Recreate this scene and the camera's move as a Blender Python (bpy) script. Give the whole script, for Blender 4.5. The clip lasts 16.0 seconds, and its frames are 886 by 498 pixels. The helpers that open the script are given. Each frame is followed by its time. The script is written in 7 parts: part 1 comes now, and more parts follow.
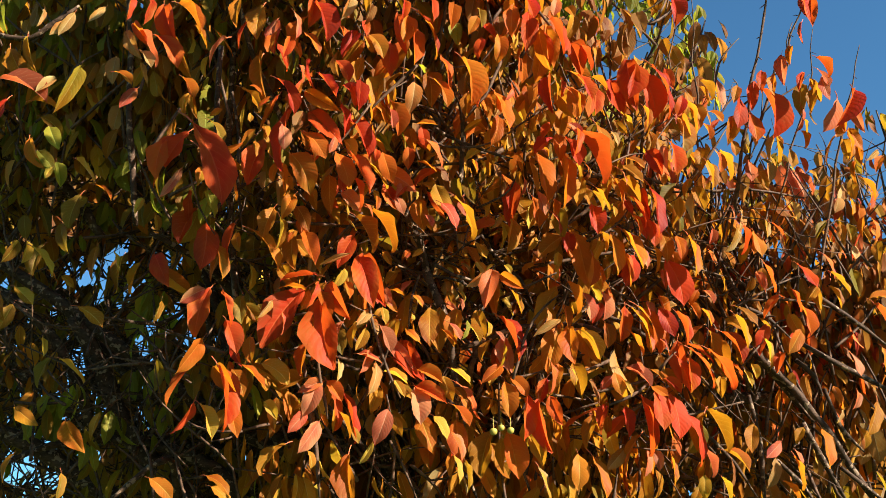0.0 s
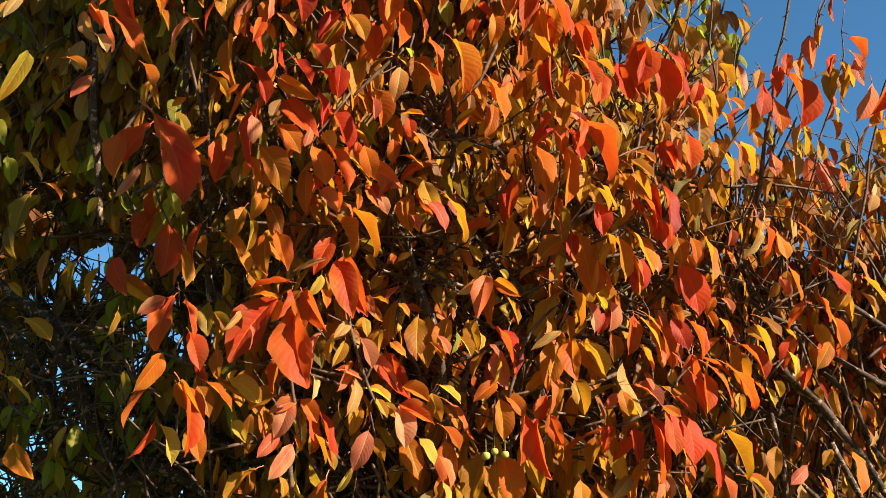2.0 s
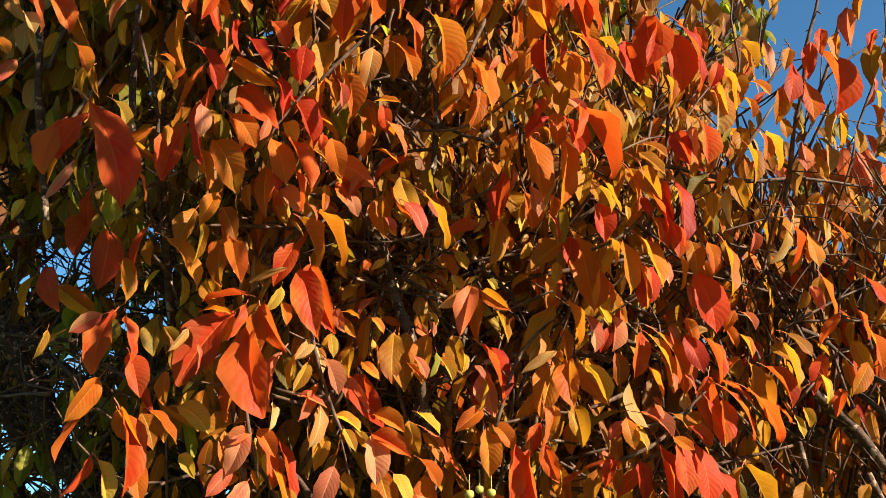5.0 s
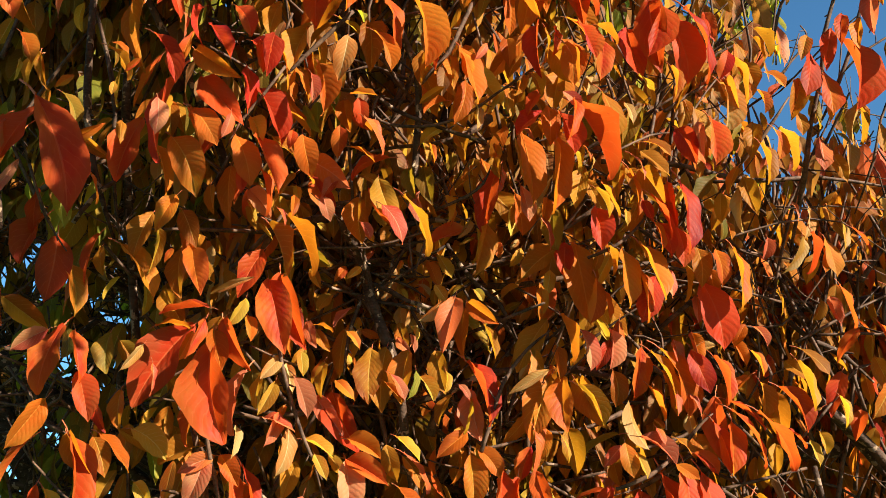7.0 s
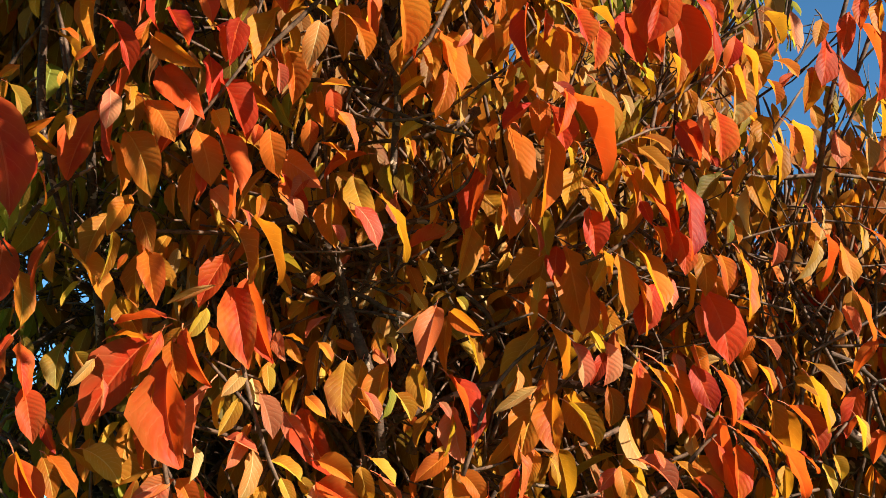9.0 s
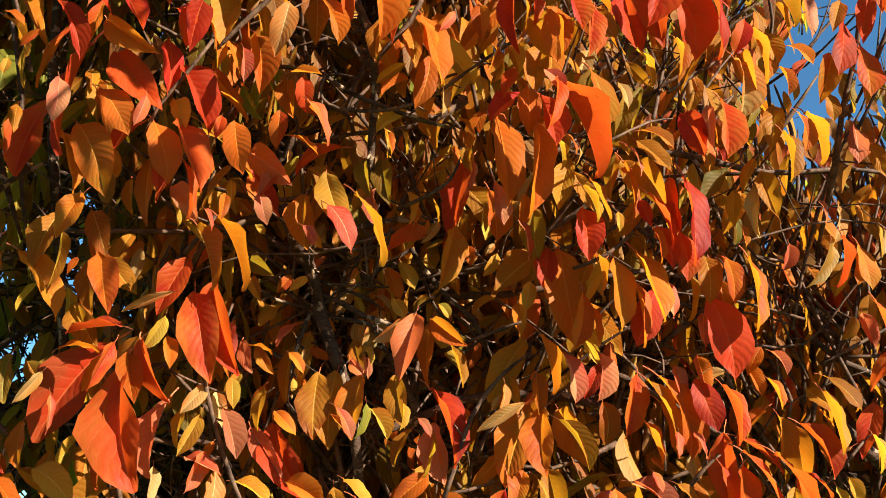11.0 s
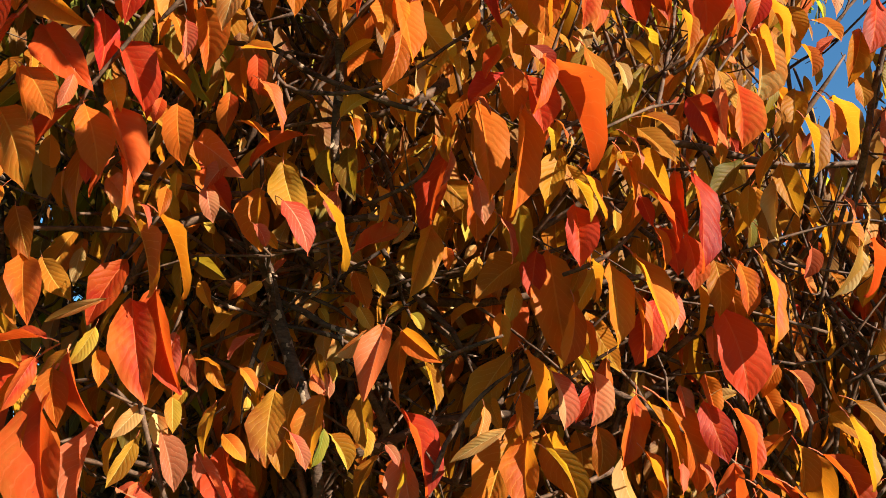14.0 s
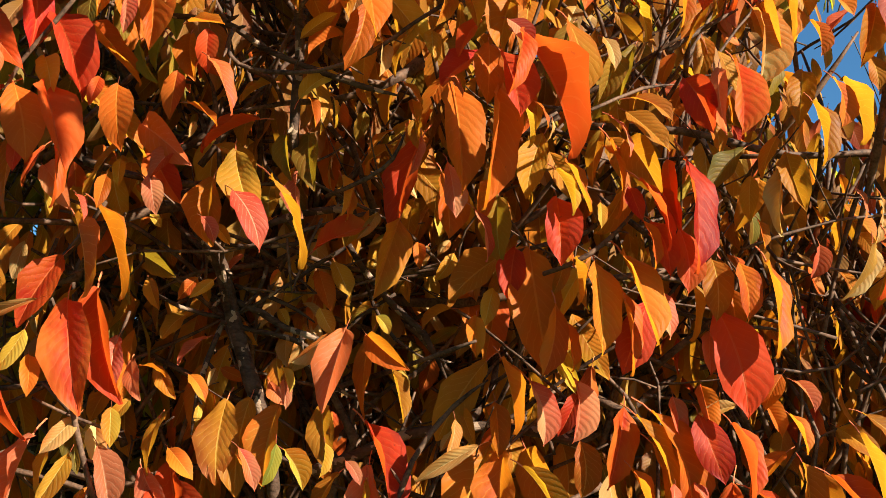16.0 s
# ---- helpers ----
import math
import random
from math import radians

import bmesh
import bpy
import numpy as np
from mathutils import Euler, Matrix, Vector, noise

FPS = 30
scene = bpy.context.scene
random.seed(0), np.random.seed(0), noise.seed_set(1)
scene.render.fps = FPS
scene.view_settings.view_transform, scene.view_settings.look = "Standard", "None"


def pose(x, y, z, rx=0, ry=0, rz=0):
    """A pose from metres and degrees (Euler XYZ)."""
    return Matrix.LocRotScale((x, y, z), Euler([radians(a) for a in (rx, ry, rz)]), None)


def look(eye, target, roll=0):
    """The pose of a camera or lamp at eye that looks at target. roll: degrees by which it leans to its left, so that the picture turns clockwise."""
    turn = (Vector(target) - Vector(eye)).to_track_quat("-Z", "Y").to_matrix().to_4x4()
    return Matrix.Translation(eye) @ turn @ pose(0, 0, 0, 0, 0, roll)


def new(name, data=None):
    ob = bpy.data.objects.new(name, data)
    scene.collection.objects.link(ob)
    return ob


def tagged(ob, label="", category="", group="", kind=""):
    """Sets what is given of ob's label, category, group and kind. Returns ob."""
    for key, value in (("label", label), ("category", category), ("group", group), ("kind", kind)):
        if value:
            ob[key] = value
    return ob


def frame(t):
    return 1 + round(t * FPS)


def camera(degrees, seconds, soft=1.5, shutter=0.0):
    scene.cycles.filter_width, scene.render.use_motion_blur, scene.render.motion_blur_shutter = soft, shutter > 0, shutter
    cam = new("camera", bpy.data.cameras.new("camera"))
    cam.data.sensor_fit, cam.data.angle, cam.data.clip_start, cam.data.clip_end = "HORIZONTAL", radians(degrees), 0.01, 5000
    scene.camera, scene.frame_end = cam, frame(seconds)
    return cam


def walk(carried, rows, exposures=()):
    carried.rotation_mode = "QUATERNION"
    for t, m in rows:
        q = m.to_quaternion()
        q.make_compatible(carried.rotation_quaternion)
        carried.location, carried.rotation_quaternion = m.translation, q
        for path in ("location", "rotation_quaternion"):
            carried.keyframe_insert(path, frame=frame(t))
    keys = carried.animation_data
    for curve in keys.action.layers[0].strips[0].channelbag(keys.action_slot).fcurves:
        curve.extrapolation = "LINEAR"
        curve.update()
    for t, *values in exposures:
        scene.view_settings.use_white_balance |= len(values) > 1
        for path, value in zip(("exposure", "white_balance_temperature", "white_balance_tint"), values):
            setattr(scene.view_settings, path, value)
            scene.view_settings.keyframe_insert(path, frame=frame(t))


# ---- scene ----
# ---------------------------------------------------------------- camera
cam = camera(50, 16.0, soft=0.1)
# seconds, place in metres, turn in degrees
PATH = [
    (0.0, 0.0000, 0.0000, 1.6000, 114.001, -0.082, 0.020),
    (0.5, 0.0126, 0.0345, 1.6238, 113.798, -0.242, 0.256),
    (1.0, 0.0255, 0.0722, 1.6483, 113.581, -0.307, 0.544),
    (1.5, 0.0398, 0.1099, 1.6750, 113.295, -0.441, 0.854),
    (2.0, 0.0536, 0.1437, 1.6983, 113.088, -0.567, 1.151),
    (2.5, 0.0635, 0.1738, 1.7193, 112.892, -0.642, 1.368),
    (3.0, 0.0739, 0.2044, 1.7408, 112.708, -0.675, 1.646),
    (3.5, 0.0840, 0.2303, 1.7593, 112.519, -0.711, 1.917),
    (4.0, 0.0954, 0.2580, 1.7793, 112.239, -0.827, 2.189),
    (6.5, 0.1395, 0.3967, 1.8701, 111.233, -1.301, 2.854),
    (7.0, 0.1443, 0.4211, 1.8890, 110.982, -1.309, 2.903),
    (7.5, 0.1554, 0.4417, 1.9031, 110.779, -1.447, 3.217),
    (8.0, 0.1614, 0.4671, 1.9194, 110.617, -1.470, 3.295),
    (8.5, 0.1699, 0.4884, 1.9355, 110.342, -1.570, 3.434),
    (9.0, 0.1786, 0.5127, 1.9489, 110.150, -1.646, 3.569),
    (11.5, 0.2081, 0.6166, 2.0158, 108.955, -1.983, 4.130),
    (12.0, 0.2129, 0.6358, 2.0267, 108.828, -2.060, 4.263),
    (12.5, 0.2156, 0.6569, 2.0316, 108.947, -2.091, 4.276),
    (13.0, 0.2207, 0.6831, 2.0389, 108.889, -2.149, 4.306),
    (13.5, 0.2273, 0.7042, 2.0478, 108.765, -2.249, 4.429),
    (14.0, 0.2309, 0.7237, 2.0570, 108.746, -2.391, 4.495),
    (14.5, 0.2358, 0.7436, 2.0659, 108.643, -2.396, 4.534),
    (15.0, 0.2421, 0.7652, 2.0761, 108.425, -2.478, 4.526),
    (15.5, 0.2490, 0.7866, 2.0832, 108.316, -2.594, 4.617),
    (16.0, 0.2566, 0.8106, 2.0900, 108.310, -2.717, 4.744),
]
EXPOSURE = 2.04
SKY_STRENGTH = 0.0415
SUN_STRENGTH = 5.0
SKY_TINT = (0.48, 0.87, 1.04, 1)
walk(cam, [(r[0], pose(*r[1:])) for r in PATH], exposures=[(0.0, EXPOSURE), (16.0, EXPOSURE)])

# ---------------------------------------------------------------- sky and sun
SUN_FROM = Vector((0.756, -0.472, 0.454)).normalized()
sun_el = math.asin(SUN_FROM.z)
sun_az = math.atan2(SUN_FROM.x, SUN_FROM.y)
world = bpy.data.worlds.new("sky")
scene.world = world
world.use_nodes = True
wt = world.node_tree
sky = wt.nodes.new("ShaderNodeTexSky")
sky.sky_type = "NISHITA"
sky.sun_disc = False
sky.sun_elevation = sun_el
sky.sun_rotation = sun_az
sky.air_density = 1.0
sky.dust_density = 0.0
sky.ozone_density = 1.6
wt.nodes["Background"].inputs["Strength"].default_value = SKY_STRENGTH
clear = wt.nodes.new("ShaderNodeMix")
clear.data_type, clear.blend_type = "RGBA", "MULTIPLY"
clear.inputs[0].default_value = 1.0
clear.inputs[7].default_value = SKY_TINT
wt.links.new(sky.outputs["Color"], clear.inputs[6])
wt.links.new(clear.outputs[2], wt.nodes["Background"].inputs["Color"])
sun_data = bpy.data.lights.new("sun", "SUN")
sun_data.energy = SUN_STRENGTH
sun_data.angle = radians(0.5)
sun_data.color = (1.0, 0.93, 0.79)
sun = new("sun", sun_data)
sun.matrix_world = look(SUN_FROM * 20, (0, 0, 0))


# ---------------------------------------------------------------- materials
def node(tree, kind, **inputs):
    n = tree.nodes.new(kind)
    for key, value in inputs.items():
        n.inputs[key.replace("_", " ")].default_value = value
    return n


def math_node(tree, op, a, b=None):
    n = tree.nodes.new("ShaderNodeMath")
    n.operation = op
    for i, v in enumerate((a, b)):
        if v is None:
            continue
        if isinstance(v, (int, float)):
            n.inputs[i].default_value = v
        else:
            tree.links.new(v, n.inputs[i])
    return n.outputs[0]


def mix_colour(tree, fac, a, b, blend="MIX"):
    n = tree.nodes.new("ShaderNodeMix")
    n.data_type = "RGBA"
    n.blend_type = blend
    for i, v in ((0, fac), (6, a), (7, b)):
        if isinstance(v, (int, float)):
            n.inputs[i].default_value = v
        elif isinstance(v, tuple):
            n.inputs[i].default_value = (*v, 1)
        else:
            tree.links.new(v, n.inputs[i])
    return n.outputs[2]


def ramp_node(tree, fac, stops, interp="LINEAR"):
    n = tree.nodes.new("ShaderNodeValToRGB")
    n.color_ramp.interpolation = interp
    while len(n.color_ramp.elements) < len(stops):
        n.color_ramp.elements.new(0.5)
    for e, (p, c) in zip(n.color_ramp.elements, stops):
        e.position, e.color = p, (*c, 1)
    tree.links.new(fac, n.inputs[0])
    return n.outputs[0]


def leaf_material(name, hues, accents, vein, islands, through_hue, sheen=0.46, glow=0.52):
    """A thin autumn leaf: hues run over the leaves, each leaf blotched, with veins and ribs between them."""
    mat = bpy.data.materials.new(name)
    mat.use_nodes = True
    t = mat.node_tree
    bsdf = t.nodes["Principled BSDF"]
    if islands:
        rnd = t.nodes.new("ShaderNodeNewGeometry").outputs["Random Per Island"]
    else:
        rnd = t.nodes.new("ShaderNodeObjectInfo").outputs["Random"]
    co = t.nodes.new("ShaderNodeTexCoord").outputs["Object"]
    uv = t.nodes.new("ShaderNodeUVMap").outputs[0]
    sep = t.nodes.new("ShaderNodeSeparateXYZ")
    t.links.new(uv, sep.inputs[0])
    across = math_node(t, "ABSOLUTE", math_node(t, "SUBTRACT", math_node(t, "MULTIPLY", sep.outputs[0], 2.0), 1.0))
    along = sep.outputs[1]
    base = ramp_node(t, rnd, [(i / (len(hues) - 1), h) for i, h in enumerate(hues)])
    # each leaf takes a second hue in blotches, and towards its rim
    rnd2 = math_node(t, "FRACT", math_node(t, "MULTIPLY", rnd, 7.31))
    other = ramp_node(t, rnd2, [(i / (len(accents) - 1), h) for i, h in enumerate(accents)])
    size = 1.0 if islands else 0.085
    blot = node(t, "ShaderNodeTexNoise", Scale=26.0 * size, Detail=4.0, Roughness=0.62)
    blot.noise_dimensions = "4D"
    t.links.new(co, blot.inputs["Vector"])
    t.links.new(math_node(t, "MULTIPLY", rnd, 90.0), blot.inputs["W"])
    # the second hue creeps in from the rim, the tip or the stalk, leaf by leaf
    pull = math_node(t, "MULTIPLY", math_node(t, "SUBTRACT", rnd2, 0.5), 0.7)
    grade = math_node(t, "MULTIPLY", math_node(t, "SUBTRACT", along, 0.5), pull)
    fac = math_node(t, "ADD", math_node(t, "ADD", math_node(t, "MULTIPLY", across, 0.18), grade), blot.outputs[0])
    soft = t.nodes.new("ShaderNodeMapRange")
    soft.inputs[1].default_value, soft.inputs[2].default_value = 0.42, 0.70
    t.links.new(fac, soft.inputs[0])
    base = mix_colour(t, soft.outputs[0], base, other)
    # some leaves have browned more than others
    rnd3 = math_node(t, "FRACT", math_node(t, "MULTIPLY", rnd, 23.7))
    age = ramp_node(t, rnd3, [(0.0, (0.50, 0.42, 0.40)), (0.35, (0.82, 0.80, 0.80)), (1.0, (1.0, 1.0, 1.0))])
    base = mix_colour(t, 1.0, base, age, "MULTIPLY")
    # side veins sweep forward from the midrib
    count = math_node(t, "ADD", math_node(t, "MULTIPLY", rnd3, 3.5), 8.0)
    sweep = math_node(t, "SUBTRACT", math_node(t, "MULTIPLY", along, count), math_node(t, "MULTIPLY", across, 2.6))
    sweep = math_node(t, "ADD", sweep, math_node(t, "MULTIPLY", blot.outputs[0], 2.2))
    wave = math_node(t, "ABSOLUTE", math_node(t, "SUBTRACT", math_node(t, "FRACT", sweep), 0.5))
    side = math_node(t, "MULTIPLY", math_node(t, "LESS_THAN", wave, 0.05), math_node(t, "LESS_THAN", across, 0.86))
    mid = math_node(t, "LESS_THAN", across, 0.045)
    veins = math_node(t, "MAXIMUM", math_node(t, "MULTIPLY", side, 0.30), math_node(t, "MULTIPLY", mid, 0.6))
    base = mix_colour(t, veins, base, vein)
    # small brown flecks
    fleck = node(t, "ShaderNodeTexNoise", Scale=170.0 * size, Detail=2.0)
    fleck.noise_dimensions = "4D"
    t.links.new(co, fleck.inputs["Vector"])
    t.links.new(math_node(t, "MULTIPLY", rnd, 40.0), fleck.inputs["W"])
    spot = math_node(t, "MULTIPLY", math_node(t, "GREATER_THAN", fleck.outputs[0], 0.735), 0.7)
    base = mix_colour(t, spot, base, (0.05, 0.022, 0.012))
    rough = t.nodes.new("ShaderNodeMapRange")
    rough.inputs[3].default_value, rough.inputs[4].default_value = sheen - 0.08, sheen + 0.2
    t.links.new(blot.outputs[0], rough.inputs[0])
    t.links.new(rough.outputs[0], bsdf.inputs["Roughness"])
    bsdf.inputs["Specular IOR Level"].default_value = 0.09
    t.links.new(base, bsdf.inputs["Base Color"])
    # soft quilting between the side veins
    swell = math_node(t, "COSINE", math_node(t, "MULTIPLY", sweep, 6.2832))
    bump = node(t, "ShaderNodeBump", Strength=0.21, Distance=0.0012)
    t.links.new(math_node(t, "ADD", math_node(t, "MULTIPLY", swell, 0.5), math_node(t, "MULTIPLY", blot.outputs[0], 1.6)), bump.inputs["Height"])
    t.links.new(bump.outputs[0], bsdf.inputs["Normal"])
    thin = t.nodes.new("ShaderNodeBsdfTranslucent")
    t.links.new(mix_colour(t, 0.5, base, through_hue), thin.inputs["Color"])
    mixed = t.nodes.new("ShaderNodeMixShader")
    mixed.inputs[0].default_value = glow
    t.links.new(bsdf.outputs[0], mixed.inputs[1])
    t.links.new(thin.outputs[0], mixed.inputs[2])
    t.links.new(mixed.outputs[0], t.nodes["Material Output"].inputs["Surface"])
    return mat


HUES = {
    "red": [(0.420, 0.026, 0.008), (0.530, 0.045, 0.008), (0.320, 0.015, 0.009), (0.545, 0.060, 0.008), (0.470, 0.032, 0.010)],
    "orange": [(0.470, 0.084, 0.008), (0.510, 0.132, 0.010), (0.380, 0.062, 0.008), (0.490, 0.108, 0.010), (0.450, 0.092, 0.008)],
    "amber": [(0.335, 0.125, 0.012), (0.415, 0.180, 0.016), (0.290, 0.096, 0.011), (0.420, 0.152, 0.013)],
    "yellow": [(0.499, 0.248, 0.019), (0.562, 0.339, 0.037), (0.416, 0.187, 0.015), (0.499, 0.295, 0.025)],
    "olive": [(0.162, 0.112, 0.014), (0.239, 0.142, 0.017), (0.114, 0.092, 0.015), (0.208, 0.092, 0.013), (0.281, 0.176, 0.018)],
    "green": [(0.099, 0.114, 0.018), (0.167, 0.165, 0.022), (0.249, 0.226, 0.029), (0.130, 0.122, 0.018)],
    "pink": [(0.489, 0.119, 0.055), (0.541, 0.158, 0.071), (0.416, 0.067, 0.041), (0.541, 0.204, 0.085)],
    "brown": [(0.200, 0.092, 0.018), (0.260, 0.120, 0.026), (0.145, 0.062, 0.018), (0.290, 0.155, 0.045)],
    "tan": [(0.469, 0.283, 0.090), (0.416, 0.215, 0.060), (0.520, 0.362, 0.130), (0.395, 0.187, 0.047)],
}
VEIN = {"red": (0.479, 0.114, 0.035), "orange": (0.573, 0.226, 0.035), "amber": (0.541, 0.317, 0.055), "yellow": (0.583, 0.486, 0.135),
        "olive": (0.375, 0.305, 0.055), "green": (0.312, 0.339, 0.075), "pink": (0.562, 0.305, 0.165), "tan": (0.562, 0.452, 0.215), "brown": (0.36, 0.20, 0.08)}
ACCENT = {
    "red": [(0.499, 0.096, 0.010), (0.353, 0.014, 0.017), (0.520, 0.147, 0.017), (0.249, 0.012, 0.013)],
    "orange": [(0.469, 0.158, 0.013), (0.437, 0.038, 0.010), (0.489, 0.215, 0.017), (0.312, 0.045, 0.009)],
    "amber": [(0.249, 0.147, 0.014), (0.458, 0.090, 0.010), (0.489, 0.238, 0.017), (0.229, 0.059, 0.009)],
    "yellow": [(0.312, 0.238, 0.025), (0.489, 0.153, 0.013), (0.541, 0.385, 0.055), (0.333, 0.124, 0.012)],
    "olive": [(0.104, 0.092, 0.014), (0.322, 0.136, 0.013), (0.150, 0.124, 0.018), (0.229, 0.063, 0.010)],
    "green": [(0.083, 0.103, 0.017), (0.343, 0.261, 0.025), (0.150, 0.153, 0.022), (0.281, 0.158, 0.018)],
    "pink": [(0.520, 0.158, 0.033), (0.395, 0.045, 0.025), (0.541, 0.261, 0.105), (0.343, 0.048, 0.033)],
    "brown": [(0.150, 0.055, 0.018), (0.300, 0.090, 0.030), (0.330, 0.180, 0.060), (0.120, 0.050, 0.018)],
    "tan": [(0.343, 0.193, 0.040), (0.489, 0.142, 0.025), (0.520, 0.385, 0.155), (0.312, 0.124, 0.025)],
}
# what sunlight takes on as it passes through
THROUGH = {"red": (0.86, 0.130, 0.010), "orange": (0.86, 0.310, 0.012), "amber": (0.68, 0.30, 0.010), "yellow": (0.78, 0.45, 0.016),
           "olive": (0.44, 0.27, 0.008), "green": (0.437, 0.476, 0.015), "pink": (0.884, 0.170, 0.035), "tan": (0.64, 0.33, 0.035), "brown": (0.60, 0.24, 0.02)}
LEAF = {k: leaf_material("leaf_" + k, HUES[k], ACCENT[k], VEIN[k], False, THROUGH[k]) for k in HUES}
MASS = {k: leaf_material("foliage_" + k, HUES[k], ACCENT[k], VEIN[k], True, THROUGH[k]) for k in HUES}


def plain_material(name, a, b, scale, rough, depth=0.002, stretch=(1, 1, 1), pale=None):
    mat = bpy.data.materials.new(name)
    mat.use_nodes = True
    t = mat.node_tree
    bsdf = t.nodes["Principled BSDF"]
    co = t.nodes.new("ShaderNodeTexCoord").outputs["Object"]
    mp = t.nodes.new("ShaderNodeMapping")
    mp.inputs["Scale"].default_value = stretch
    t.links.new(co, mp.inputs[0])
    n1 = node(t, "ShaderNodeTexNoise", Scale=scale, Detail=5.0, Roughness=0.65)
    n2 = node(t, "ShaderNodeTexNoise", Scale=scale * 6, Detail=3.0)
    t.links.new(mp.outputs[0], n1.inputs["Vector"])
    t.links.new(mp.outputs[0], n2.inputs["Vector"])
    f = math_node(t, "ADD", math_node(t, "MULTIPLY", n1.outputs[0], 0.7), math_node(t, "MULTIPLY", n2.outputs[0], 0.3))
    sharp = t.nodes.new("ShaderNodeMapRange")
    sharp.inputs[1].default_value, sharp.inputs[2].default_value = 0.36, 0.64
    t.links.new(f, sharp.inputs[0])
    col = mix_colour(t, sharp.outputs[0], a, b)
    if pale:
        n3 = node(t, "ShaderNodeTexNoise", Scale=scale * 2.3, Detail=2.0)
        t.links.new(co, n3.inputs["Vector"])
        col = mix_colour(t, math_node(t, "MULTIPLY", math_node(t, "GREATER_THAN", n3.outputs[0], 0.6), 0.75), col, pale)
    t.links.new(col, bsdf.inputs["Base Color"])
    bsdf.inputs["Roughness"].default_value = rough
    bsdf.inputs["Specular IOR Level"].default_value = 0.12
    bump = node(t, "ShaderNodeBump", Strength=0.8, Distance=depth)
    t.links.new(f, bump.inputs["Height"])
    t.links.new(bump.outputs[0], bsdf.inputs["Normal"])
    return mat


BARK = plain_material("bark", (0.014, 0.007, 0.004), (0.075, 0.043, 0.026), 34, 0.75, 0.004, (1, 1, 2.2), (0.24, 0.16, 0.10))
TWIG = plain_material("twig_bark", (0.012, 0.006, 0.004), (0.13, 0.072, 0.042), 60, 0.65, 0.001)
STALK = plain_material("leaf_stalk", (0.34, 0.05, 0.03), (0.45, 0.16, 0.05), 40, 0.45, 0.0005)
GRASS = plain_material("grass", (0.03, 0.055, 0.012), (0.09, 0.11, 0.03), 3.0, 0.9, 0.03)
FRUIT = plain_material("fruit_skin", (0.22, 0.19, 0.03), (0.30, 0.24, 0.05), 40, 0.4, 0.0003)


# ---------------------------------------------------------------- builders
def mesh_object(name, verts, faces, materials, parent=None, uv=None, index=None, smooth=True):
    me = bpy.data.meshes.new(name)
    me.from_pydata(verts, [], faces)
    for m in materials:
        me.materials.append(m)
    if uv is not None:
        layer = me.uv_layers.new(name="UVMap")
        loops = np.empty(len(me.loops), dtype=np.int32)
        me.loops.foreach_get("vertex_index", loops)
        layer.data.foreach_set("uv", np.asarray(uv, dtype=np.float32)[loops].ravel())
    if index is not None:
        me.polygons.foreach_set("material_index", np.asarray(index, dtype=np.int32))
    me.polygons.foreach_set("use_smooth", np.full(len(me.polygons), smooth))
    if uv is not None:
        # the leaf is creased along its midrib
        ends = np.empty(len(me.edges) * 2, dtype=np.int32)
        me.edges.foreach_get("vertices", ends)
        on_rib = np.abs(np.asarray(uv)[:, 0] - 0.5) < 1e-4
        ends = ends.reshape(-1, 2)
        me.edges.foreach_set("use_edge_sharp", on_rib[ends[:, 0]] & on_rib[ends[:, 1]])
    me.update()
    ob = new(name, me)
    ob.parent = parent
    return ob


# half-width of a cherry leaf along its length: round at the stalk, drawn out to a short point
OUTLINE_AT = (0.0, 0.05, 0.12, 0.22, 0.34, 0.46, 0.58, 0.70, 0.80, 0.88, 0.94, 1.0)
OUTLINE = (0.02, 0.33, 0.60, 0.83, 0.97, 1.0, 0.96, 0.82, 0.60, 0.36, 0.17, 0.0)


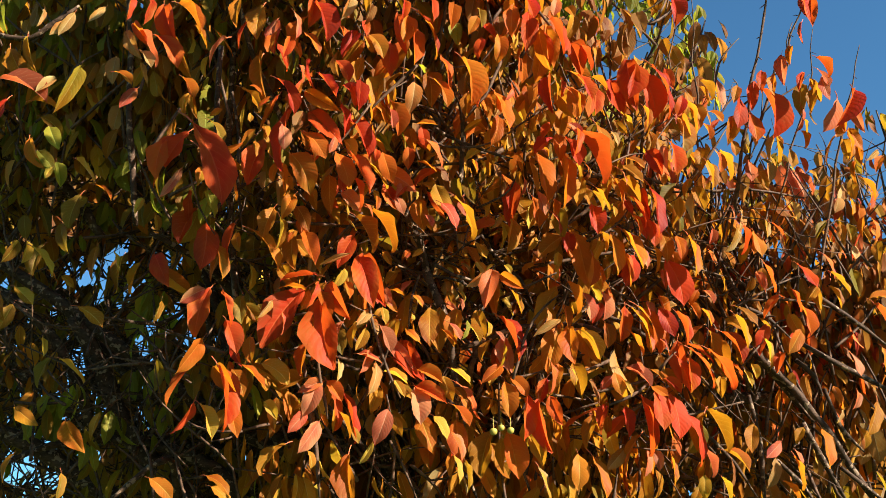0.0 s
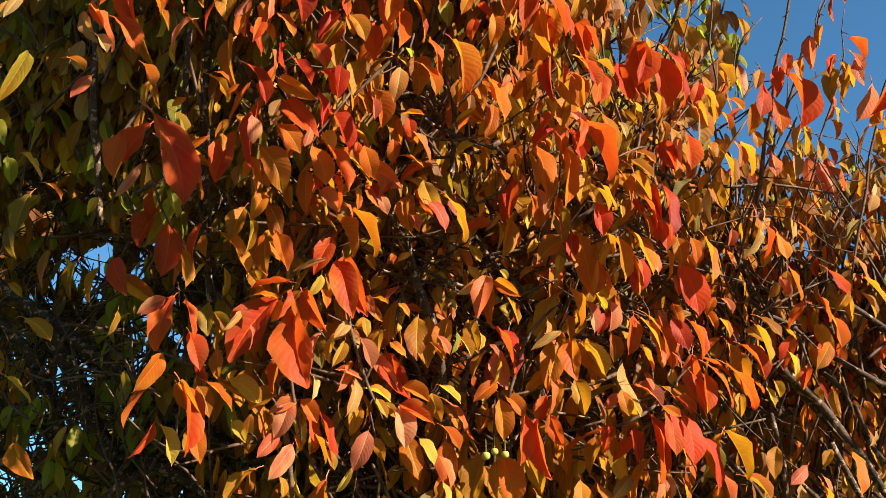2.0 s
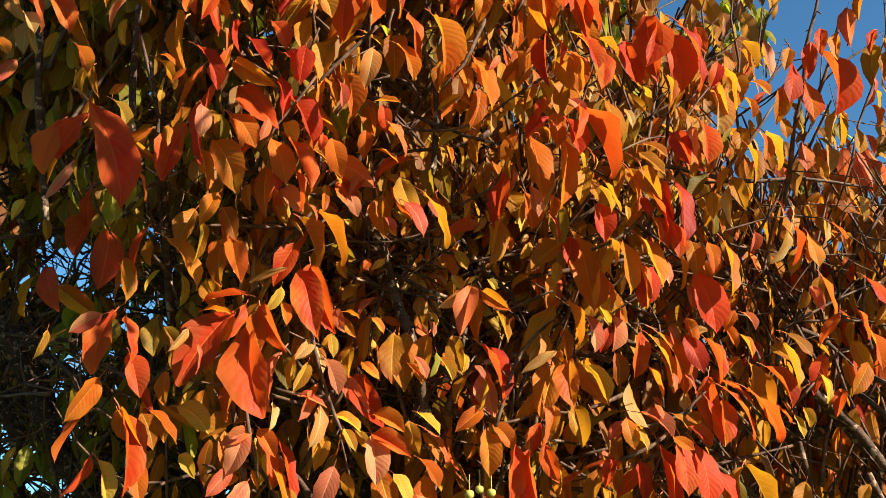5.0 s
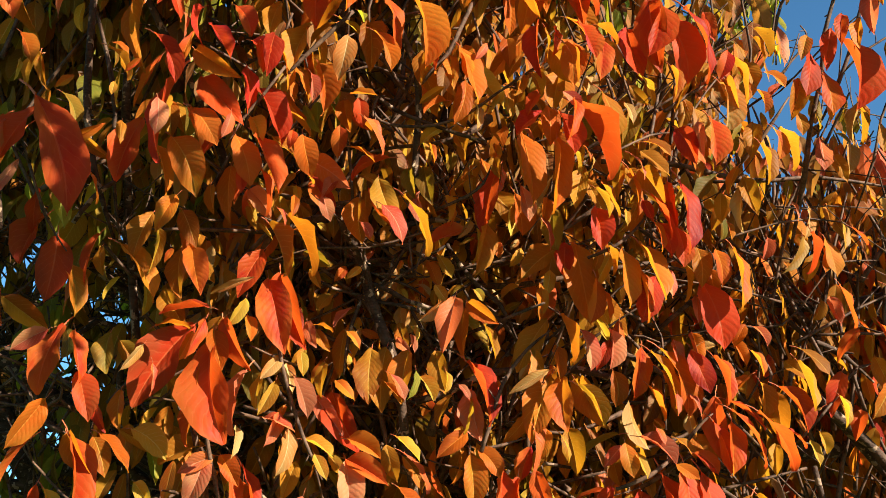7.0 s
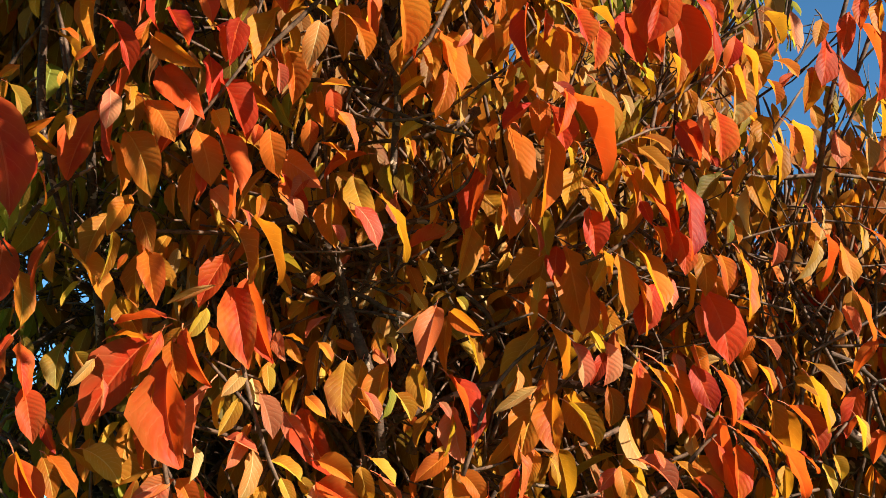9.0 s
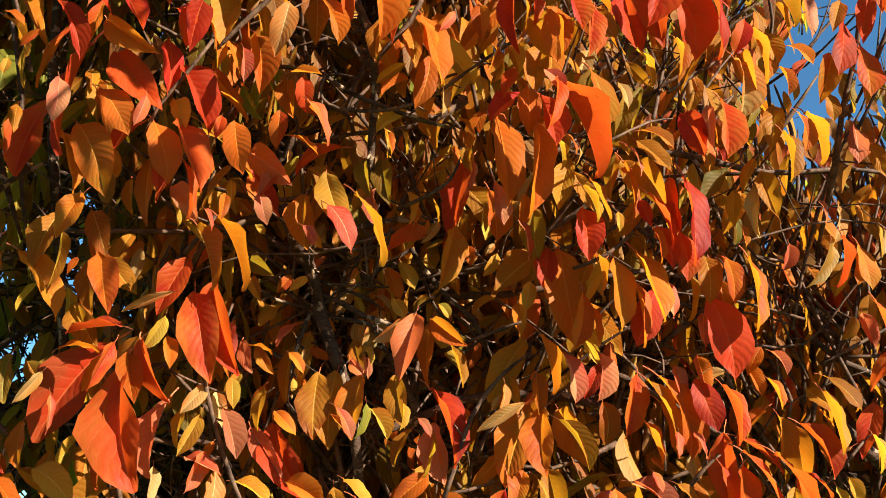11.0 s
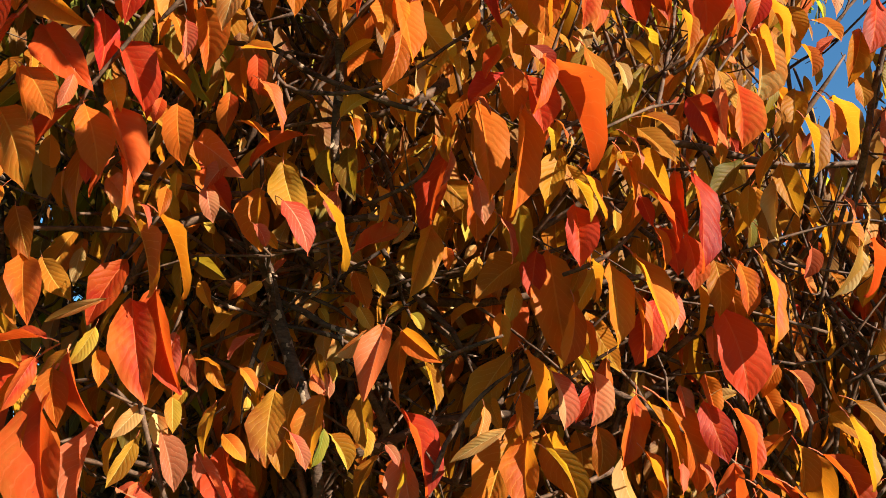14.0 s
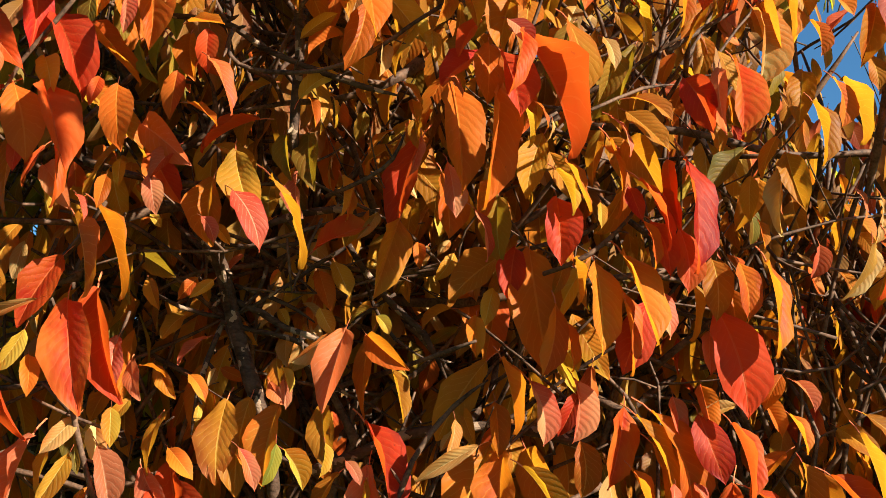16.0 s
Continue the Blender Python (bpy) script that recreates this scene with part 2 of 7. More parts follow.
def leaf_shape(rows, cols, width=0.48, fold=0.35, bend=0.5, twist=0.0, wave=0.03, lean=0.0, stalk=0.0, bite=0.0):
    """A leaf of length 1 along +y, face towards +z: verts, faces, uv, material index."""
    vs, uv, fs, ix = [], [], [], []
    y = z = 0.0
    last = 0.0
    for i in range(rows + 1):
        # closer rows at both ends, so that they come out round and pointed
        v = 0.5 - 0.5 * math.cos(math.pi * i / rows)
        a = -bend * v * (0.4 + 0.6 * v)
        step = v - last
        y += math.cos(a) * step
        z += math.sin(a) * step
        last = v
        body = float(np.interp(v, OUTLINE_AT, OUTLINE))
        half = 0.5 * width * max(body, 0.012)
        tw = twist * v
        for j in range(cols + 1):
            u = j / cols * 2 - 1
            rim = half * (1 + 0.05 * math.sin(v * 23 + u * 2)) * (1 - bite * max(0.0, math.sin(v * 9 + 1)) * (u > 0.5))
            px = u * rim
            up = fold * abs(u) * half * (1.1 - 0.4 * abs(u)) + wave * math.sin(v * 13 + 2.0 * u) * abs(u) ** 2
            px, up = px * math.cos(tw) - up * math.sin(tw), px * math.sin(tw) + up * math.cos(tw)
            vs.append((px + lean * v * v, y - math.sin(a) * up, z + math.cos(a) * up))
            uv.append((j / cols, v))
    w = cols + 1
    for i in range(rows):
        for j in range(cols):
            k = i * w + j
            fs.append((k, k + 1, k + 1 + w, k + w))
            ix.append(0)
    if stalk:
        n0 = len(vs)
        for k in range(3):
            s = k / 2
            for q in range(3):
                b = q * 2.094
                r = 0.011
                vs.append((r * math.cos(b), -stalk * (1 - s) + 0.02 * s, r * math.sin(b) - 0.25 * stalk * (1 - s) ** 2))
                uv.append((0.5, 0.0))
        for k in range(2):
            for q in range(3):
                a0, b0 = n0 + k * 3 + q, n0 + k * 3 + (q + 1) % 3
                fs.append((a0, b0, b0 + 3, a0 + 3))
                ix.append(1)
    return vs, fs, uv, ix


def frame_of(base, along, face):
    """A pose with +y along the leaf and +z as near to its face's way as can be."""
    y = Vector(along).normalized()
    x = y.cross(Vector(face))
    if x.length < 1e-4:
        x = y.cross(Vector((0.3, 0.2, 1)))
    x.normalize()
    z = x.cross(y)
    m = Matrix((x, y, z)).transposed().to_4x4()
    m.translation = Vector(base)
    return m


def tube(points, radii, sides=6, knots=0.0, seed=0):
    """A tapered, slightly knobbly limb through the points (smoothed)."""
    rng = random.Random(seed)
    pts = [Vector(p) for p in points]
    dense, rad = [], []
    n = len(pts)
    for i in range(n - 1):
        p0, p1, p2, p3 = pts[max(i - 1, 0)], pts[i], pts[i + 1], pts[min(i + 2, n - 1)]
        steps = max(2, int((p2 - p1).length / 0.035))
        steps = min(steps, 14)
        for k in range(steps + (i == n - 2)):
            s = k / steps
            dense.append(0.5 * ((2 * p1) + (p2 - p0) * s + (2 * p0 - 5 * p1 + 4 * p2 - p3) * s * s + (3 * p1 - p0 - 3 * p2 + p3) * s ** 3))
            rad.append(radii[i] + (radii[i + 1] - radii[i]) * s)
    vs, fs = [], []
    side = Vector((0.31, 0.2, 0.93))
    for i, p in enumerate(dense):
        d = (dense[min(i + 1, len(dense) - 1)] - dense[max(i - 1, 0)]).normalized()
        x = d.cross(side).normalized()
        y = x.cross(d).normalized()
        bulge = 1 + knots * (rng.random() - 0.3) * (1.6 if i % 4 == 0 else 0.5)
        for q in range(sides):
            a = 2 * math.pi * q / sides
            r = rad[i] * bulge * (1 + knots * 0.35 * (rng.random() - 0.5))
            vs.append(p + (x * math.cos(a) + y * math.sin(a)) * r)
    for i in range(len(dense) - 1):
        for q in range(sides):
            a, b = i * sides + q, i * sides + (q + 1) % sides
            fs.append((a, b, b + sides, a + sides))
    fs.append(tuple(range(sides))[::-1])
    fs.append(tuple(range(len(vs) - sides, len(vs))))
    return [tuple(v) for v in vs], fs, dense


class Heap:
    """Many small pieces of one kind gathered into one mesh."""

    def __init__(self):
        self.v, self.f, self.uv, self.ix, self.n = [], [], [], [], 0

    def add(self, v, f, uv=None, ix=None):
        v = np.asarray(v, dtype=np.float64)
        self.v.append(v)
        self.f.extend(tuple(k + self.n for k in q) for q in f)
        self.uv.append(np.asarray(uv) if uv is not None else np.zeros((len(v), 2)))
        self.ix.extend(ix if ix is not None else [0] * len(f))
        self.n += len(v)

    def build(self, name, materials, parent):
        if not self.n:
            return None
        return mesh_object(name, np.concatenate(self.v).tolist(), self.f, materials, parent, np.concatenate(self.uv), self.ix)


# ---------------------------------------------------------------- ground
def build_ground():
    bm = bmesh.new()
    bmesh.ops.create_grid(bm, x_segments=60, y_segments=60, size=400)
    for v in bm.verts:
        r = v.co.length
        v.co.z = -0.02 + 0.05 * math.sin(v.co.x * 0.11) * math.cos(v.co.y * 0.13) * min(1, r / 30)
    me = bpy.data.meshes.new("ground")
    bm.to_mesh(me)
    bm.free()
    me.materials.append(GRASS)
    tagged(new("ground", me), "short grass reaching out to the horizon", "ground", kind="structure")


build_ground()

# ---------------------------------------------------------------- the cherry tree
tree = tagged(new("cherry_tree"), "cherry tree in autumn with red, orange and yellow hanging leaves", "tree")
tree.location = (-0.15, 2.35, 0)
host = tree


def under_tree(ob):
    """Keep ob where it is and make it a part of the tree that is being built."""
    ob.parent = host
    ob.matrix_parent_inverse = Matrix.Translation(host.location).inverted()
    return ob


def limb(name, points, radii, sides=9, knots=0.16, seed=1, mat=None, label=""):
    v, f, dense = tube(points, radii, sides, knots, seed)
    if radii[0] < 0.012:
        # short spurs with buds
        rng = random.Random(seed + 500)
        for i in range(2, len(dense) - 1):
            if rng.random() < 0.6:
                r = radii[0] + (radii[-1] - radii[0]) * i / len(dense)
                d = (dense[i + 1] - dense[i]).normalized()
                out = Vector((rng.uniform(-1, 1), rng.uniform(-1, 1), rng.uniform(-0.6, 1.0)))
                out = (out - d * out.dot(d)).normalized() * 0.9 + d * 0.6
                ln = rng.uniform(0.007, 0.018)
                q = min(r * 0.8, 0.0022)
                sv, sf, sd = tube([dense[i] + out * r * 0.4, dense[i] + out * (r * 0.5 + ln * 0.6), dense[i] + out * (r * 0.5 + ln)], [q * 0.8, q, q * 0.3], 5, 0.2, i)
                n0 = len(v)
                v = v + sv
                f = f + [tuple(k + n0 for k in face) for face in sf]
    ob = under_tree(mesh_object(name, v, f, [mat or BARK]))
    if label:
        tagged(ob, label)
    return ob


limb("trunk", [(-0.15, 2.35, -0.05), (-0.16, 2.34, 0.5), (-0.13, 2.36, 1.1), (-0.17, 2.38, 1.75)], [0.17, 0.135, 0.12, 0.11], 14, 0.14, 3)
limb("branch", [(-0.078, 1.546, 2.555), (-0.040, 1.552, 2.554), (-0.019, 1.558, 2.549), (0.006, 1.568, 2.534), (0.053, 1.569, 2.513), (0.099, 1.582, 2.502), (0.132, 1.586, 2.495)], [0.0025, 0.0030, 0.0030, 0.0029, 0.0028, 0.0028, 0.0011], 7, 0.18, 11)
limb("twig", [(-0.017, 1.549, 2.544), (-0.023, 1.553, 2.526), (-0.012, 1.559, 2.512), (0.015, 1.562, 2.506), (0.062, 1.562, 2.507), (0.107, 1.563, 2.526), (0.146, 1.561, 2.556), (0.193, 1.567, 2.595), (0.235, 1.551, 2.618)], [0.0018, 0.0023, 0.0022, 0.0022, 0.0021, 0.0021, 0.0020, 0.0020, 0.0008], 7, 0.22, 12, TWIG)
limb("branch", [(0.009, 1.533, 2.651), (0.021, 1.553, 2.624), (0.031, 1.558, 2.603), (0.036, 1.569, 2.566), (0.037, 1.581, 2.533), (0.034, 1.595, 2.490), (0.033, 1.608, 2.454), (0.038, 1.620, 2.430)], [0.0041, 0.0051, 0.0050, 0.0049, 0.0049, 0.0048, 0.0047, 0.0019], 7, 0.18, 13)
limb("limb", [(-0.079, 1.644, 2.421), (-0.064, 1.652, 2.388), (-0.045, 1.675, 2.354), (-0.033, 1.695, 2.306), (-0.009, 1.699, 2.245), (0.007, 1.706, 2.207), (0.015, 1.724, 2.155), (0.023, 1.742, 2.096), (0.035, 1.761, 2.034)], [0.0080, 0.0077, 0.0075, 0.0073, 0.0069, 0.0066, 0.0064, 0.0061, 0.0058], 10, 0.18, 14)
limb("branch", [(-0.007, 1.678, 2.397), (0.012, 1.680, 2.408), (0.056, 1.698, 2.425), (0.095, 1.703, 2.421)], [0.0032, 0.0038, 0.0036, 0.0013], 7, 0.18, 15)
limb("branch", [(0.073, 1.703, 2.389), (0.093, 1.716, 2.361), (0.122, 1.730, 2.331), (0.151, 1.731, 2.306), (0.175, 1.754, 2.262)], [0.0030, 0.0036, 0.0035, 0.0034, 0.0013], 7, 0.18, 16)
limb("branch", [(-0.036, 1.692, 2.326), (-0.005, 1.694, 2.314), (0.019, 1.696, 2.300), (0.051, 1.697, 2.290), (0.083, 1.706, 2.264)], [0.0032, 0.0037, 0.0034, 0.0031, 0.0011], 7, 0.18, 17)
limb("limb", [(0.033, 1.726, 2.162), (0.084, 1.735, 2.182), (0.139, 1.739, 2.208), (0.212, 1.764, 2.221), (0.267, 1.747, 2.215), (0.305, 1.751, 2.206)], [0.0051, 0.0051, 0.0050, 0.0050, 0.0049, 0.0048], 10, 0.18, 18)
limb("limb", [(0.501, 1.872, 2.386), (0.572, 1.924, 2.383), (0.625, 1.923, 2.372), (0.690, 1.931, 2.368), (0.757, 1.937, 2.385), (0.814, 1.940, 2.397)], [0.0099, 0.0098, 0.0094, 0.0090, 0.0087, 0.0084], 10, 0.18, 19)
limb("limb", [(0.614, 1.904, 2.364), (0.652, 1.916, 2.321), (0.688, 1.932, 2.279), (0.735, 1.954, 2.239), (0.791, 1.977, 2.198)], [0.0091, 0.0086, 0.0081, 0.0077, 0.0073], 10, 0.18, 20)
limb("limb", [(0.428, 2.035, 2.121), (0.542, 2.009, 2.132), (0.637, 2.049, 2.152), (0.743, 2.086, 2.166), (0.861, 2.095, 2.179)], [0.0131, 0.0126, 0.0127, 0.0127, 0.0126], 10, 0.18, 21)
limb("branch", [(0.615, 1.837, 2.203), (0.675, 1.885, 2.162), (0.719, 1.918, 2.124), (0.761, 1.928, 2.069)], [0.0067, 0.0080, 0.0075, 0.0027], 7, 0.18, 22)
limb("branch", [(0.496, 1.766, 2.354), (0.546, 1.860, 2.425), (0.568, 1.862, 2.464), (0.568, 1.817, 2.485), (0.554, 1.741, 2.527)], [0.0046, 0.0058, 0.0054, 0.0049, 0.0017], 7, 0.18, 23)
limb("branch", [(0.431, 1.732, 2.522), (0.447, 1.740, 2.484), (0.477, 1.813, 2.464), (0.503, 1.842, 2.437), (0.511, 1.819, 2.391)], [0.0027, 0.0033, 0.0033, 0.0032, 0.0012], 7, 0.18, 24)
limb("twig", [(0.267, 1.616, 2.336), (0.295, 1.600, 2.343), (0.318, 1.601, 2.360), (0.342, 1.604, 2.387), (0.354, 1.593, 2.413)], [0.0021, 0.0023, 0.0021, 0.0018, 0.0006], 7, 0.22, 25, TWIG)
limb("twig", [(0.126, 1.677, 2.087), (0.140, 1.675, 2.131), (0.154, 1.670, 2.176), (0.185, 1.679, 2.224), (0.219, 1.667, 2.250)], [0.0026, 0.0031, 0.0028, 0.0026, 0.0009], 7, 0.22, 26, TWIG)
limb("twig", [(0.128, 1.687, 2.093), (0.155, 1.691, 2.099), (0.185, 1.696, 2.110)], [0.0018, 0.0021, 0.0008], 7, 0.22, 27, TWIG)
limb("twig", [(0.302, 1.699, 2.045), (0.345, 1.692, 2.062), (0.386, 1.706, 2.096), (0.416, 1.693, 2.131), (0.432, 1.690, 2.144)], [0.0026, 0.0030, 0.0028, 0.0025, 0.0009], 7, 0.22, 28, TWIG)
limb("twig", [(0.547, 1.736, 2.110), (0.577, 1.711, 2.144), (0.621, 1.739, 2.189), (0.649, 1.742, 2.222), (0.700, 1.748, 2.234)], [0.0015, 0.0018, 0.0018, 0.0017, 0.0006], 7, 0.22, 29, TWIG)
limb("twig", [(-0.138, 1.591, 2.221), (-0.130, 1.607, 2.181), (-0.118, 1.621, 2.140), (-0.103, 1.635, 2.099), (-0.093, 1.643, 2.077), (-0.077, 1.654, 2.045)], [0.0020, 0.0026, 0.0025, 0.0025, 0.0025, 0.0010], 7, 0.22, 30, TWIG)
limb("twig", [(-0.222, 1.599, 2.112), (-0.218, 1.621, 2.073), (-0.210, 1.634, 2.040), (-0.204, 1.645, 2.006)], [0.0023, 0.0029, 0.0029, 0.0012], 7, 0.22, 31, TWIG)
limb("twig", [(-0.178, 1.610, 2.211), (-0.149, 1.619, 2.199), (-0.120, 1.628, 2.190), (-0.102, 1.634, 2.182)], [0.0012, 0.0015, 0.0015, 0.0006], 7, 0.22, 32, TWIG)
limb("branch", [(-0.439, 1.547, 2.726), (-0.443, 1.574, 2.628), (-0.440, 1.593, 2.546), (-0.427, 1.617, 2.468), (-0.400, 1.653, 2.378)], [0.0046, 0.0055, 0.0053, 0.0050, 0.0019], 7, 0.18, 33)
limb("branch", [(-0.411, 1.558, 2.627), (-0.395, 1.583, 2.541), (-0.395, 1.605, 2.463), (-0.383, 1.637, 2.368)], [0.0026, 0.0032, 0.0032, 0.0013], 7, 0.18, 34)
limb("twig", [(-0.454, 1.492, 2.416), (-0.437, 1.523, 2.358), (-0.411, 1.545, 2.316)], [0.0018, 0.0020, 0.0007], 7, 0.22, 35, TWIG)
limb("twig", [(-0.051, 1.508, 2.654), (-0.085, 1.514, 2.620), (-0.115, 1.519, 2.590), (-0.140, 1.522, 2.561)], [0.0028, 0.0033, 0.0032, 0.0012], 7, 0.22, 36, TWIG)
limb("twig", [(-0.136, 1.502, 2.564), (-0.167, 1.505, 2.516), (-0.192, 1.513, 2.487), (-0.210, 1.522, 2.453)], [0.0018, 0.0021, 0.0020, 0.0008], 7, 0.22, 37, TWIG)
limb("twig", [(0.112, 1.527, 2.680), (0.095, 1.531, 2.641), (0.080, 1.534, 2.605), (0.057, 1.536, 2.576), (0.042, 1.541, 2.556)], [0.0028, 0.0033, 0.0031, 0.0029, 0.0011], 7, 0.22, 38, TWIG)
limb("limb", [(0.159, 1.847, 2.962), (0.161, 1.895, 2.874), (0.156, 1.907, 2.799), (0.146, 1.917, 2.701)], [0.0081, 0.0079, 0.0075, 0.0070], 10, 0.18, 39)
limb("branch", [(0.139, 1.791, 2.105), (0.212, 1.804, 2.093), (0.276, 1.806, 2.084)], [0.0026, 0.0030, 0.0011], 7, 0.18, 40)
limb("twig", [(0.376, 1.591, 2.543), (0.410, 1.600, 2.572), (0.444, 1.603, 2.595)], [0.0022, 0.0026, 0.0010], 7, 0.22, 41, TWIG)
limb("twig", [(0.471, 1.730, 2.473), (0.492, 1.663, 2.498), (0.523, 1.642, 2.532), (0.560, 1.628, 2.586)], [0.0030, 0.0034, 0.0031, 0.0011], 7, 0.22, 42, TWIG)
limb("twig", [(0.522, 1.596, 2.670), (0.531, 1.606, 2.640), (0.542, 1.589, 2.704), (0.546, 1.581, 2.736)], [0.0013, 0.0015, 0.0013, 0.0005], 7, 0.22, 43, TWIG)
limb("twig", [(0.562, 1.662, 2.636), (0.579, 1.657, 2.662), (0.606, 1.651, 2.696), (0.594, 1.643, 2.716)], [0.0017, 0.0019, 0.0018, 0.0007], 7, 0.22, 44, TWIG)
limb("twig", [(0.656, 1.671, 2.650), (0.692, 1.666, 2.685), (0.727, 1.664, 2.708), (0.763, 1.659, 2.740)], [0.0017, 0.0018, 0.0015, 0.0005], 7, 0.22, 45, TWIG)
limb("twig", [(0.303, 1.534, 2.455), (0.352, 1.578, 2.499), (0.383, 1.601, 2.515)], [0.0014, 0.0017, 0.0006], 7, 0.22, 46, TWIG)
limb("twig", [(0.243, 1.550, 2.484), (0.253, 1.545, 2.541), (0.271, 1.525, 2.590)], [0.0018, 0.0019, 0.0006], 7, 0.22, 47, TWIG)
limb("branch", [(-0.438, 1.604, 2.380), (-0.412, 1.596, 2.415), (-0.383, 1.593, 2.439), (-0.349, 1.593, 2.457)], [0.0031, 0.0036, 0.0034, 0.0012], 7, 0.18, 48)
limb("limb", [(-1.115, 2.073, 2.523), (-0.962, 2.102, 2.433), (-0.813, 2.143, 2.334), (-0.654, 2.202, 2.227), (-0.493, 2.251, 2.130), (-0.332, 2.297, 2.045), (-0.197, 2.373, 1.885)], [0.0122, 0.0134, 0.0148, 0.0162, 0.0176, 0.0190, 0.0204], 10, 0.18, 49)
limb("limb", [(-0.875, 2.114, 2.366), (-0.818, 2.167, 2.272), (-0.762, 2.214, 2.148), (-0.674, 2.259, 2.037), (-0.489, 2.340, 1.880)], [0.0174, 0.0198, 0.0220, 0.0243, 0.0268], 10, 0.18, 50)
limb("limb", [(-1.119, 2.195, 2.142), (-0.960, 2.221, 2.082), (-0.879, 2.240, 2.033), (-0.774, 2.268, 1.973), (-0.606, 2.326, 1.878)], [0.0172, 0.0185, 0.0198, 0.0212, 0.0226], 10, 0.18, 51)
limb("limb", [(-0.852, 2.252, 1.996), (-0.831, 2.214, 2.121), (-0.890, 2.162, 2.270), (-0.967, 2.111, 2.365), (-1.082, 2.095, 2.445)], [0.0145, 0.0133, 0.0120, 0.0107, 0.0094], 10, 0.18, 52)
limb("limb", [(-1.115, 1.997, 2.759), (-1.005, 2.015, 2.719), (-0.908, 2.037, 2.664), (-0.824, 2.078, 2.555)], [0.0137, 0.0127, 0.0118, 0.0109], 10, 0.18, 53)
limb("branch", [(-0.960, 1.665, 2.843), (-0.889, 1.672, 2.834), (-0.843, 1.664, 2.865), (-0.785, 1.654, 2.909)], [0.0048, 0.0058, 0.0057, 0.0022], 7, 0.18, 54)
limb("branch", [(-0.632, 1.761, 2.435), (-0.643, 1.726, 2.548), (-0.656, 1.691, 2.663), (-0.661, 1.661, 2.797), (-0.671, 1.608, 2.932)], [0.0056, 0.0067, 0.0065, 0.0063, 0.0024], 7, 0.18, 55)
limb("branch", [(-0.433, 1.878, 2.281), (-0.452, 1.838, 2.446), (-0.461, 1.770, 2.627), (-0.460, 1.727, 2.800), (-0.455, 1.676, 2.973)], [0.0066, 0.0078, 0.0073, 0.0068, 0.0025], 7, 0.18, 56)
limb("twig", [(0.553, 1.655, 2.682), (0.562, 1.642, 2.729), (0.578, 1.633, 2.767), (0.613, 1.627, 2.805)], [0.0023, 0.0025, 0.0021, 0.0007], 7, 0.22, 57, TWIG)
limb("branch", [(0.737, 1.767, 2.290), (0.806, 1.788, 2.250), (0.884, 1.812, 2.199)], [0.0045, 0.0051, 0.0018], 7, 0.18, 58)
limb("twig", [(-0.257, 1.662, 2.116), (-0.242, 1.694, 2.040), (-0.230, 1.717, 1.963), (-0.223, 1.741, 1.885)], [0.0037, 0.0046, 0.0046, 0.0018], 7, 0.22, 59, TWIG)
limb("twig", [(-0.098, 1.728, 1.986), (-0.072, 1.748, 1.939), (-0.046, 1.770, 1.882)], [0.0025, 0.0028, 0.0010], 7, 0.22, 60, TWIG)
limb("branch", [(0.596, 1.813, 2.095), (0.618, 1.848, 2.014), (0.621, 1.871, 1.942), (0.625, 1.888, 1.891)], [0.0040, 0.0050, 0.0049, 0.0020], 7, 0.18, 61)
limb("branch", [(0.727, 1.902, 2.061), (0.770, 1.930, 1.987), (0.815, 1.959, 1.913)], [0.0055, 0.0063, 0.0023], 7, 0.18, 62)
limb("branch", [(-0.062, 1.668, 2.377), (-0.009, 1.677, 2.376), (0.025, 1.686, 2.384), (0.061, 1.702, 2.397)], [0.0017, 0.0020, 0.0019, 0.0007], 7, 0.18, 63)
limb("twig", [(0.033, 1.684, 2.364), (0.061, 1.696, 2.361), (0.093, 1.703, 2.376)], [0.0014, 0.0016, 0.0006], 7, 0.22, 64, TWIG)
limb("branch", [(-0.037, 1.649, 2.376), (-0.041, 1.662, 2.356), (-0.038, 1.676, 2.335), (-0.034, 1.684, 2.315)], [0.0018, 0.0022, 0.0022, 0.0008], 7, 0.18, 65)
limb("branch", [(-0.036, 1.694, 2.342), (0.003, 1.698, 2.330), (0.027, 1.702, 2.320), (0.045, 1.708, 2.309)], [0.0019, 0.0022, 0.0020, 0.0007], 7, 0.18, 66)
limb("twig", [(0.023, 1.653, 2.378), (0.026, 1.662, 2.351), (0.029, 1.669, 2.328)], [0.0014, 0.0016, 0.0006], 7, 0.22, 67, TWIG)
limb("twig", [(0.055, 1.655, 2.399), (0.045, 1.655, 2.373), (0.037, 1.657, 2.344), (0.031, 1.660, 2.325)], [0.0014, 0.0015, 0.0013, 0.0004], 7, 0.22, 68, TWIG)
limb("twig", [(0.062, 1.635, 2.414), (0.103, 1.620, 2.427), (0.127, 1.611, 2.443), (0.138, 1.603, 2.467)], [0.0021, 0.0023, 0.0020, 0.0007], 7, 0.22, 69, TWIG)
limb("branch", [(-0.045, 1.695, 2.304), (-0.012, 1.697, 2.297), (0.028, 1.697, 2.289), (0.068, 1.704, 2.269)], [0.0024, 0.0028, 0.0025, 0.0009], 7, 0.18, 70)
limb("branch", [(-0.047, 1.705, 2.305), (-0.059, 1.707, 2.267), (-0.064, 1.707, 2.233), (-0.067, 1.712, 2.196)], [0.0027, 0.0030, 0.0027, 0.0010], 7, 0.18, 71)
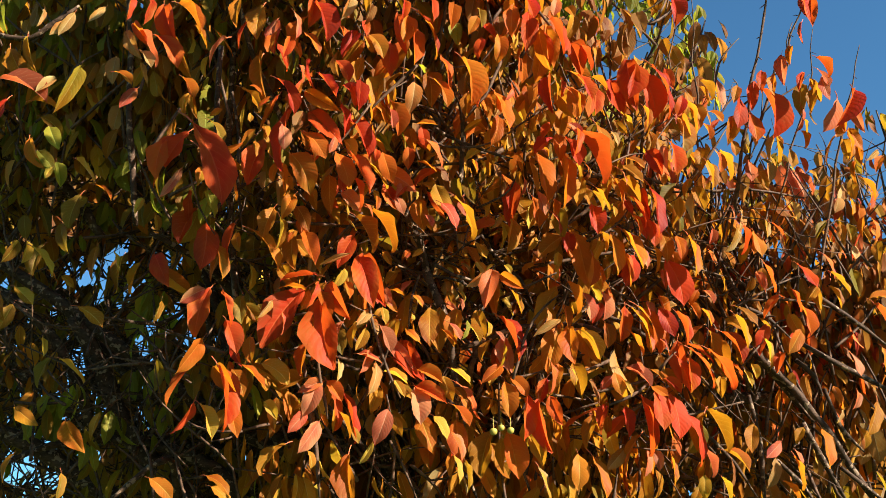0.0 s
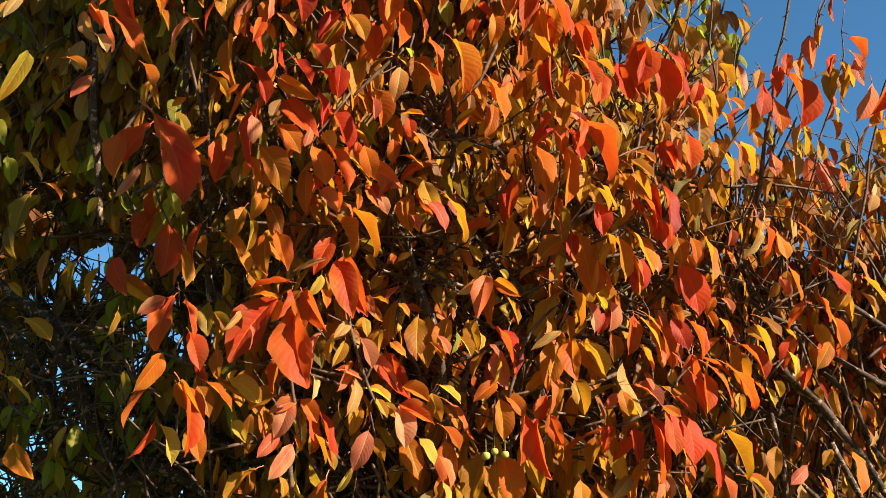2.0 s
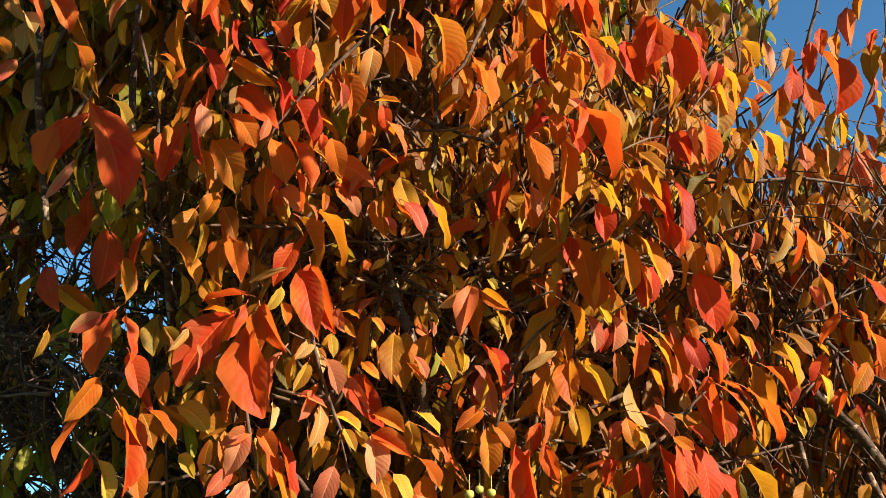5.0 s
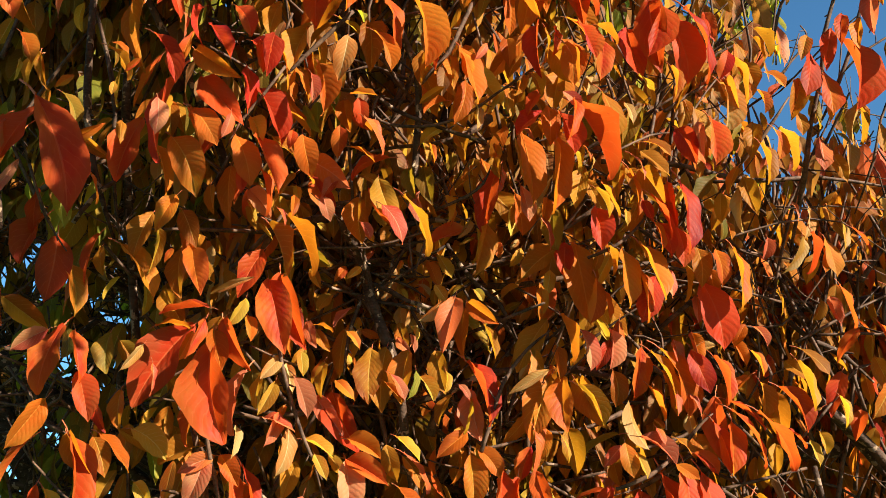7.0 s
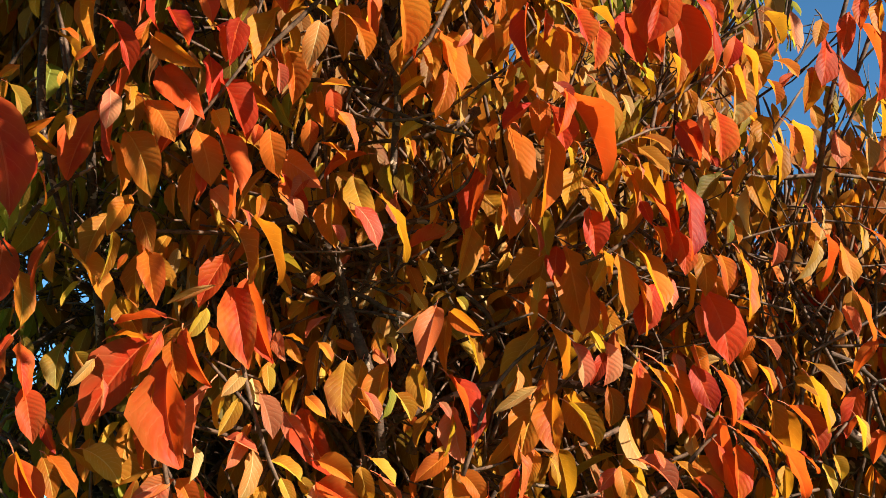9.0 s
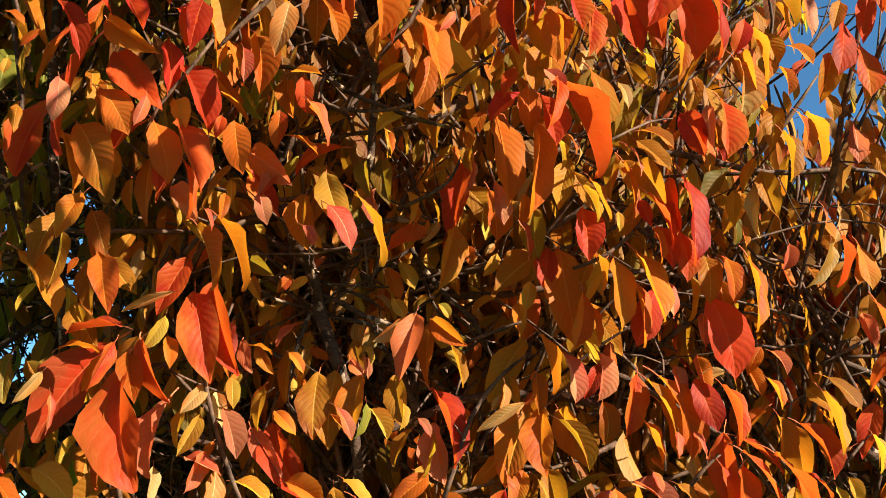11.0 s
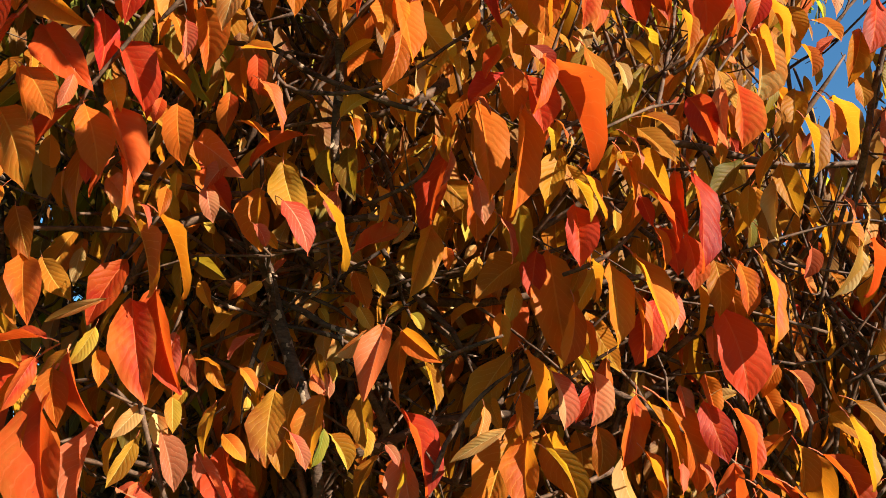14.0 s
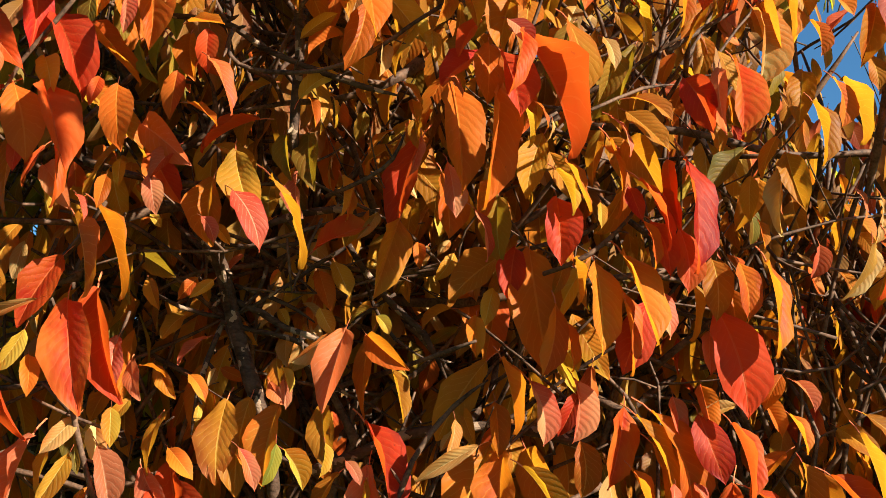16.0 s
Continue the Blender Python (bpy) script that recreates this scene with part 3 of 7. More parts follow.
limb("branch", [(-0.049, 1.704, 2.311), (-0.087, 1.692, 2.317), (-0.128, 1.669, 2.336)], [0.0022, 0.0022, 0.0006], 7, 0.18, 72)
limb("branch", [(-0.040, 1.696, 2.300), (-0.020, 1.701, 2.261), (-0.007, 1.701, 2.223), (-0.003, 1.712, 2.182)], [0.0022, 0.0026, 0.0023, 0.0009], 7, 0.18, 73)
limb("branch", [(-0.000, 1.676, 2.357), (-0.010, 1.687, 2.331), (-0.036, 1.695, 2.307)], [0.0020, 0.0022, 0.0008], 7, 0.18, 74)
limb("branch", [(0.072, 1.695, 2.383), (0.045, 1.690, 2.363), (0.025, 1.686, 2.344), (0.004, 1.687, 2.331), (-0.030, 1.695, 2.310)], [0.0020, 0.0023, 0.0021, 0.0019, 0.0007], 7, 0.18, 75)
limb("branch", [(0.119, 1.735, 2.348), (0.085, 1.739, 2.325), (0.066, 1.728, 2.298), (0.048, 1.722, 2.262)], [0.0018, 0.0020, 0.0017, 0.0006], 7, 0.18, 76)
limb("branch", [(0.082, 1.732, 2.377), (0.095, 1.747, 2.339), (0.119, 1.753, 2.305), (0.155, 1.757, 2.284)], [0.0018, 0.0020, 0.0017, 0.0006], 7, 0.18, 77)
limb("branch", [(0.034, 1.729, 2.274), (0.068, 1.741, 2.249), (0.101, 1.755, 2.236), (0.134, 1.772, 2.217)], [0.0016, 0.0018, 0.0016, 0.0006], 7, 0.18, 78)
limb("branch", [(0.721, 1.837, 2.211), (0.786, 1.855, 2.180), (0.857, 1.874, 2.149), (0.926, 1.889, 2.116)], [0.0046, 0.0057, 0.0058, 0.0023], 7, 0.18, 79)
limb("limb", [(0.626, 1.820, 2.180), (0.687, 1.881, 2.155), (0.718, 1.890, 2.125), (0.754, 1.901, 2.076), (0.788, 1.917, 2.039), (0.821, 1.937, 1.986), (0.869, 1.962, 1.925)], [0.0079, 0.0079, 0.0077, 0.0075, 0.0073, 0.0071, 0.0069], 10, 0.18, 80)
limb("branch", [(0.665, 1.904, 1.987), (0.716, 1.925, 1.943), (0.745, 1.942, 1.905)], [0.0041, 0.0048, 0.0018], 7, 0.18, 81)
limb("branch", [(0.800, 1.926, 1.977), (0.848, 1.943, 1.944), (0.900, 1.961, 1.908)], [0.0041, 0.0048, 0.0018], 7, 0.18, 82)
limb("branch", [(0.720, 1.869, 2.184), (0.757, 1.881, 2.155), (0.773, 1.893, 2.115)], [0.0046, 0.0052, 0.0018], 7, 0.18, 83)
limb("branch", [(0.773, 1.879, 2.127), (0.796, 1.898, 2.071), (0.811, 1.908, 2.045), (0.852, 1.924, 2.008)], [0.0037, 0.0046, 0.0046, 0.0018], 7, 0.18, 84)
limb("branch", [(0.587, 1.825, 2.313), (0.622, 1.836, 2.286), (0.664, 1.846, 2.271), (0.718, 1.871, 2.231)], [0.0038, 0.0043, 0.0039, 0.0014], 7, 0.18, 85)
limb("branch", [(0.446, 1.864, 2.086), (0.517, 1.892, 2.046), (0.586, 1.924, 1.985), (0.631, 1.950, 1.922)], [0.0032, 0.0038, 0.0036, 0.0014], 7, 0.18, 86)
limb("branch", [(-0.028, 1.844, 2.035), (0.005, 1.861, 1.994), (0.050, 1.882, 1.943), (0.072, 1.903, 1.892)], [0.0035, 0.0041, 0.0037, 0.0013], 7, 0.18, 87)
limb("branch", [(-0.247, 1.796, 2.089), (-0.181, 1.824, 2.029), (-0.137, 1.848, 1.969), (-0.093, 1.872, 1.909)], [0.0039, 0.0046, 0.0042, 0.0015], 7, 0.18, 88)
limb("branch", [(0.175, 1.852, 2.105), (0.128, 1.868, 2.029), (0.106, 1.884, 1.965), (0.094, 1.902, 1.903)], [0.0031, 0.0037, 0.0035, 0.0013], 7, 0.18, 89)
limb("twig", [(0.687, 1.568, 2.959), (0.673, 1.589, 2.896), (0.663, 1.604, 2.842), (0.645, 1.626, 2.759), (0.627, 1.641, 2.700), (0.621, 1.659, 2.637), (0.603, 1.678, 2.568), (0.596, 1.707, 2.500), (0.590, 1.792, 2.413)], [0.0012, 0.0019, 0.0023, 0.0027, 0.0030, 0.0034, 0.0038, 0.0042, 0.0019], 7, 0.22, 90, TWIG)
limb("twig", [(0.772, 1.573, 2.978), (0.760, 1.597, 2.909), (0.740, 1.611, 2.851), (0.718, 1.621, 2.809), (0.707, 1.634, 2.758), (0.682, 1.637, 2.737), (0.668, 1.650, 2.686), (0.645, 1.665, 2.627), (0.620, 1.677, 2.575)], [0.0010, 0.0015, 0.0018, 0.0021, 0.0023, 0.0026, 0.0029, 0.0032, 0.0014], 7, 0.22, 91, TWIG)
limb("twig", [(0.772, 1.631, 2.831), (0.764, 1.644, 2.784), (0.766, 1.658, 2.739), (0.752, 1.669, 2.694), (0.740, 1.680, 2.651), (0.712, 1.694, 2.585), (0.696, 1.701, 2.523), (0.672, 1.738, 2.452)], [0.0007, 0.0011, 0.0013, 0.0015, 0.0017, 0.0019, 0.0021, 0.0009], 7, 0.22, 92, TWIG)
limb("twig", [(0.865, 1.635, 2.794), (0.854, 1.645, 2.756), (0.843, 1.661, 2.700), (0.826, 1.671, 2.657), (0.816, 1.685, 2.606), (0.798, 1.699, 2.548), (0.790, 1.715, 2.492), (0.768, 1.739, 2.402), (0.754, 1.757, 2.335)], [0.0007, 0.0012, 0.0015, 0.0019, 0.0022, 0.0025, 0.0028, 0.0031, 0.0014], 7, 0.22, 93, TWIG)
limb("twig", [(0.921, 1.731, 2.553), (0.881, 1.733, 2.538), (0.832, 1.725, 2.541), (0.784, 1.728, 2.511), (0.745, 1.720, 2.517)], [0.0005, 0.0009, 0.0012, 0.0014, 0.0007], 7, 0.22, 94, TWIG)
limb("twig", [(0.917, 1.753, 2.512), (0.870, 1.754, 2.496), (0.821, 1.746, 2.501), (0.759, 1.748, 2.467), (0.711, 1.742, 2.469)], [0.0005, 0.0009, 0.0012, 0.0014, 0.0007], 7, 0.22, 95, TWIG)
limb("twig", [(0.775, 1.695, 2.619), (0.788, 1.705, 2.589), (0.781, 1.717, 2.545), (0.801, 1.730, 2.512)], [0.0005, 0.0010, 0.0014, 0.0007], 7, 0.22, 96, TWIG)
limb("twig", [(0.681, 1.701, 2.536), (0.710, 1.724, 2.509), (0.723, 1.742, 2.473), (0.757, 1.758, 2.436)], [0.0005, 0.0010, 0.0014, 0.0007], 7, 0.22, 97, TWIG)
limb("twig", [(0.892, 1.711, 2.615), (0.871, 1.723, 2.568), (0.875, 1.738, 2.517), (0.852, 1.750, 2.468)], [0.0005, 0.0009, 0.0012, 0.0006], 7, 0.22, 98, TWIG)
limb("twig", [(0.547, 1.671, 2.597), (0.558, 1.660, 2.637), (0.575, 1.656, 2.656), (0.592, 1.645, 2.703)], [0.0005, 0.0010, 0.0013, 0.0007], 7, 0.22, 99, TWIG)
limb("twig", [(0.899, 1.762, 2.444), (0.850, 1.760, 2.434), (0.802, 1.750, 2.445), (0.752, 1.756, 2.409), (0.706, 1.751, 2.420)], [0.0005, 0.0009, 0.0012, 0.0014, 0.0007], 7, 0.22, 100, TWIG)
limb("twig", [(0.728, 1.622, 2.842), (0.713, 1.633, 2.799), (0.716, 1.645, 2.759), (0.699, 1.657, 2.711)], [0.0007, 0.0014, 0.0019, 0.0009], 7, 0.22, 101, TWIG)
limb("twig", [(0.510, 1.577, 2.893), (0.514, 1.605, 2.800), (0.506, 1.620, 2.741), (0.518, 1.642, 2.673), (0.511, 1.666, 2.595), (0.526, 1.697, 2.533)], [0.0007, 0.0013, 0.0017, 0.0021, 0.0025, 0.0012], 7, 0.22, 102, TWIG)
limb("twig", [(0.474, 1.573, 2.890), (0.475, 1.597, 2.808), (0.458, 1.609, 2.747), (0.463, 1.624, 2.689), (0.444, 1.643, 2.620)], [0.0007, 0.0012, 0.0016, 0.0019, 0.0009], 7, 0.22, 103, TWIG)


def fruit(at, r):
    bm = bmesh.new()
    bmesh.ops.create_uvsphere(bm, u_segments=14, v_segments=9, radius=r)
    for v in bm.verts:
        if v.co.z > 0.6 * r:
            v.co.z -= 0.25 * (v.co.z - 0.6 * r) * 2
    bmesh.ops.create_cone(bm, segments=5, radius1=0.0007, radius2=0.0006, depth=0.022, matrix=Matrix.Translation((0, 0, r * 0.8 + 0.011)))
    me = bpy.data.meshes.new("fruit")
    bm.to_mesh(me)
    bm.free()
    me.materials.append(FRUIT)
    for poly in me.polygons:
        poly.use_smooth = True
    ob = under_tree(new("fruit", me))
    ob.matrix_basis = Matrix.Translation(at)
    return tagged(ob, "small round yellow-green fruit")


fruit((0.089, 1.684, 1.993), 0.0072)
fruit((0.103, 1.684, 2.000), 0.0062)
fruit((0.120, 1.688, 1.996), 0.0066)

# ---------------------------------------------------------------- the crown's mass of leaves
FORMS = [leaf_shape(10, 4, 0.36 + 0.05 * (k % 3), 0.15 + 0.14 * (k % 4), 0.25 + 0.22 * (k % 5), (k % 3 - 1) * 0.35, 0.014, (k % 5 - 2) * 0.055)
         for k in range(15)]
FORMS_V = [np.asarray(f[0]) for f in FORMS]


def clump_noise(p, s, o):
    return noise.noise(Vector((p.x * s + o, p.y * s - o, p.z * s + 2 * o)))


def hue_at(p, rng):
    """The crown turns from olive on its left through amber to red; darker hues put shade into its back and sides."""
    g = clump_noise(p, 2.2, 3.0)
    if -0.42 < p.x < 0.3 and p.z < 2.5 and p.y < 2.4 and rng.random() < 0.15:
        return "yellow"
    green = 0.0
    # dark olive and brown at the back stand in for deep inner shade
    if p.y > 2.55:
        return rng.choice(("olive", "olive", "brown", "brown", "green" if p.z > 2.9 else "brown"))
    if p.x < -0.45 and p.z > 2.6 and rng.random() < 0.35:
        return rng.choice(("yellow", "tan", "amber", "olive"))
    # olive leaves on the left, their share raised to darken that side like shade
    if p.x < -0.25:
        green += min(1.0, (-0.25 - p.x) * 3.2)
    if p.z > 2.85:
        green += min(0.6, (p.z - 2.85) * 0.9)
    green += 0.25 * max(0.0, p.y - 2.3)
    r = rng.random() + 0.35 * g
    if rng.random() < green * 0.85:
        return rng.choice(("olive", "olive", "olive", "green", "green", "amber"))
    # brown leaves on the right, more of them to tone that side down as shade
    if p.x > 0.32:
        return "red" if r > 1.16 else "orange" if r > 1.02 else "pink" if r > 0.92 else "amber" if r > 0.74 else "brown" if r > 0.06 else "tan"
    if p.z < 2.15:
        return "red" if r > 1.15 else "orange" if r > 0.88 else "amber" if r > 0.34 else "yellow" if r > 0.10 else "tan"
    return "red" if r > 1.05 else "orange" if r > 0.82 else "amber" if r > 0.50 else "brown" if r > 0.22 else "yellow" if r > 0.10 else "olive"


def spread(count, lo, hi, rng, thin):
    """Places for shoots within a box, thinned out by thin(p), which gives the chance that one stands there."""
    out = []
    while len(out) < count:
        p = Vector((rng.uniform(lo[0], hi[0]), rng.uniform(lo[1], hi[1]), rng.uniform(lo[2], hi[2])))
        if rng.random() < thin(p):
            out.append(p)
    return out


def front(x, z):
    """How near the crown's front comes, at that place."""
    return 1.615 + 0.10 * x - 0.28 * (z - 2.3) + 0.14 * max(0.0, x - 0.35) - 0.10 * (z - 2.3) ** 2 + 0.7 * min(0.6, max(0.0, -0.42 - x))


def thin_crown(p):
    depth = p.y - front(p.x, p.z)
    if depth < 0.07:
        return 0.0
    k = 1.0
    if p.x > 0.315 * p.y and p.z > 1.6 + 0.54 * p.y:     # open sky beside the upright shoots
        k *= 0.02
    elif p.x > 0.30 * p.y and p.z > 1.6 + 0.44 * p.y:
        k *= 0.18
    elif 0.14 * p.y < p.x < 0.25 * p.y and p.z > 1.6 + 0.62 * p.y:
        k *= 0.05
    elif p.x > 0.03 * p.y and p.z > 1.6 + 0.60 * p.y:
        k *= 0.8
    if p.x < -0.24 * p.y and p.z < 1.6 + 0.44 * p.y:     # bare, twiggy lower side
        k *= 0.06
    elif p.x < -0.17 * p.y and p.z < 1.6 + 0.52 * p.y:
        k *= 0.28
    if p.z > 2.95 and p.x < -0.2:
        k *= 0.4
    k *= 0.15 + 1.7 * max(0.0, 0.4 + clump_noise(p, 3.6, 9.0))
    return min(1.0, k)


def grow_mass(tag, count, lo, hi, thin, seed, hue, size=(0.048, 0.088), leaves=(5, 10), up=0.6, edge=0.12):
    rng = random.Random(seed)
    heaps = {}
    twigs = Heap()
    for p in spread(count, lo, hi, rng, thin):
        away = Vector((rng.uniform(-1, 1), rng.uniform(-0.9, 0.3), rng.uniform(-0.1, 1.0) + up)).normalized()
        ln = rng.uniform(0.12, 0.32)
        tip = p + away * ln
        tip.y = max(tip.y, front(tip.x, tip.z) + edge - 0.025)
        mid = p + away * ln * 0.5 + Vector((rng.uniform(-0.02, 0.02), rng.uniform(-0.02, 0.02), rng.uniform(-0.02, 0.02)))
        v, f, dense = tube([p, mid, tip], [0.0038, 0.003, 0.0016], 4, 0.3, rng.randrange(9999))
        grown = 0
        kind = hue(p, rng)
        turn = rng.uniform(0, 6.3)
        for k in range(rng.randint(*leaves)):
            # leaves bunch on a few spurs along the shoot and at its tip
            s = rng.choice((0.4, 0.7, 1.0, 1.0))
            at = p.lerp(tip, s)
            turn += 2.4
            out = Vector((math.cos(turn), math.sin(turn) - 0.15, 0.0))
            base = at + out * rng.uniform(0.012, 0.03) + Vector((0, 0, rng.uniform(-0.012, 0.006)))
            along = out * rng.uniform(0.1, 0.7) + Vector((rng.uniform(-0.15, 0.15), rng.uniform(-0.15, 0.15), -1.0 + 0.4 * rng.random() ** 3))
            face = out * 0.8 + Vector((rng.uniform(-0.7, 0.7), rng.uniform(-0.9, 0.5), rng.uniform(0.0, 0.7)))
            sz = rng.uniform(*size)
            low = base + along.normalized() * sz
            if min(base.y, low.y) < front(base.x, base.z) + edge:
                continue
            m = frame_of(base, along, face)
            n = rng.randrange(len(FORMS))
            arr = np.asarray(m.to_3x3()) * sz
            vv = FORMS_V[n] @ arr.T + np.asarray(base)
            kk = kind if rng.random() < 0.72 else hue(p, rng)
            heaps.setdefault(kk, Heap()).add(vv, FORMS[n][1], FORMS[n][2], FORMS[n][3])
            grown += 1
        if grown > 2:
            twigs.add(v, f)
    for kk in sorted(heaps):
        ob = heaps[kk].build("foliage", [MASS[kk]], None)
        tagged(under_tree(ob), kk + " leaves hanging in sprays", kind="stuff")
    ob = twigs.build("brushwood", [TWIG], None)
    tagged(under_tree(ob), "thin dark shoots that carry the leaves", kind="stuff")


def inner_branches(count, seed):
    """Crooked boughs that fan out from the trunk's fork into the crown."""
    rng = random.Random(seed)
    fork = Vector((-0.17, 2.38, 1.70))
    for k in range(count):
        a = rng.uniform(0, 2 * math.pi)
        end = fork + Vector((math.cos(a) * rng.uniform(0.5, 1.7), math.sin(a) * rng.uniform(0.4, 1.4) + 0.2, rng.uniform(0.15, 1.9)))
        if end.x > 0.15 * end.y and end.z > 1.6 + 0.40 * end.y:
            end.z = 1.6 + 0.36 * end.y
        end.x = min(end.x, 0.6)
        end.y = max(end.y, front(end.x, end.z) + 0.12)
        pts, rad = [], []
        r0 = rng.uniform(0.010, 0.026)
        n = 6
        for i in range(n + 1):
            s = i / n
            p = fork.lerp(end, s) + Vector((rng.uniform(-1, 1), rng.uniform(-0.6, 0.6), rng.uniform(-1, 1))) * 0.07 * math.sin(s * 3.0)
            p.z += 0.25 * math.sin(s * 3.14) * rng.uniform(0.4, 1.0)
            p.y = max(p.y, front(p.x, p.z) + 0.08)
            pts.append(p)
            rad.append(r0 * (1 - 0.82 * s))
        limb("bough", pts, rad, 7, 0.2, seed + k)


def bare_twigs(count, lo, hi, seed, thin, thick=0.0045, near=0.14):
    """Thin leafless shoots, forking, that tangle inside the crown."""
    rng = random.Random(seed)
    heap = Heap()
    for p in spread(count, lo, hi, rng, thin):
        d = Vector((rng.uniform(-1, 1), rng.uniform(-0.5, 0.5), rng.uniform(-0.5, 1.0))).normalized()
        ln = rng.uniform(0.18, 0.5)
        q = p.copy()
        pts = [p]
        for i in range(4):
            d = (d + Vector((rng.uniform(-1, 1), rng.uniform(-1, 1), rng.uniform(-0.7, 0.9))) * 0.55).normalized()
            q = q + d * ln / 4
            q.y = max(q.y, front(q.x, q.z) + near)
            pts.append(q)
        r = rng.uniform(0.0017, thick)
        v, f, dense = tube(pts, [r, r * 0.9, r * 0.75, r * 0.6, r * 0.4], 4, 0.35, rng.randrange(9999))
        heap.add(v, f)
        for i in (1, 2, 3):
            side = (Vector((rng.uniform(-1, 1), rng.uniform(-1, 1), rng.uniform(-0.3, 1.0)))).normalized()
            e = pts[i] + side * ln * rng.uniform(0.2, 0.45)
            v, f, dense = tube([pts[i], pts[i].lerp(e, 0.5) + Vector((rng.uniform(-0.01, 0.01), 0, rng.uniform(-0.01, 0.01))), e], [r * 0.6, r * 0.5, r * 0.3], 4, 0.4, i)
            heap.add(v, f)
    tagged(under_tree(heap.build("brushwood", [TWIG], None)), "tangled bare dark shoots inside the crown", kind="stuff")


def thin_bare(p):
    if p.y < front(p.x, p.z) + 0.10:
        return 0.0
    if p.x > 0.30 * p.y and p.z > 1.6 + 0.50 * p.y:
        return 0.0
    if p.x < -0.2 * p.y and p.z < 1.6 + 0.46 * p.y:
        return 1.0
    return 0.45 if p.z < 1.6 + 0.44 * p.y else 0.2


inner_branches(46, 40)
bare_twigs(1300, (-1.6, 1.7, 1.7), (1.5, 3.0, 3.4), 77, thin_bare)
def thin_window(p):
    return 1.0 if p.y > front(p.x, p.z) + 0.12 and math.hypot(p.x - 0.05, p.z - 2.3) < 0.36 else 0.0


def thin_outer(p):
    """Bare shoots between the outer leaves on the sunny side."""
    depth = p.y - front(p.x, p.z)
    if depth < 0.03 or depth > 0.10 or p.x > 0.36 * p.y or p.z > 1.6 + 0.50 * p.y:
        return 0.0
    return 1.0


bare_twigs(24, (0.10, 1.35, 2.1), (0.7, 1.95, 2.55), 79, thin_outer, 0.0024, 0.04)
bare_twigs(200, (-0.35, 1.7, 1.95), (0.45, 2.15, 2.7), 78, thin_window, 0.0065)


def hollow(p):
    """Few leaves grow where the wood shows: a window into the crown and the low boughs beside it."""
    if math.hypot(p.x - 0.0 + 0.3 * (p.y - 1.7), (p.z - 2.31 - 0.25 * (p.y - 1.7)) * 1.1) < 0.18:
        return 1.0
    if p.x > 0.45 and p.z < 2.2:
        return 0.15
    return 1.0


def thin_shell(p):
    """Leaves sit on the crown's outside: the front, with bare wood behind it."""
    depth = p.y - front(p.x, p.z)
    if depth > 0.42:
        return 0.0
    core = abs(p.x - 0.08) < 0.62 and abs(p.z - 2.33) < 0.42
    airy = 0.2 if p.x > 0.26 * p.y and p.z > 1.6 + 0.36 * p.y else 1.0
    return thin_crown(p) * hollow(p) * airy * (0.10 if core else 1.0)


def thin_back(p):
    depth = p.y - front(p.x, p.z)
    if depth < 0.75:
        return 0.0
    if p.x > 0.315 * p.y and p.z > 1.6 + 0.52 * p.y:
        return 0.0
    if p.x > 0.26 * p.y and p.z > 1.6 + 0.36 * p.y:
        return 0.06
    if 0.14 * p.y < p.x < 0.24 * p.y and p.z > 1.6 + 0.64 * p.y:
        return 0.0
    if p.x > 0.03 * p.y and p.z > 1.6 + 0.60 * p.y:
        return 0.3
    if 0.02 < p.x < 0.62 and p.z > 1.9 + 0.44 * p.y:
        return 0.15
    if p.x < -0.26 * p.y and p.z < 1.6 + 0.44 * p.y:
        return 0.25
    if p.x < -0.2 * p.y:
        return 0.8
    return 1.0


grow_mass("crown", 860, (-1.5, 1.5, 1.75), (1.5, 2.6, 3.4), thin_shell, 11, hue_at)


def thin_middle(p):
    depth = p.y - front(p.x, p.z)
    if depth < 0.2 or depth > 0.75:
        return 0.0
    airy = 0.2 if p.x > 0.26 * p.y and p.z > 1.6 + 0.38 * p.y else 1.0
    return thin_crown(p) * hollow(p) * airy


def hue_middle(p, rng):
    if p.x < -0.3:
        return rng.choice(("olive", "olive", "amber", "green"))
    if p.x < 0.3 and p.z < 2.5:
        return rng.choice(("yellow", "amber", "amber", "amber", "olive"))
    if p.z > 2.45:
        return rng.choice(("amber", "brown", "olive", "orange", "brown", "amber"))
    return rng.choice(("amber", "amber", "amber", "olive", "orange", "orange"))


grow_mass("middle", 430, (-1.2, 1.7, 1.75), (1.3, 2.6, 3.2), thin_middle, 15, hue_middle)


def thin_slender(p):
    """Small narrow leaves along the upright shoots on the sunny side, thinning out towards the sky."""
    depth = p.y - front(p.x, p.z)
    if depth < 0.10 or depth > 0.5 or p.x < 0.27 * p.y or p.z < 1.6 + 0.20 * p.y:
        return 0.0
    rise = max(0.0, (p.z - 1.6) / p.y - 0.36 + 0.25 * max(0.0, p.x / p.y - 0.30))
    return max(0.0, 1.0 - rise / 0.15) * (0.25 + max(0.0, 0.5 + clump_noise(p, 5.0, 7.0)))


def hue_slender(p, rng):
    if p.z < 1.6 + 0.40 * p.y:
        return rng.choice(("orange", "amber", "orange", "red", "brown", "amber"))
    return rng.choice(("brown", "orange", "brown", "amber", "red", "olive", "brown", "pink"))


grow_mass("slender", 210, (0.40, 1.7, 1.95), (1.15, 2.3, 3.1), thin_slender, 17, hue_slender, (0.034, 0.060), (5, 9), 1.2)


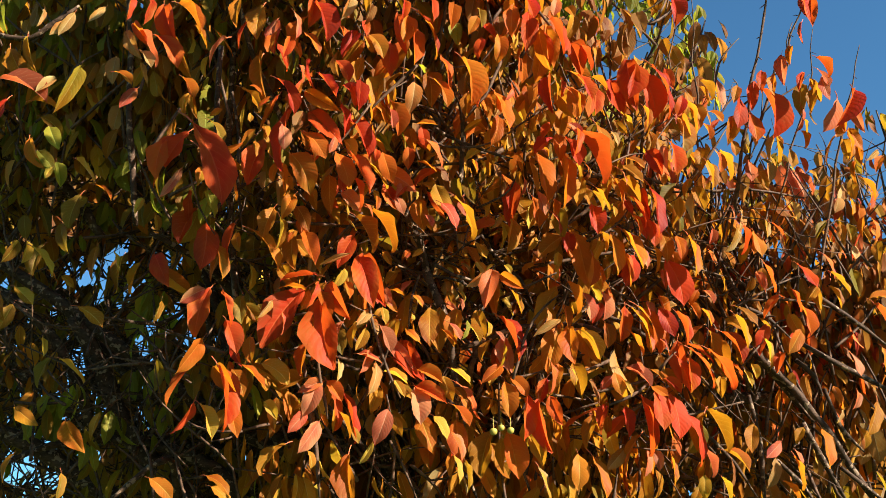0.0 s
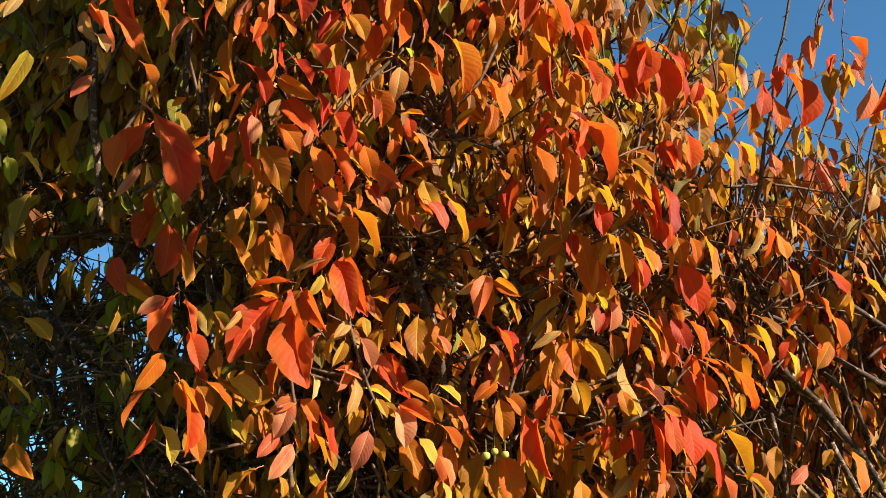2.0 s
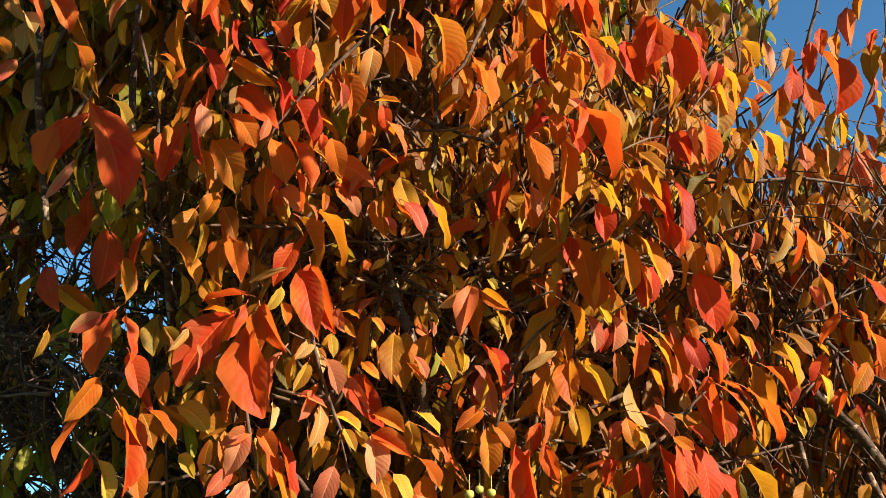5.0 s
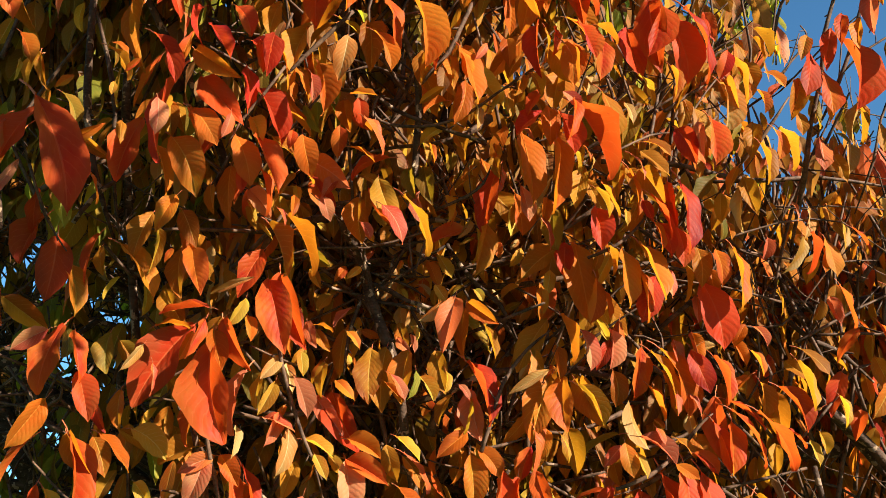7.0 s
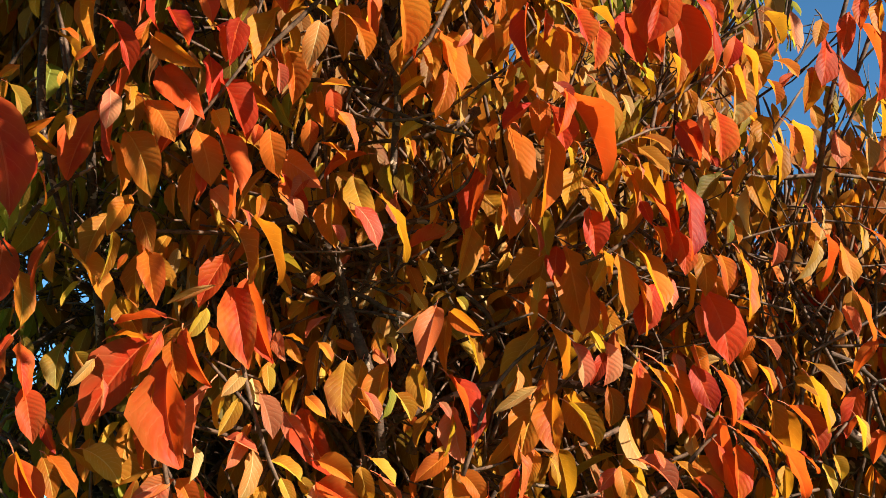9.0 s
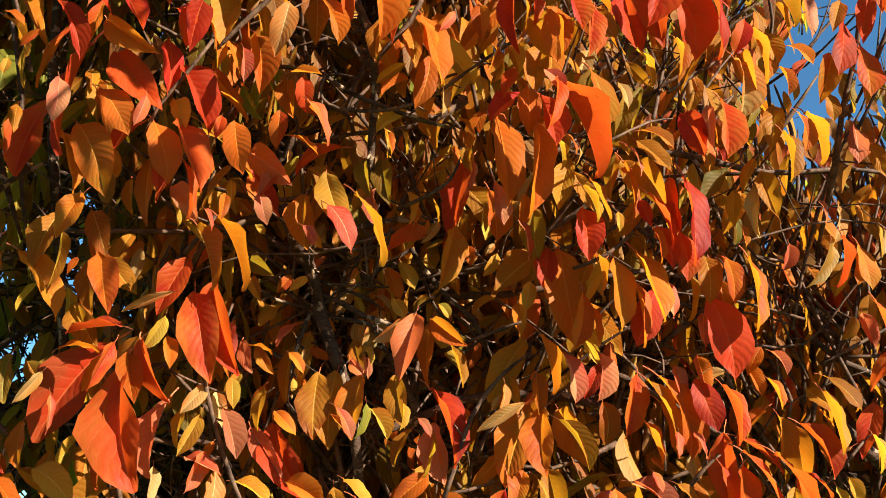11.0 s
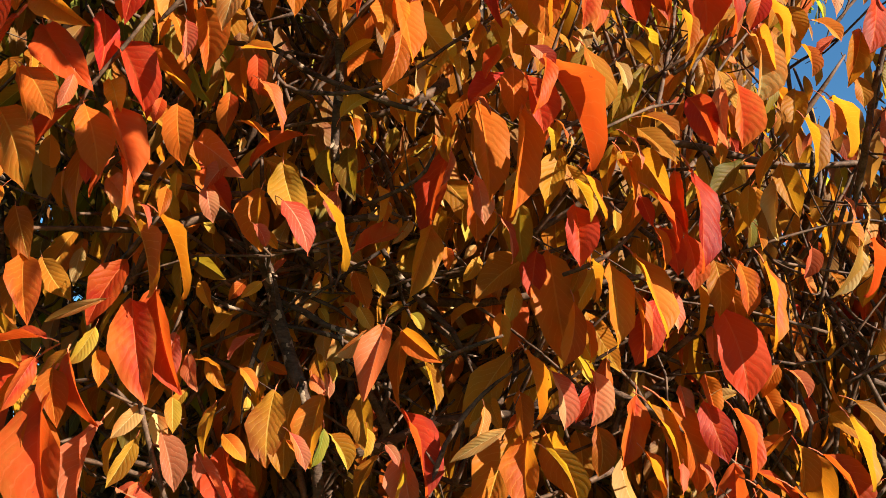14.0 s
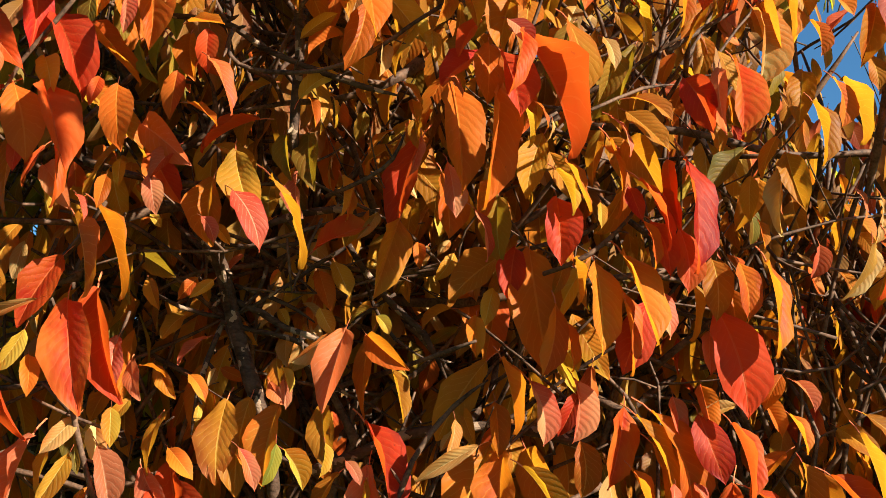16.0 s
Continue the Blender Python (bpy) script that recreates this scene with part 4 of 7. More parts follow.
def thin_spur(p):
    """Short spurs inside the open middle, reached by flecks of sun."""
    depth = p.y - front(p.x, p.z)
    if depth < 0.12 or depth > 0.48:
        return 0.0
    return max(0.0, 1.0 - math.hypot(p.x - 0.08, (p.z - 2.3) * 1.2) / 0.42) * (0.3 + max(0.0, 0.6 + clump_noise(p, 6.0, 4.0)))


def hue_spur(p, rng):
    return rng.choice(("amber", "brown", "amber", "yellow", "tan", "orange"))


grow_mass("spurs", 130, (-0.35, 1.65, 1.95), (0.5, 2.2, 2.7), thin_spur, 16, hue_spur, (0.045, 0.085), (3, 6), 0.3)
grow_mass("back of the crown", 3800, (-2.6, 2.3, 1.6), (2.3, 4.3, 4.3), thin_back, 12, hue_at, (0.085, 0.125), (8, 11))


def thin_upper_shade(p):
    """Unseen sprays added high above the view to shade the crown's upper left."""
    return 1.0 if p.z > 1.70 + 0.85 * p.y and p.z > 2.6 + 0.5 * p.x else 0.0


grow_mass("unseen upper shade", 34, (-0.15, 1.1, 2.7), (0.40, 1.75, 3.7), thin_upper_shade, 18, hue_at, leaves=(6, 10), edge=-0.45)


# patchy density for the unseen sprays that are added as shade casters
def thin_shade_sprays(p):
    return min(1.0, 0.35 + 1.6 * max(0.0, 0.35 + clump_noise(p, 5.0, 2.0)))


# added bough and sprays overhead, out of view, that shade the left leaves
limb("bough", [(-0.17, 2.38, 1.75), (-0.12, 2.2, 2.6), (0.05, 1.75, 3.35), (0.15, 1.4, 3.3), (0.2, 1.0, 2.85)], [0.03, 0.024, 0.018, 0.012, 0.005], 8, 0.18, 950)
grow_mass("unseen left shade", 34, (0.05, 0.85, 2.60), (0.56, 1.1, 2.95), thin_shade_sprays, 19, hue_at, leaves=(6, 10), edge=-0.8)

# bough and sprays added out of view to the right, to dapple that side with shade
limb("bough", [(-0.17, 2.38, 1.75), (0.4, 2.3, 2.15), (1.0, 2.1, 2.45), (1.45, 1.75, 2.75), (1.58, 1.42, 3.05), (1.6, 1.32, 3.55)], [0.035, 0.028, 0.02, 0.013, 0.009, 0.005], 8, 0.18, 951)
grow_mass("unseen right shade", 30, (1.3, 1.34, 2.45), (1.8, 1.75, 3.3), thin_shade_sprays, 23, hue_at, leaves=(6, 10), edge=-0.9)
grow_mass("unseen top right shade", 22, (1.35, 1.12, 3.05), (1.8, 1.55, 3.7), thin_shade_sprays, 24, hue_at, leaves=(6, 10), edge=-0.9)


# ---------------------------------------------------------------- leaves that can be told apart
NEAR_FORMS = [leaf_shape(12, 6, 1.0, 0.14 + 0.13 * (k % 4), 0.3 + 0.15 * (k % 5), (k % 3 - 1) * 0.45, 0.018 + 0.011 * (k % 3), 0.15 * (k % 5 - 2), 0.20, 0.25 * (k % 7 == 3))
              for k in range(14)]
near_meshes = {}
leaf_count = 0
outer = {}


BESIDE = {"red": ("red", "orange", "amber", "amber"), "orange": ("orange", "amber", "amber", "yellow"), "amber": ("amber", "amber", "yellow", "olive"),
          "yellow": ("yellow", "amber", "amber"), "olive": ("olive", "amber"), "green": ("olive", "green"), "pink": ("orange", "red", "amber"),
          "tan": ("amber", "olive", "tan"), "brown": ("brown", "amber")}
bunch = random.Random(61)


def bunch_round(hue, base, tip, width):
    """Leaves that hang from the same spur as the leaf, a little behind it."""
    b, e = Vector(base), Vector(tip)
    for k in range(1 if bunch.random() < (0.30 if -0.22 < base[0] < 0.30 else 0.12) else 0):
        spin = bunch.choice((-1, 1)) * bunch.uniform(14, 44)
        along = (Matrix.Rotation(radians(spin), 3, Vector((0.1, -1.0, 0.25))) @ (e - b)) * bunch.uniform(0.72, 1.0)
        if along.z > -0.25 * along.length:
            along.z = -0.5 * along.length
        start = b + Vector((bunch.uniform(-0.012, 0.012), bunch.uniform(0.03, 0.07), bunch.uniform(-0.015, 0.02)))
        m = frame_of(start, along + Vector((0, bunch.uniform(-0.3, 0.3) * along.length, 0)), Vector((bunch.uniform(-0.4, 0.7), -1.0, bunch.uniform(0.0, 0.6))))
        v, f, uv, ix = NEAR_FORMS[bunch.randrange(len(NEAR_FORMS))]
        n = along.length
        arr = np.asarray(m.to_3x3() @ Matrix.Diagonal((min(width * bunch.uniform(0.8, 1.0), 0.46 * n), n, n)))
        tint = bunch.choice(BESIDE[hue])
        outer.setdefault(tint, Heap()).add(np.asarray(v) @ arr.T + np.asarray(start), f, uv, ix)


def leaf(hue, base, tip, width, roll):
    """One hanging leaf from its stalk's end to its tip; roll turns its face, in degrees, about its length."""
    global leaf_count
    k = (leaf_count * 5 + int(1000 * abs(base[0]))) % len(NEAR_FORMS)
    leaf_count += 1
    b, e = Vector(base), Vector(tip)
    along = e - b
    face = Vector((0.10, -1.0, 0.28))
    m = frame_of(base, along, face) @ Matrix.Rotation(radians(roll), 4, "Y")
    tip_local = Vector(NEAR_FORMS[k][0][12 * 7 + 3])
    stretch = along.length / tip_local.length
    swing = Vector((0, 1, 0)).rotation_difference(tip_local.normalized()).to_matrix().to_4x4().inverted()
    place = m @ swing @ Matrix.Diagonal((width, stretch, stretch, 1))
    if width < 0.05:
        bunch_round(hue, base, tip, width)
    if leaf_count > 300:
        v, f, uv, ix = NEAR_FORMS[k]
        arr = np.asarray(place)
        outer.setdefault(hue, Heap()).add(np.asarray(v) @ arr[:3, :3].T + arr[:3, 3], f, uv, ix)
        return
    if (hue, k) not in near_meshes:
        v, f, uv, ix = NEAR_FORMS[k]
        made = mesh_object("leaf", v, f, [LEAF[hue], STALK], None, uv, ix)
        near_meshes[hue, k] = made.data
        ob = made
    else:
        ob = new("leaf", near_meshes[hue, k])
    under_tree(ob)
    ob.matrix_basis = place


leaf("red", (-0.257, 1.624, 2.242), (-0.313, 1.623, 2.117), 0.058, 18)
leaf("red", (-0.221, 1.587, 2.207), (-0.190, 1.587, 2.077), 0.060, 42)
leaf("red", (-0.157, 1.602, 2.299), (-0.135, 1.596, 2.191), 0.047, 10)
leaf("red", (-0.280, 1.511, 2.566), (-0.283, 1.495, 2.422), 0.048, 53)
leaf("orange", (0.254, 1.664, 2.376), (0.262, 1.666, 2.253), 0.046, 22)
leaf("red", (0.364, 1.718, 2.070), (0.380, 1.718, 1.954), 0.054, -30)
leaf("red", (-0.458, 1.477, 2.512), (-0.386, 1.479, 2.338), 0.039, -51)
leaf("red", (0.425, 1.669, 2.324), (0.445, 1.653, 2.220), 0.047, -28)
leaf("red", (0.356, 1.548, 2.696), (0.343, 1.547, 2.563), 0.047, 40)
leaf("orange", (0.180, 1.599, 2.515), (0.203, 1.595, 2.399), 0.046, -28)
leaf("red", (-0.153, 1.647, 2.323), (-0.107, 1.634, 2.211), 0.042, 23)
leaf("orange", (0.221, 1.563, 2.497), (0.234, 1.560, 2.358), 0.036, -47)
leaf("red", (0.389, 1.592, 2.439), (0.400, 1.591, 2.328), 0.044, -45)
leaf("amber", (-0.280, 1.511, 2.464), (-0.252, 1.510, 2.370), 0.041, -12)
leaf("red", (0.249, 1.534, 2.521), (0.295, 1.525, 2.401), 0.036, -52)
leaf("amber", (0.221, 1.707, 2.197), (0.193, 1.702, 2.103), 0.040, 20)
leaf("red", (0.377, 1.563, 2.676), (0.390, 1.559, 2.564), 0.042, -25)
leaf("amber", (-0.352, 1.524, 2.684), (-0.338, 1.507, 2.550), 0.039, 29)
leaf("amber", (-0.044, 1.716, 2.030), (-0.024, 1.707, 1.953), 0.036, 19)
leaf("pink", (0.090, 1.640, 2.288), (0.068, 1.640, 2.211), 0.037, 4)
leaf("red", (-0.176, 1.530, 2.478), (-0.120, 1.527, 2.383), 0.042, -44)
leaf("red", (-0.334, 1.539, 2.507), (-0.345, 1.539, 2.408), 0.037, 16)
leaf("orange", (0.334, 1.610, 2.356), (0.372, 1.595, 2.265), 0.042, -41)
leaf("red", (-0.396, 1.605, 2.090), (-0.376, 1.602, 1.972), 0.038, -56)
leaf("red", (0.444, 1.720, 2.038), (0.455, 1.715, 1.934), 0.046, -44)
leaf("amber", (-0.006, 1.690, 2.230), (0.008, 1.677, 2.136), 0.037, 21)
leaf("red", (-0.450, 1.515, 2.480), (-0.392, 1.513, 2.363), 0.033, -60)
leaf("red", (0.146, 1.660, 2.488), (0.138, 1.647, 2.376), 0.037, 26)
leaf("orange", (0.118, 1.740, 2.005), (0.142, 1.740, 1.918), 0.042, -22)
leaf("amber", (0.238, 1.671, 2.376), (0.186, 1.657, 2.316), 0.035, 33)
leaf("red", (-0.179, 1.530, 2.548), (-0.138, 1.530, 2.458), 0.039, -30)
leaf("orange", (-0.232, 1.586, 2.185), (-0.241, 1.579, 2.092), 0.033, -56)
leaf("red", (-0.248, 1.508, 2.552), (-0.185, 1.506, 2.478), 0.037, 27)
leaf("red", (-0.527, 1.446, 2.746), (-0.480, 1.444, 2.650), 0.046, 22)
leaf("red", (-0.006, 1.522, 2.686), (-0.004, 1.507, 2.573), 0.039, -32)
leaf("red", (-0.212, 1.599, 2.242), (-0.176, 1.596, 2.162), 0.039, 38)
leaf("amber", (0.311, 1.604, 2.345), (0.322, 1.601, 2.259), 0.037, -33)
leaf("red", (-0.078, 1.695, 2.168), (-0.027, 1.677, 2.087), 0.035, 27)
leaf("orange", (0.365, 1.674, 2.228), (0.392, 1.667, 2.128), 0.032, -55)
leaf("orange", (-0.350, 1.562, 2.334), (-0.300, 1.561, 2.251), 0.038, -45)
leaf("orange", (0.095, 1.525, 2.607), (0.127, 1.521, 2.513), 0.038, -36)
leaf("amber", (-0.213, 1.563, 2.447), (-0.206, 1.560, 2.361), 0.035, 14)
leaf("red", (0.105, 1.687, 2.211), (0.137, 1.670, 2.119), 0.035, -46)
leaf("amber", (-0.313, 1.567, 2.380), (-0.317, 1.558, 2.304), 0.034, 3)
leaf("red", (0.488, 1.679, 2.146), (0.526, 1.676, 2.067), 0.033, -52)
leaf("amber", (0.254, 1.721, 2.196), (0.288, 1.705, 2.120), 0.038, 31)
leaf("red", (-0.228, 1.555, 2.487), (-0.260, 1.543, 2.412), 0.037, 34)
leaf("amber", (-0.025, 1.679, 2.226), (-0.031, 1.677, 2.147), 0.037, 24)
leaf("red", (-0.385, 1.576, 2.353), (-0.406, 1.575, 2.268), 0.031, 22)
leaf("red", (0.640, 1.616, 2.672), (0.636, 1.601, 2.553), 0.037, -48)
leaf("red", (-0.166, 1.597, 2.338), (-0.184, 1.595, 2.263), 0.034, -13)
leaf("orange", (0.455, 1.688, 2.134), (0.457, 1.676, 2.056), 0.034, -30)
leaf("red", (0.441, 1.707, 2.171), (0.453, 1.698, 2.083), 0.035, 44)
leaf("red", (0.453, 1.676, 2.147), (0.486, 1.663, 2.066), 0.031, -54)
leaf("amber", (-0.136, 1.611, 2.459), (-0.157, 1.606, 2.390), 0.033, 28)
leaf("amber", (0.026, 1.675, 2.222), (0.019, 1.674, 2.148), 0.035, 23)
leaf("red", (0.175, 1.717, 2.061), (0.196, 1.714, 1.960), 0.037, 51)
leaf("orange", (0.024, 1.726, 2.024), (0.040, 1.722, 1.941), 0.038, 17)
leaf("amber", (-0.345, 1.466, 2.760), (-0.338, 1.454, 2.676), 0.035, 29)
leaf("orange", (0.206, 1.557, 2.784), (0.223, 1.554, 2.682), 0.044, 21)
leaf("red", (0.404, 1.546, 2.682), (0.417, 1.543, 2.561), 0.030, -47)
leaf("orange", (-0.251, 1.557, 2.330), (-0.214, 1.548, 2.256), 0.033, -18)
leaf("orange", (-0.407, 1.623, 2.094), (-0.363, 1.611, 2.030), 0.032, 18)
leaf("red", (-0.452, 1.557, 2.373), (-0.470, 1.548, 2.299), 0.034, 28)
leaf("orange", (0.033, 1.500, 2.666), (0.044, 1.499, 2.561), 0.033, -47)
leaf("red", (0.330, 1.586, 2.674), (0.354, 1.579, 2.586), 0.037, 23)
leaf("red", (0.156, 1.714, 2.070), (0.156, 1.713, 1.976), 0.040, -37)
leaf("red", (0.407, 1.675, 2.227), (0.435, 1.674, 2.166), 0.032, -21)
leaf("red", (-0.428, 1.549, 2.340), (-0.431, 1.548, 2.247), 0.041, -39)
leaf("orange", (-0.170, 1.700, 1.955), (-0.150, 1.690, 1.861), 0.036, 43)
leaf("amber", (-0.031, 1.524, 2.648), (-0.032, 1.519, 2.564), 0.035, -10)
leaf("amber", (-0.377, 1.636, 2.093), (-0.360, 1.629, 2.035), 0.028, -7)
leaf("orange", (0.467, 1.648, 2.363), (0.471, 1.637, 2.267), 0.033, -53)
leaf("olive", (0.224, 1.648, 2.423), (0.234, 1.647, 2.354), 0.032, 25)
leaf("red", (-0.422, 1.597, 2.233), (-0.448, 1.594, 2.138), 0.031, 27)
leaf("red", (-0.052, 1.683, 2.076), (0.006, 1.679, 2.042), 0.031, -5)
leaf("amber", (0.216, 1.689, 2.272), (0.166, 1.689, 2.199), 0.029, 21)
leaf("amber", (0.088, 1.744, 2.006), (0.073, 1.744, 1.920), 0.040, 39)
leaf("amber", (-0.283, 1.610, 2.344), (-0.266, 1.597, 2.271), 0.033, 27)
leaf("orange", (0.133, 1.637, 2.393), (0.127, 1.628, 2.302), 0.034, -39)
leaf("amber", (0.411, 1.736, 2.126), (0.431, 1.724, 2.067), 0.029, -0)
leaf("orange", (0.531, 1.739, 2.186), (0.535, 1.737, 2.115), 0.033, 26)
leaf("amber", (-0.015, 1.587, 2.440), (0.026, 1.580, 2.371), 0.033, 20)
leaf("red", (-0.472, 1.514, 2.510), (-0.496, 1.503, 2.428), 0.038, 27)
leaf("red", (-0.522, 1.570, 2.288), (-0.495, 1.555, 2.208), 0.036, 26)
leaf("orange", (0.247, 1.526, 2.616), (0.260, 1.511, 2.529), 0.032, -18)
leaf("orange", (0.271, 1.734, 1.960), (0.295, 1.730, 1.878), 0.037, -42)
leaf("amber", (0.240, 1.702, 2.125), (0.247, 1.700, 2.061), 0.030, 3)
leaf("red", (0.412, 1.701, 2.072), (0.422, 1.689, 1.979), 0.036, -47)
leaf("orange", (-0.253, 1.496, 2.500), (-0.212, 1.492, 2.440), 0.033, -23)
leaf("red", (0.390, 1.691, 2.078), (0.403, 1.689, 1.989), 0.036, -43)
leaf("amber", (0.062, 1.698, 2.228), (0.073, 1.686, 2.162), 0.030, 31)
leaf("amber", (-0.509, 1.473, 2.680), (-0.471, 1.469, 2.587), 0.037, 25)
leaf("red", (0.166, 1.514, 2.781), (0.163, 1.514, 2.684), 0.038, -19)
leaf("red", (0.343, 1.687, 2.233), (0.332, 1.686, 2.156), 0.033, -34)
leaf("red", (0.200, 1.545, 2.651), (0.196, 1.528, 2.554), 0.035, 35)
leaf("orange", (-0.062, 1.493, 2.736), (-0.044, 1.492, 2.629), 0.039, -47)
leaf("pink", (-0.184, 1.634, 2.182), (-0.190, 1.628, 2.095), 0.028, 60)
leaf("orange", (-0.220, 1.591, 2.226), (-0.190, 1.581, 2.168), 0.029, -18)
leaf("orange", (0.235, 1.674, 2.190), (0.238, 1.663, 2.112), 0.033, 44)
leaf("orange", (-0.198, 1.520, 2.471), (-0.171, 1.517, 2.394), 0.033, -36)
leaf("orange", (0.728, 1.813, 2.031), (0.731, 1.802, 1.948), 0.037, -31)
leaf("amber", (-0.243, 1.679, 2.091), (-0.297, 1.665, 2.060), 0.031, 31)
leaf("pink", (-0.110, 1.591, 2.467), (-0.058, 1.582, 2.409), 0.034, 29)
leaf("pink", (-0.563, 1.444, 2.682), (-0.501, 1.436, 2.584), 0.035, -53)
leaf("amber", (0.549, 1.689, 2.217), (0.565, 1.679, 2.140), 0.030, -56)
leaf("pink", (-0.098, 1.643, 2.023), (-0.120, 1.642, 1.958), 0.032, -18)
leaf("red", (0.361, 1.650, 2.321), (0.345, 1.638, 2.243), 0.032, -34)
leaf("red", (-0.389, 1.560, 2.214), (-0.358, 1.558, 2.143), 0.031, -43)
leaf("orange", (-0.113, 1.539, 2.481), (-0.079, 1.528, 2.409), 0.030, -14)
leaf("amber", (0.215, 1.555, 2.624), (0.240, 1.553, 2.556), 0.034, 26)
leaf("red", (0.277, 1.586, 2.397), (0.286, 1.575, 2.329), 0.030, -23)
leaf("orange", (0.121, 1.681, 2.092), (0.146, 1.672, 2.048), 0.023, -17)
leaf("yellow", (-0.326, 1.632, 2.103), (-0.279, 1.622, 2.055), 0.030, -20)
leaf("orange", (-0.421, 1.578, 2.130), (-0.456, 1.575, 2.061), 0.034, -41)
leaf("red", (-0.511, 1.511, 2.497), (-0.524, 1.500, 2.402), 0.031, 26)
leaf("orange", (-0.318, 1.552, 2.475), (-0.293, 1.550, 2.396), 0.034, -39)
leaf("amber", (-0.352, 1.642, 2.156), (-0.347, 1.634, 2.100), 0.026, 25)
leaf("red", (-0.382, 1.573, 2.164), (-0.352, 1.570, 2.099), 0.030, -35)
leaf("orange", (-0.269, 1.528, 2.388), (-0.282, 1.526, 2.330), 0.027, -17)
leaf("amber", (0.351, 1.669, 2.223), (0.378, 1.668, 2.144), 0.028, -44)
leaf("orange", (0.215, 1.555, 2.531), (0.210, 1.551, 2.467), 0.029, 5)
leaf("pink", (-0.225, 1.629, 2.069), (-0.256, 1.628, 2.007), 0.032, -17)
leaf("red", (0.622, 1.699, 2.329), (0.641, 1.697, 2.262), 0.033, -34)
leaf("amber", (-0.415, 1.561, 2.307), (-0.397, 1.553, 2.230), 0.031, -48)
leaf("orange", (0.185, 1.527, 2.751), (0.204, 1.526, 2.652), 0.038, 44)
leaf("amber", (0.000, 1.689, 2.097), (0.025, 1.687, 2.049), 0.025, 4)
leaf("red", (-0.449, 1.612, 2.085), (-0.476, 1.608, 2.015), 0.034, 37)
leaf("amber", (0.491, 1.734, 2.046), (0.518, 1.723, 1.962), 0.032, -53)
leaf("red", (0.205, 1.505, 2.761), (0.235, 1.494, 2.648), 0.033, -56)
leaf("orange", (-0.373, 1.624, 2.026), (-0.346, 1.611, 1.963), 0.030, -15)
leaf("amber", (-0.658, 1.633, 1.998), (-0.607, 1.619, 1.944), 0.031, 25)
leaf("orange", (0.335, 1.637, 2.332), (0.348, 1.636, 2.249), 0.028, -54)
leaf("amber", (-0.046, 1.624, 2.427), (-0.032, 1.618, 2.357), 0.032, 27)
leaf("orange", (0.100, 1.714, 2.297), (0.115, 1.701, 2.215), 0.031, 28)
leaf("amber", (0.283, 1.758, 2.041), (0.268, 1.745, 1.972), 0.031, 24)
leaf("orange", (-0.134, 1.579, 2.382), (-0.091, 1.567, 2.290), 0.025, -51)
leaf("tan", (-0.055, 1.507, 2.615), (-0.064, 1.501, 2.540), 0.029, -19)
leaf("amber", (0.420, 1.653, 2.365), (0.410, 1.645, 2.302), 0.029, 7)
leaf("amber", (-0.739, 1.468, 2.468), (-0.696, 1.465, 2.408), 0.034, 33)
leaf("red", (-0.190, 1.510, 2.569), (-0.190, 1.508, 2.494), 0.031, -34)
leaf("amber", (-0.300, 1.618, 2.290), (-0.261, 1.612, 2.237), 0.029, 23)
leaf("pink", (-0.052, 1.681, 2.073), (-0.036, 1.670, 1.999), 0.034, -32)
leaf("red", (-0.784, 1.448, 2.538), (-0.780, 1.436, 2.460), 0.034, 26)
leaf("amber", (-0.090, 1.683, 2.207), (-0.089, 1.672, 2.153), 0.025, 24)
leaf("pink", (0.112, 1.687, 2.172), (0.131, 1.687, 2.104), 0.030, 37)
leaf("orange", (-0.099, 1.536, 2.590), (-0.092, 1.526, 2.509), 0.031, -31)
leaf("red", (-0.157, 1.510, 2.620), (-0.145, 1.499, 2.538), 0.030, -29)
leaf("yellow", (-0.639, 1.396, 2.572), (-0.668, 1.386, 2.468), 0.025, -43)
leaf("red", (0.830, 1.716, 2.250), (0.843, 1.706, 2.162), 0.033, -45)
leaf("amber", (0.337, 1.593, 2.456), (0.358, 1.584, 2.389), 0.031, 32)
leaf("orange", (0.103, 1.549, 2.568), (0.076, 1.546, 2.502), 0.029, -22)
leaf("red", (0.517, 1.676, 2.178), (0.548, 1.675, 2.117), 0.028, -50)
leaf("red", (0.246, 1.531, 2.723), (0.254, 1.521, 2.634), 0.034, 7)
leaf("red", (0.370, 1.536, 2.680), (0.351, 1.518, 2.574), 0.026, -48)
leaf("red", (0.241, 1.658, 2.374), (0.232, 1.647, 2.317), 0.025, 23)
leaf("pink", (-0.101, 1.686, 2.161), (-0.060, 1.672, 2.098), 0.026, 23)
leaf("orange", (-0.247, 1.642, 2.147), (-0.247, 1.638, 2.080), 0.029, 38)
leaf("red", (-0.228, 1.584, 2.254), (-0.299, 1.583, 2.242), 0.027, 54)
leaf("red", (-0.186, 1.663, 2.064), (-0.148, 1.654, 1.960), 0.023, -57)
leaf("amber", (-0.801, 1.452, 2.651), (-0.735, 1.440, 2.580), 0.032, 29)
leaf("amber", (-0.778, 1.542, 2.207), (-0.750, 1.537, 2.150), 0.029, 30)
leaf("pink", (-0.006, 1.567, 2.392), (0.016, 1.566, 2.331), 0.029, -22)
leaf("orange", (0.613, 1.627, 2.628), (0.620, 1.616, 2.537), 0.029, -45)
leaf("tan", (-0.122, 1.635, 2.108), (-0.143, 1.626, 2.044), 0.027, -48)
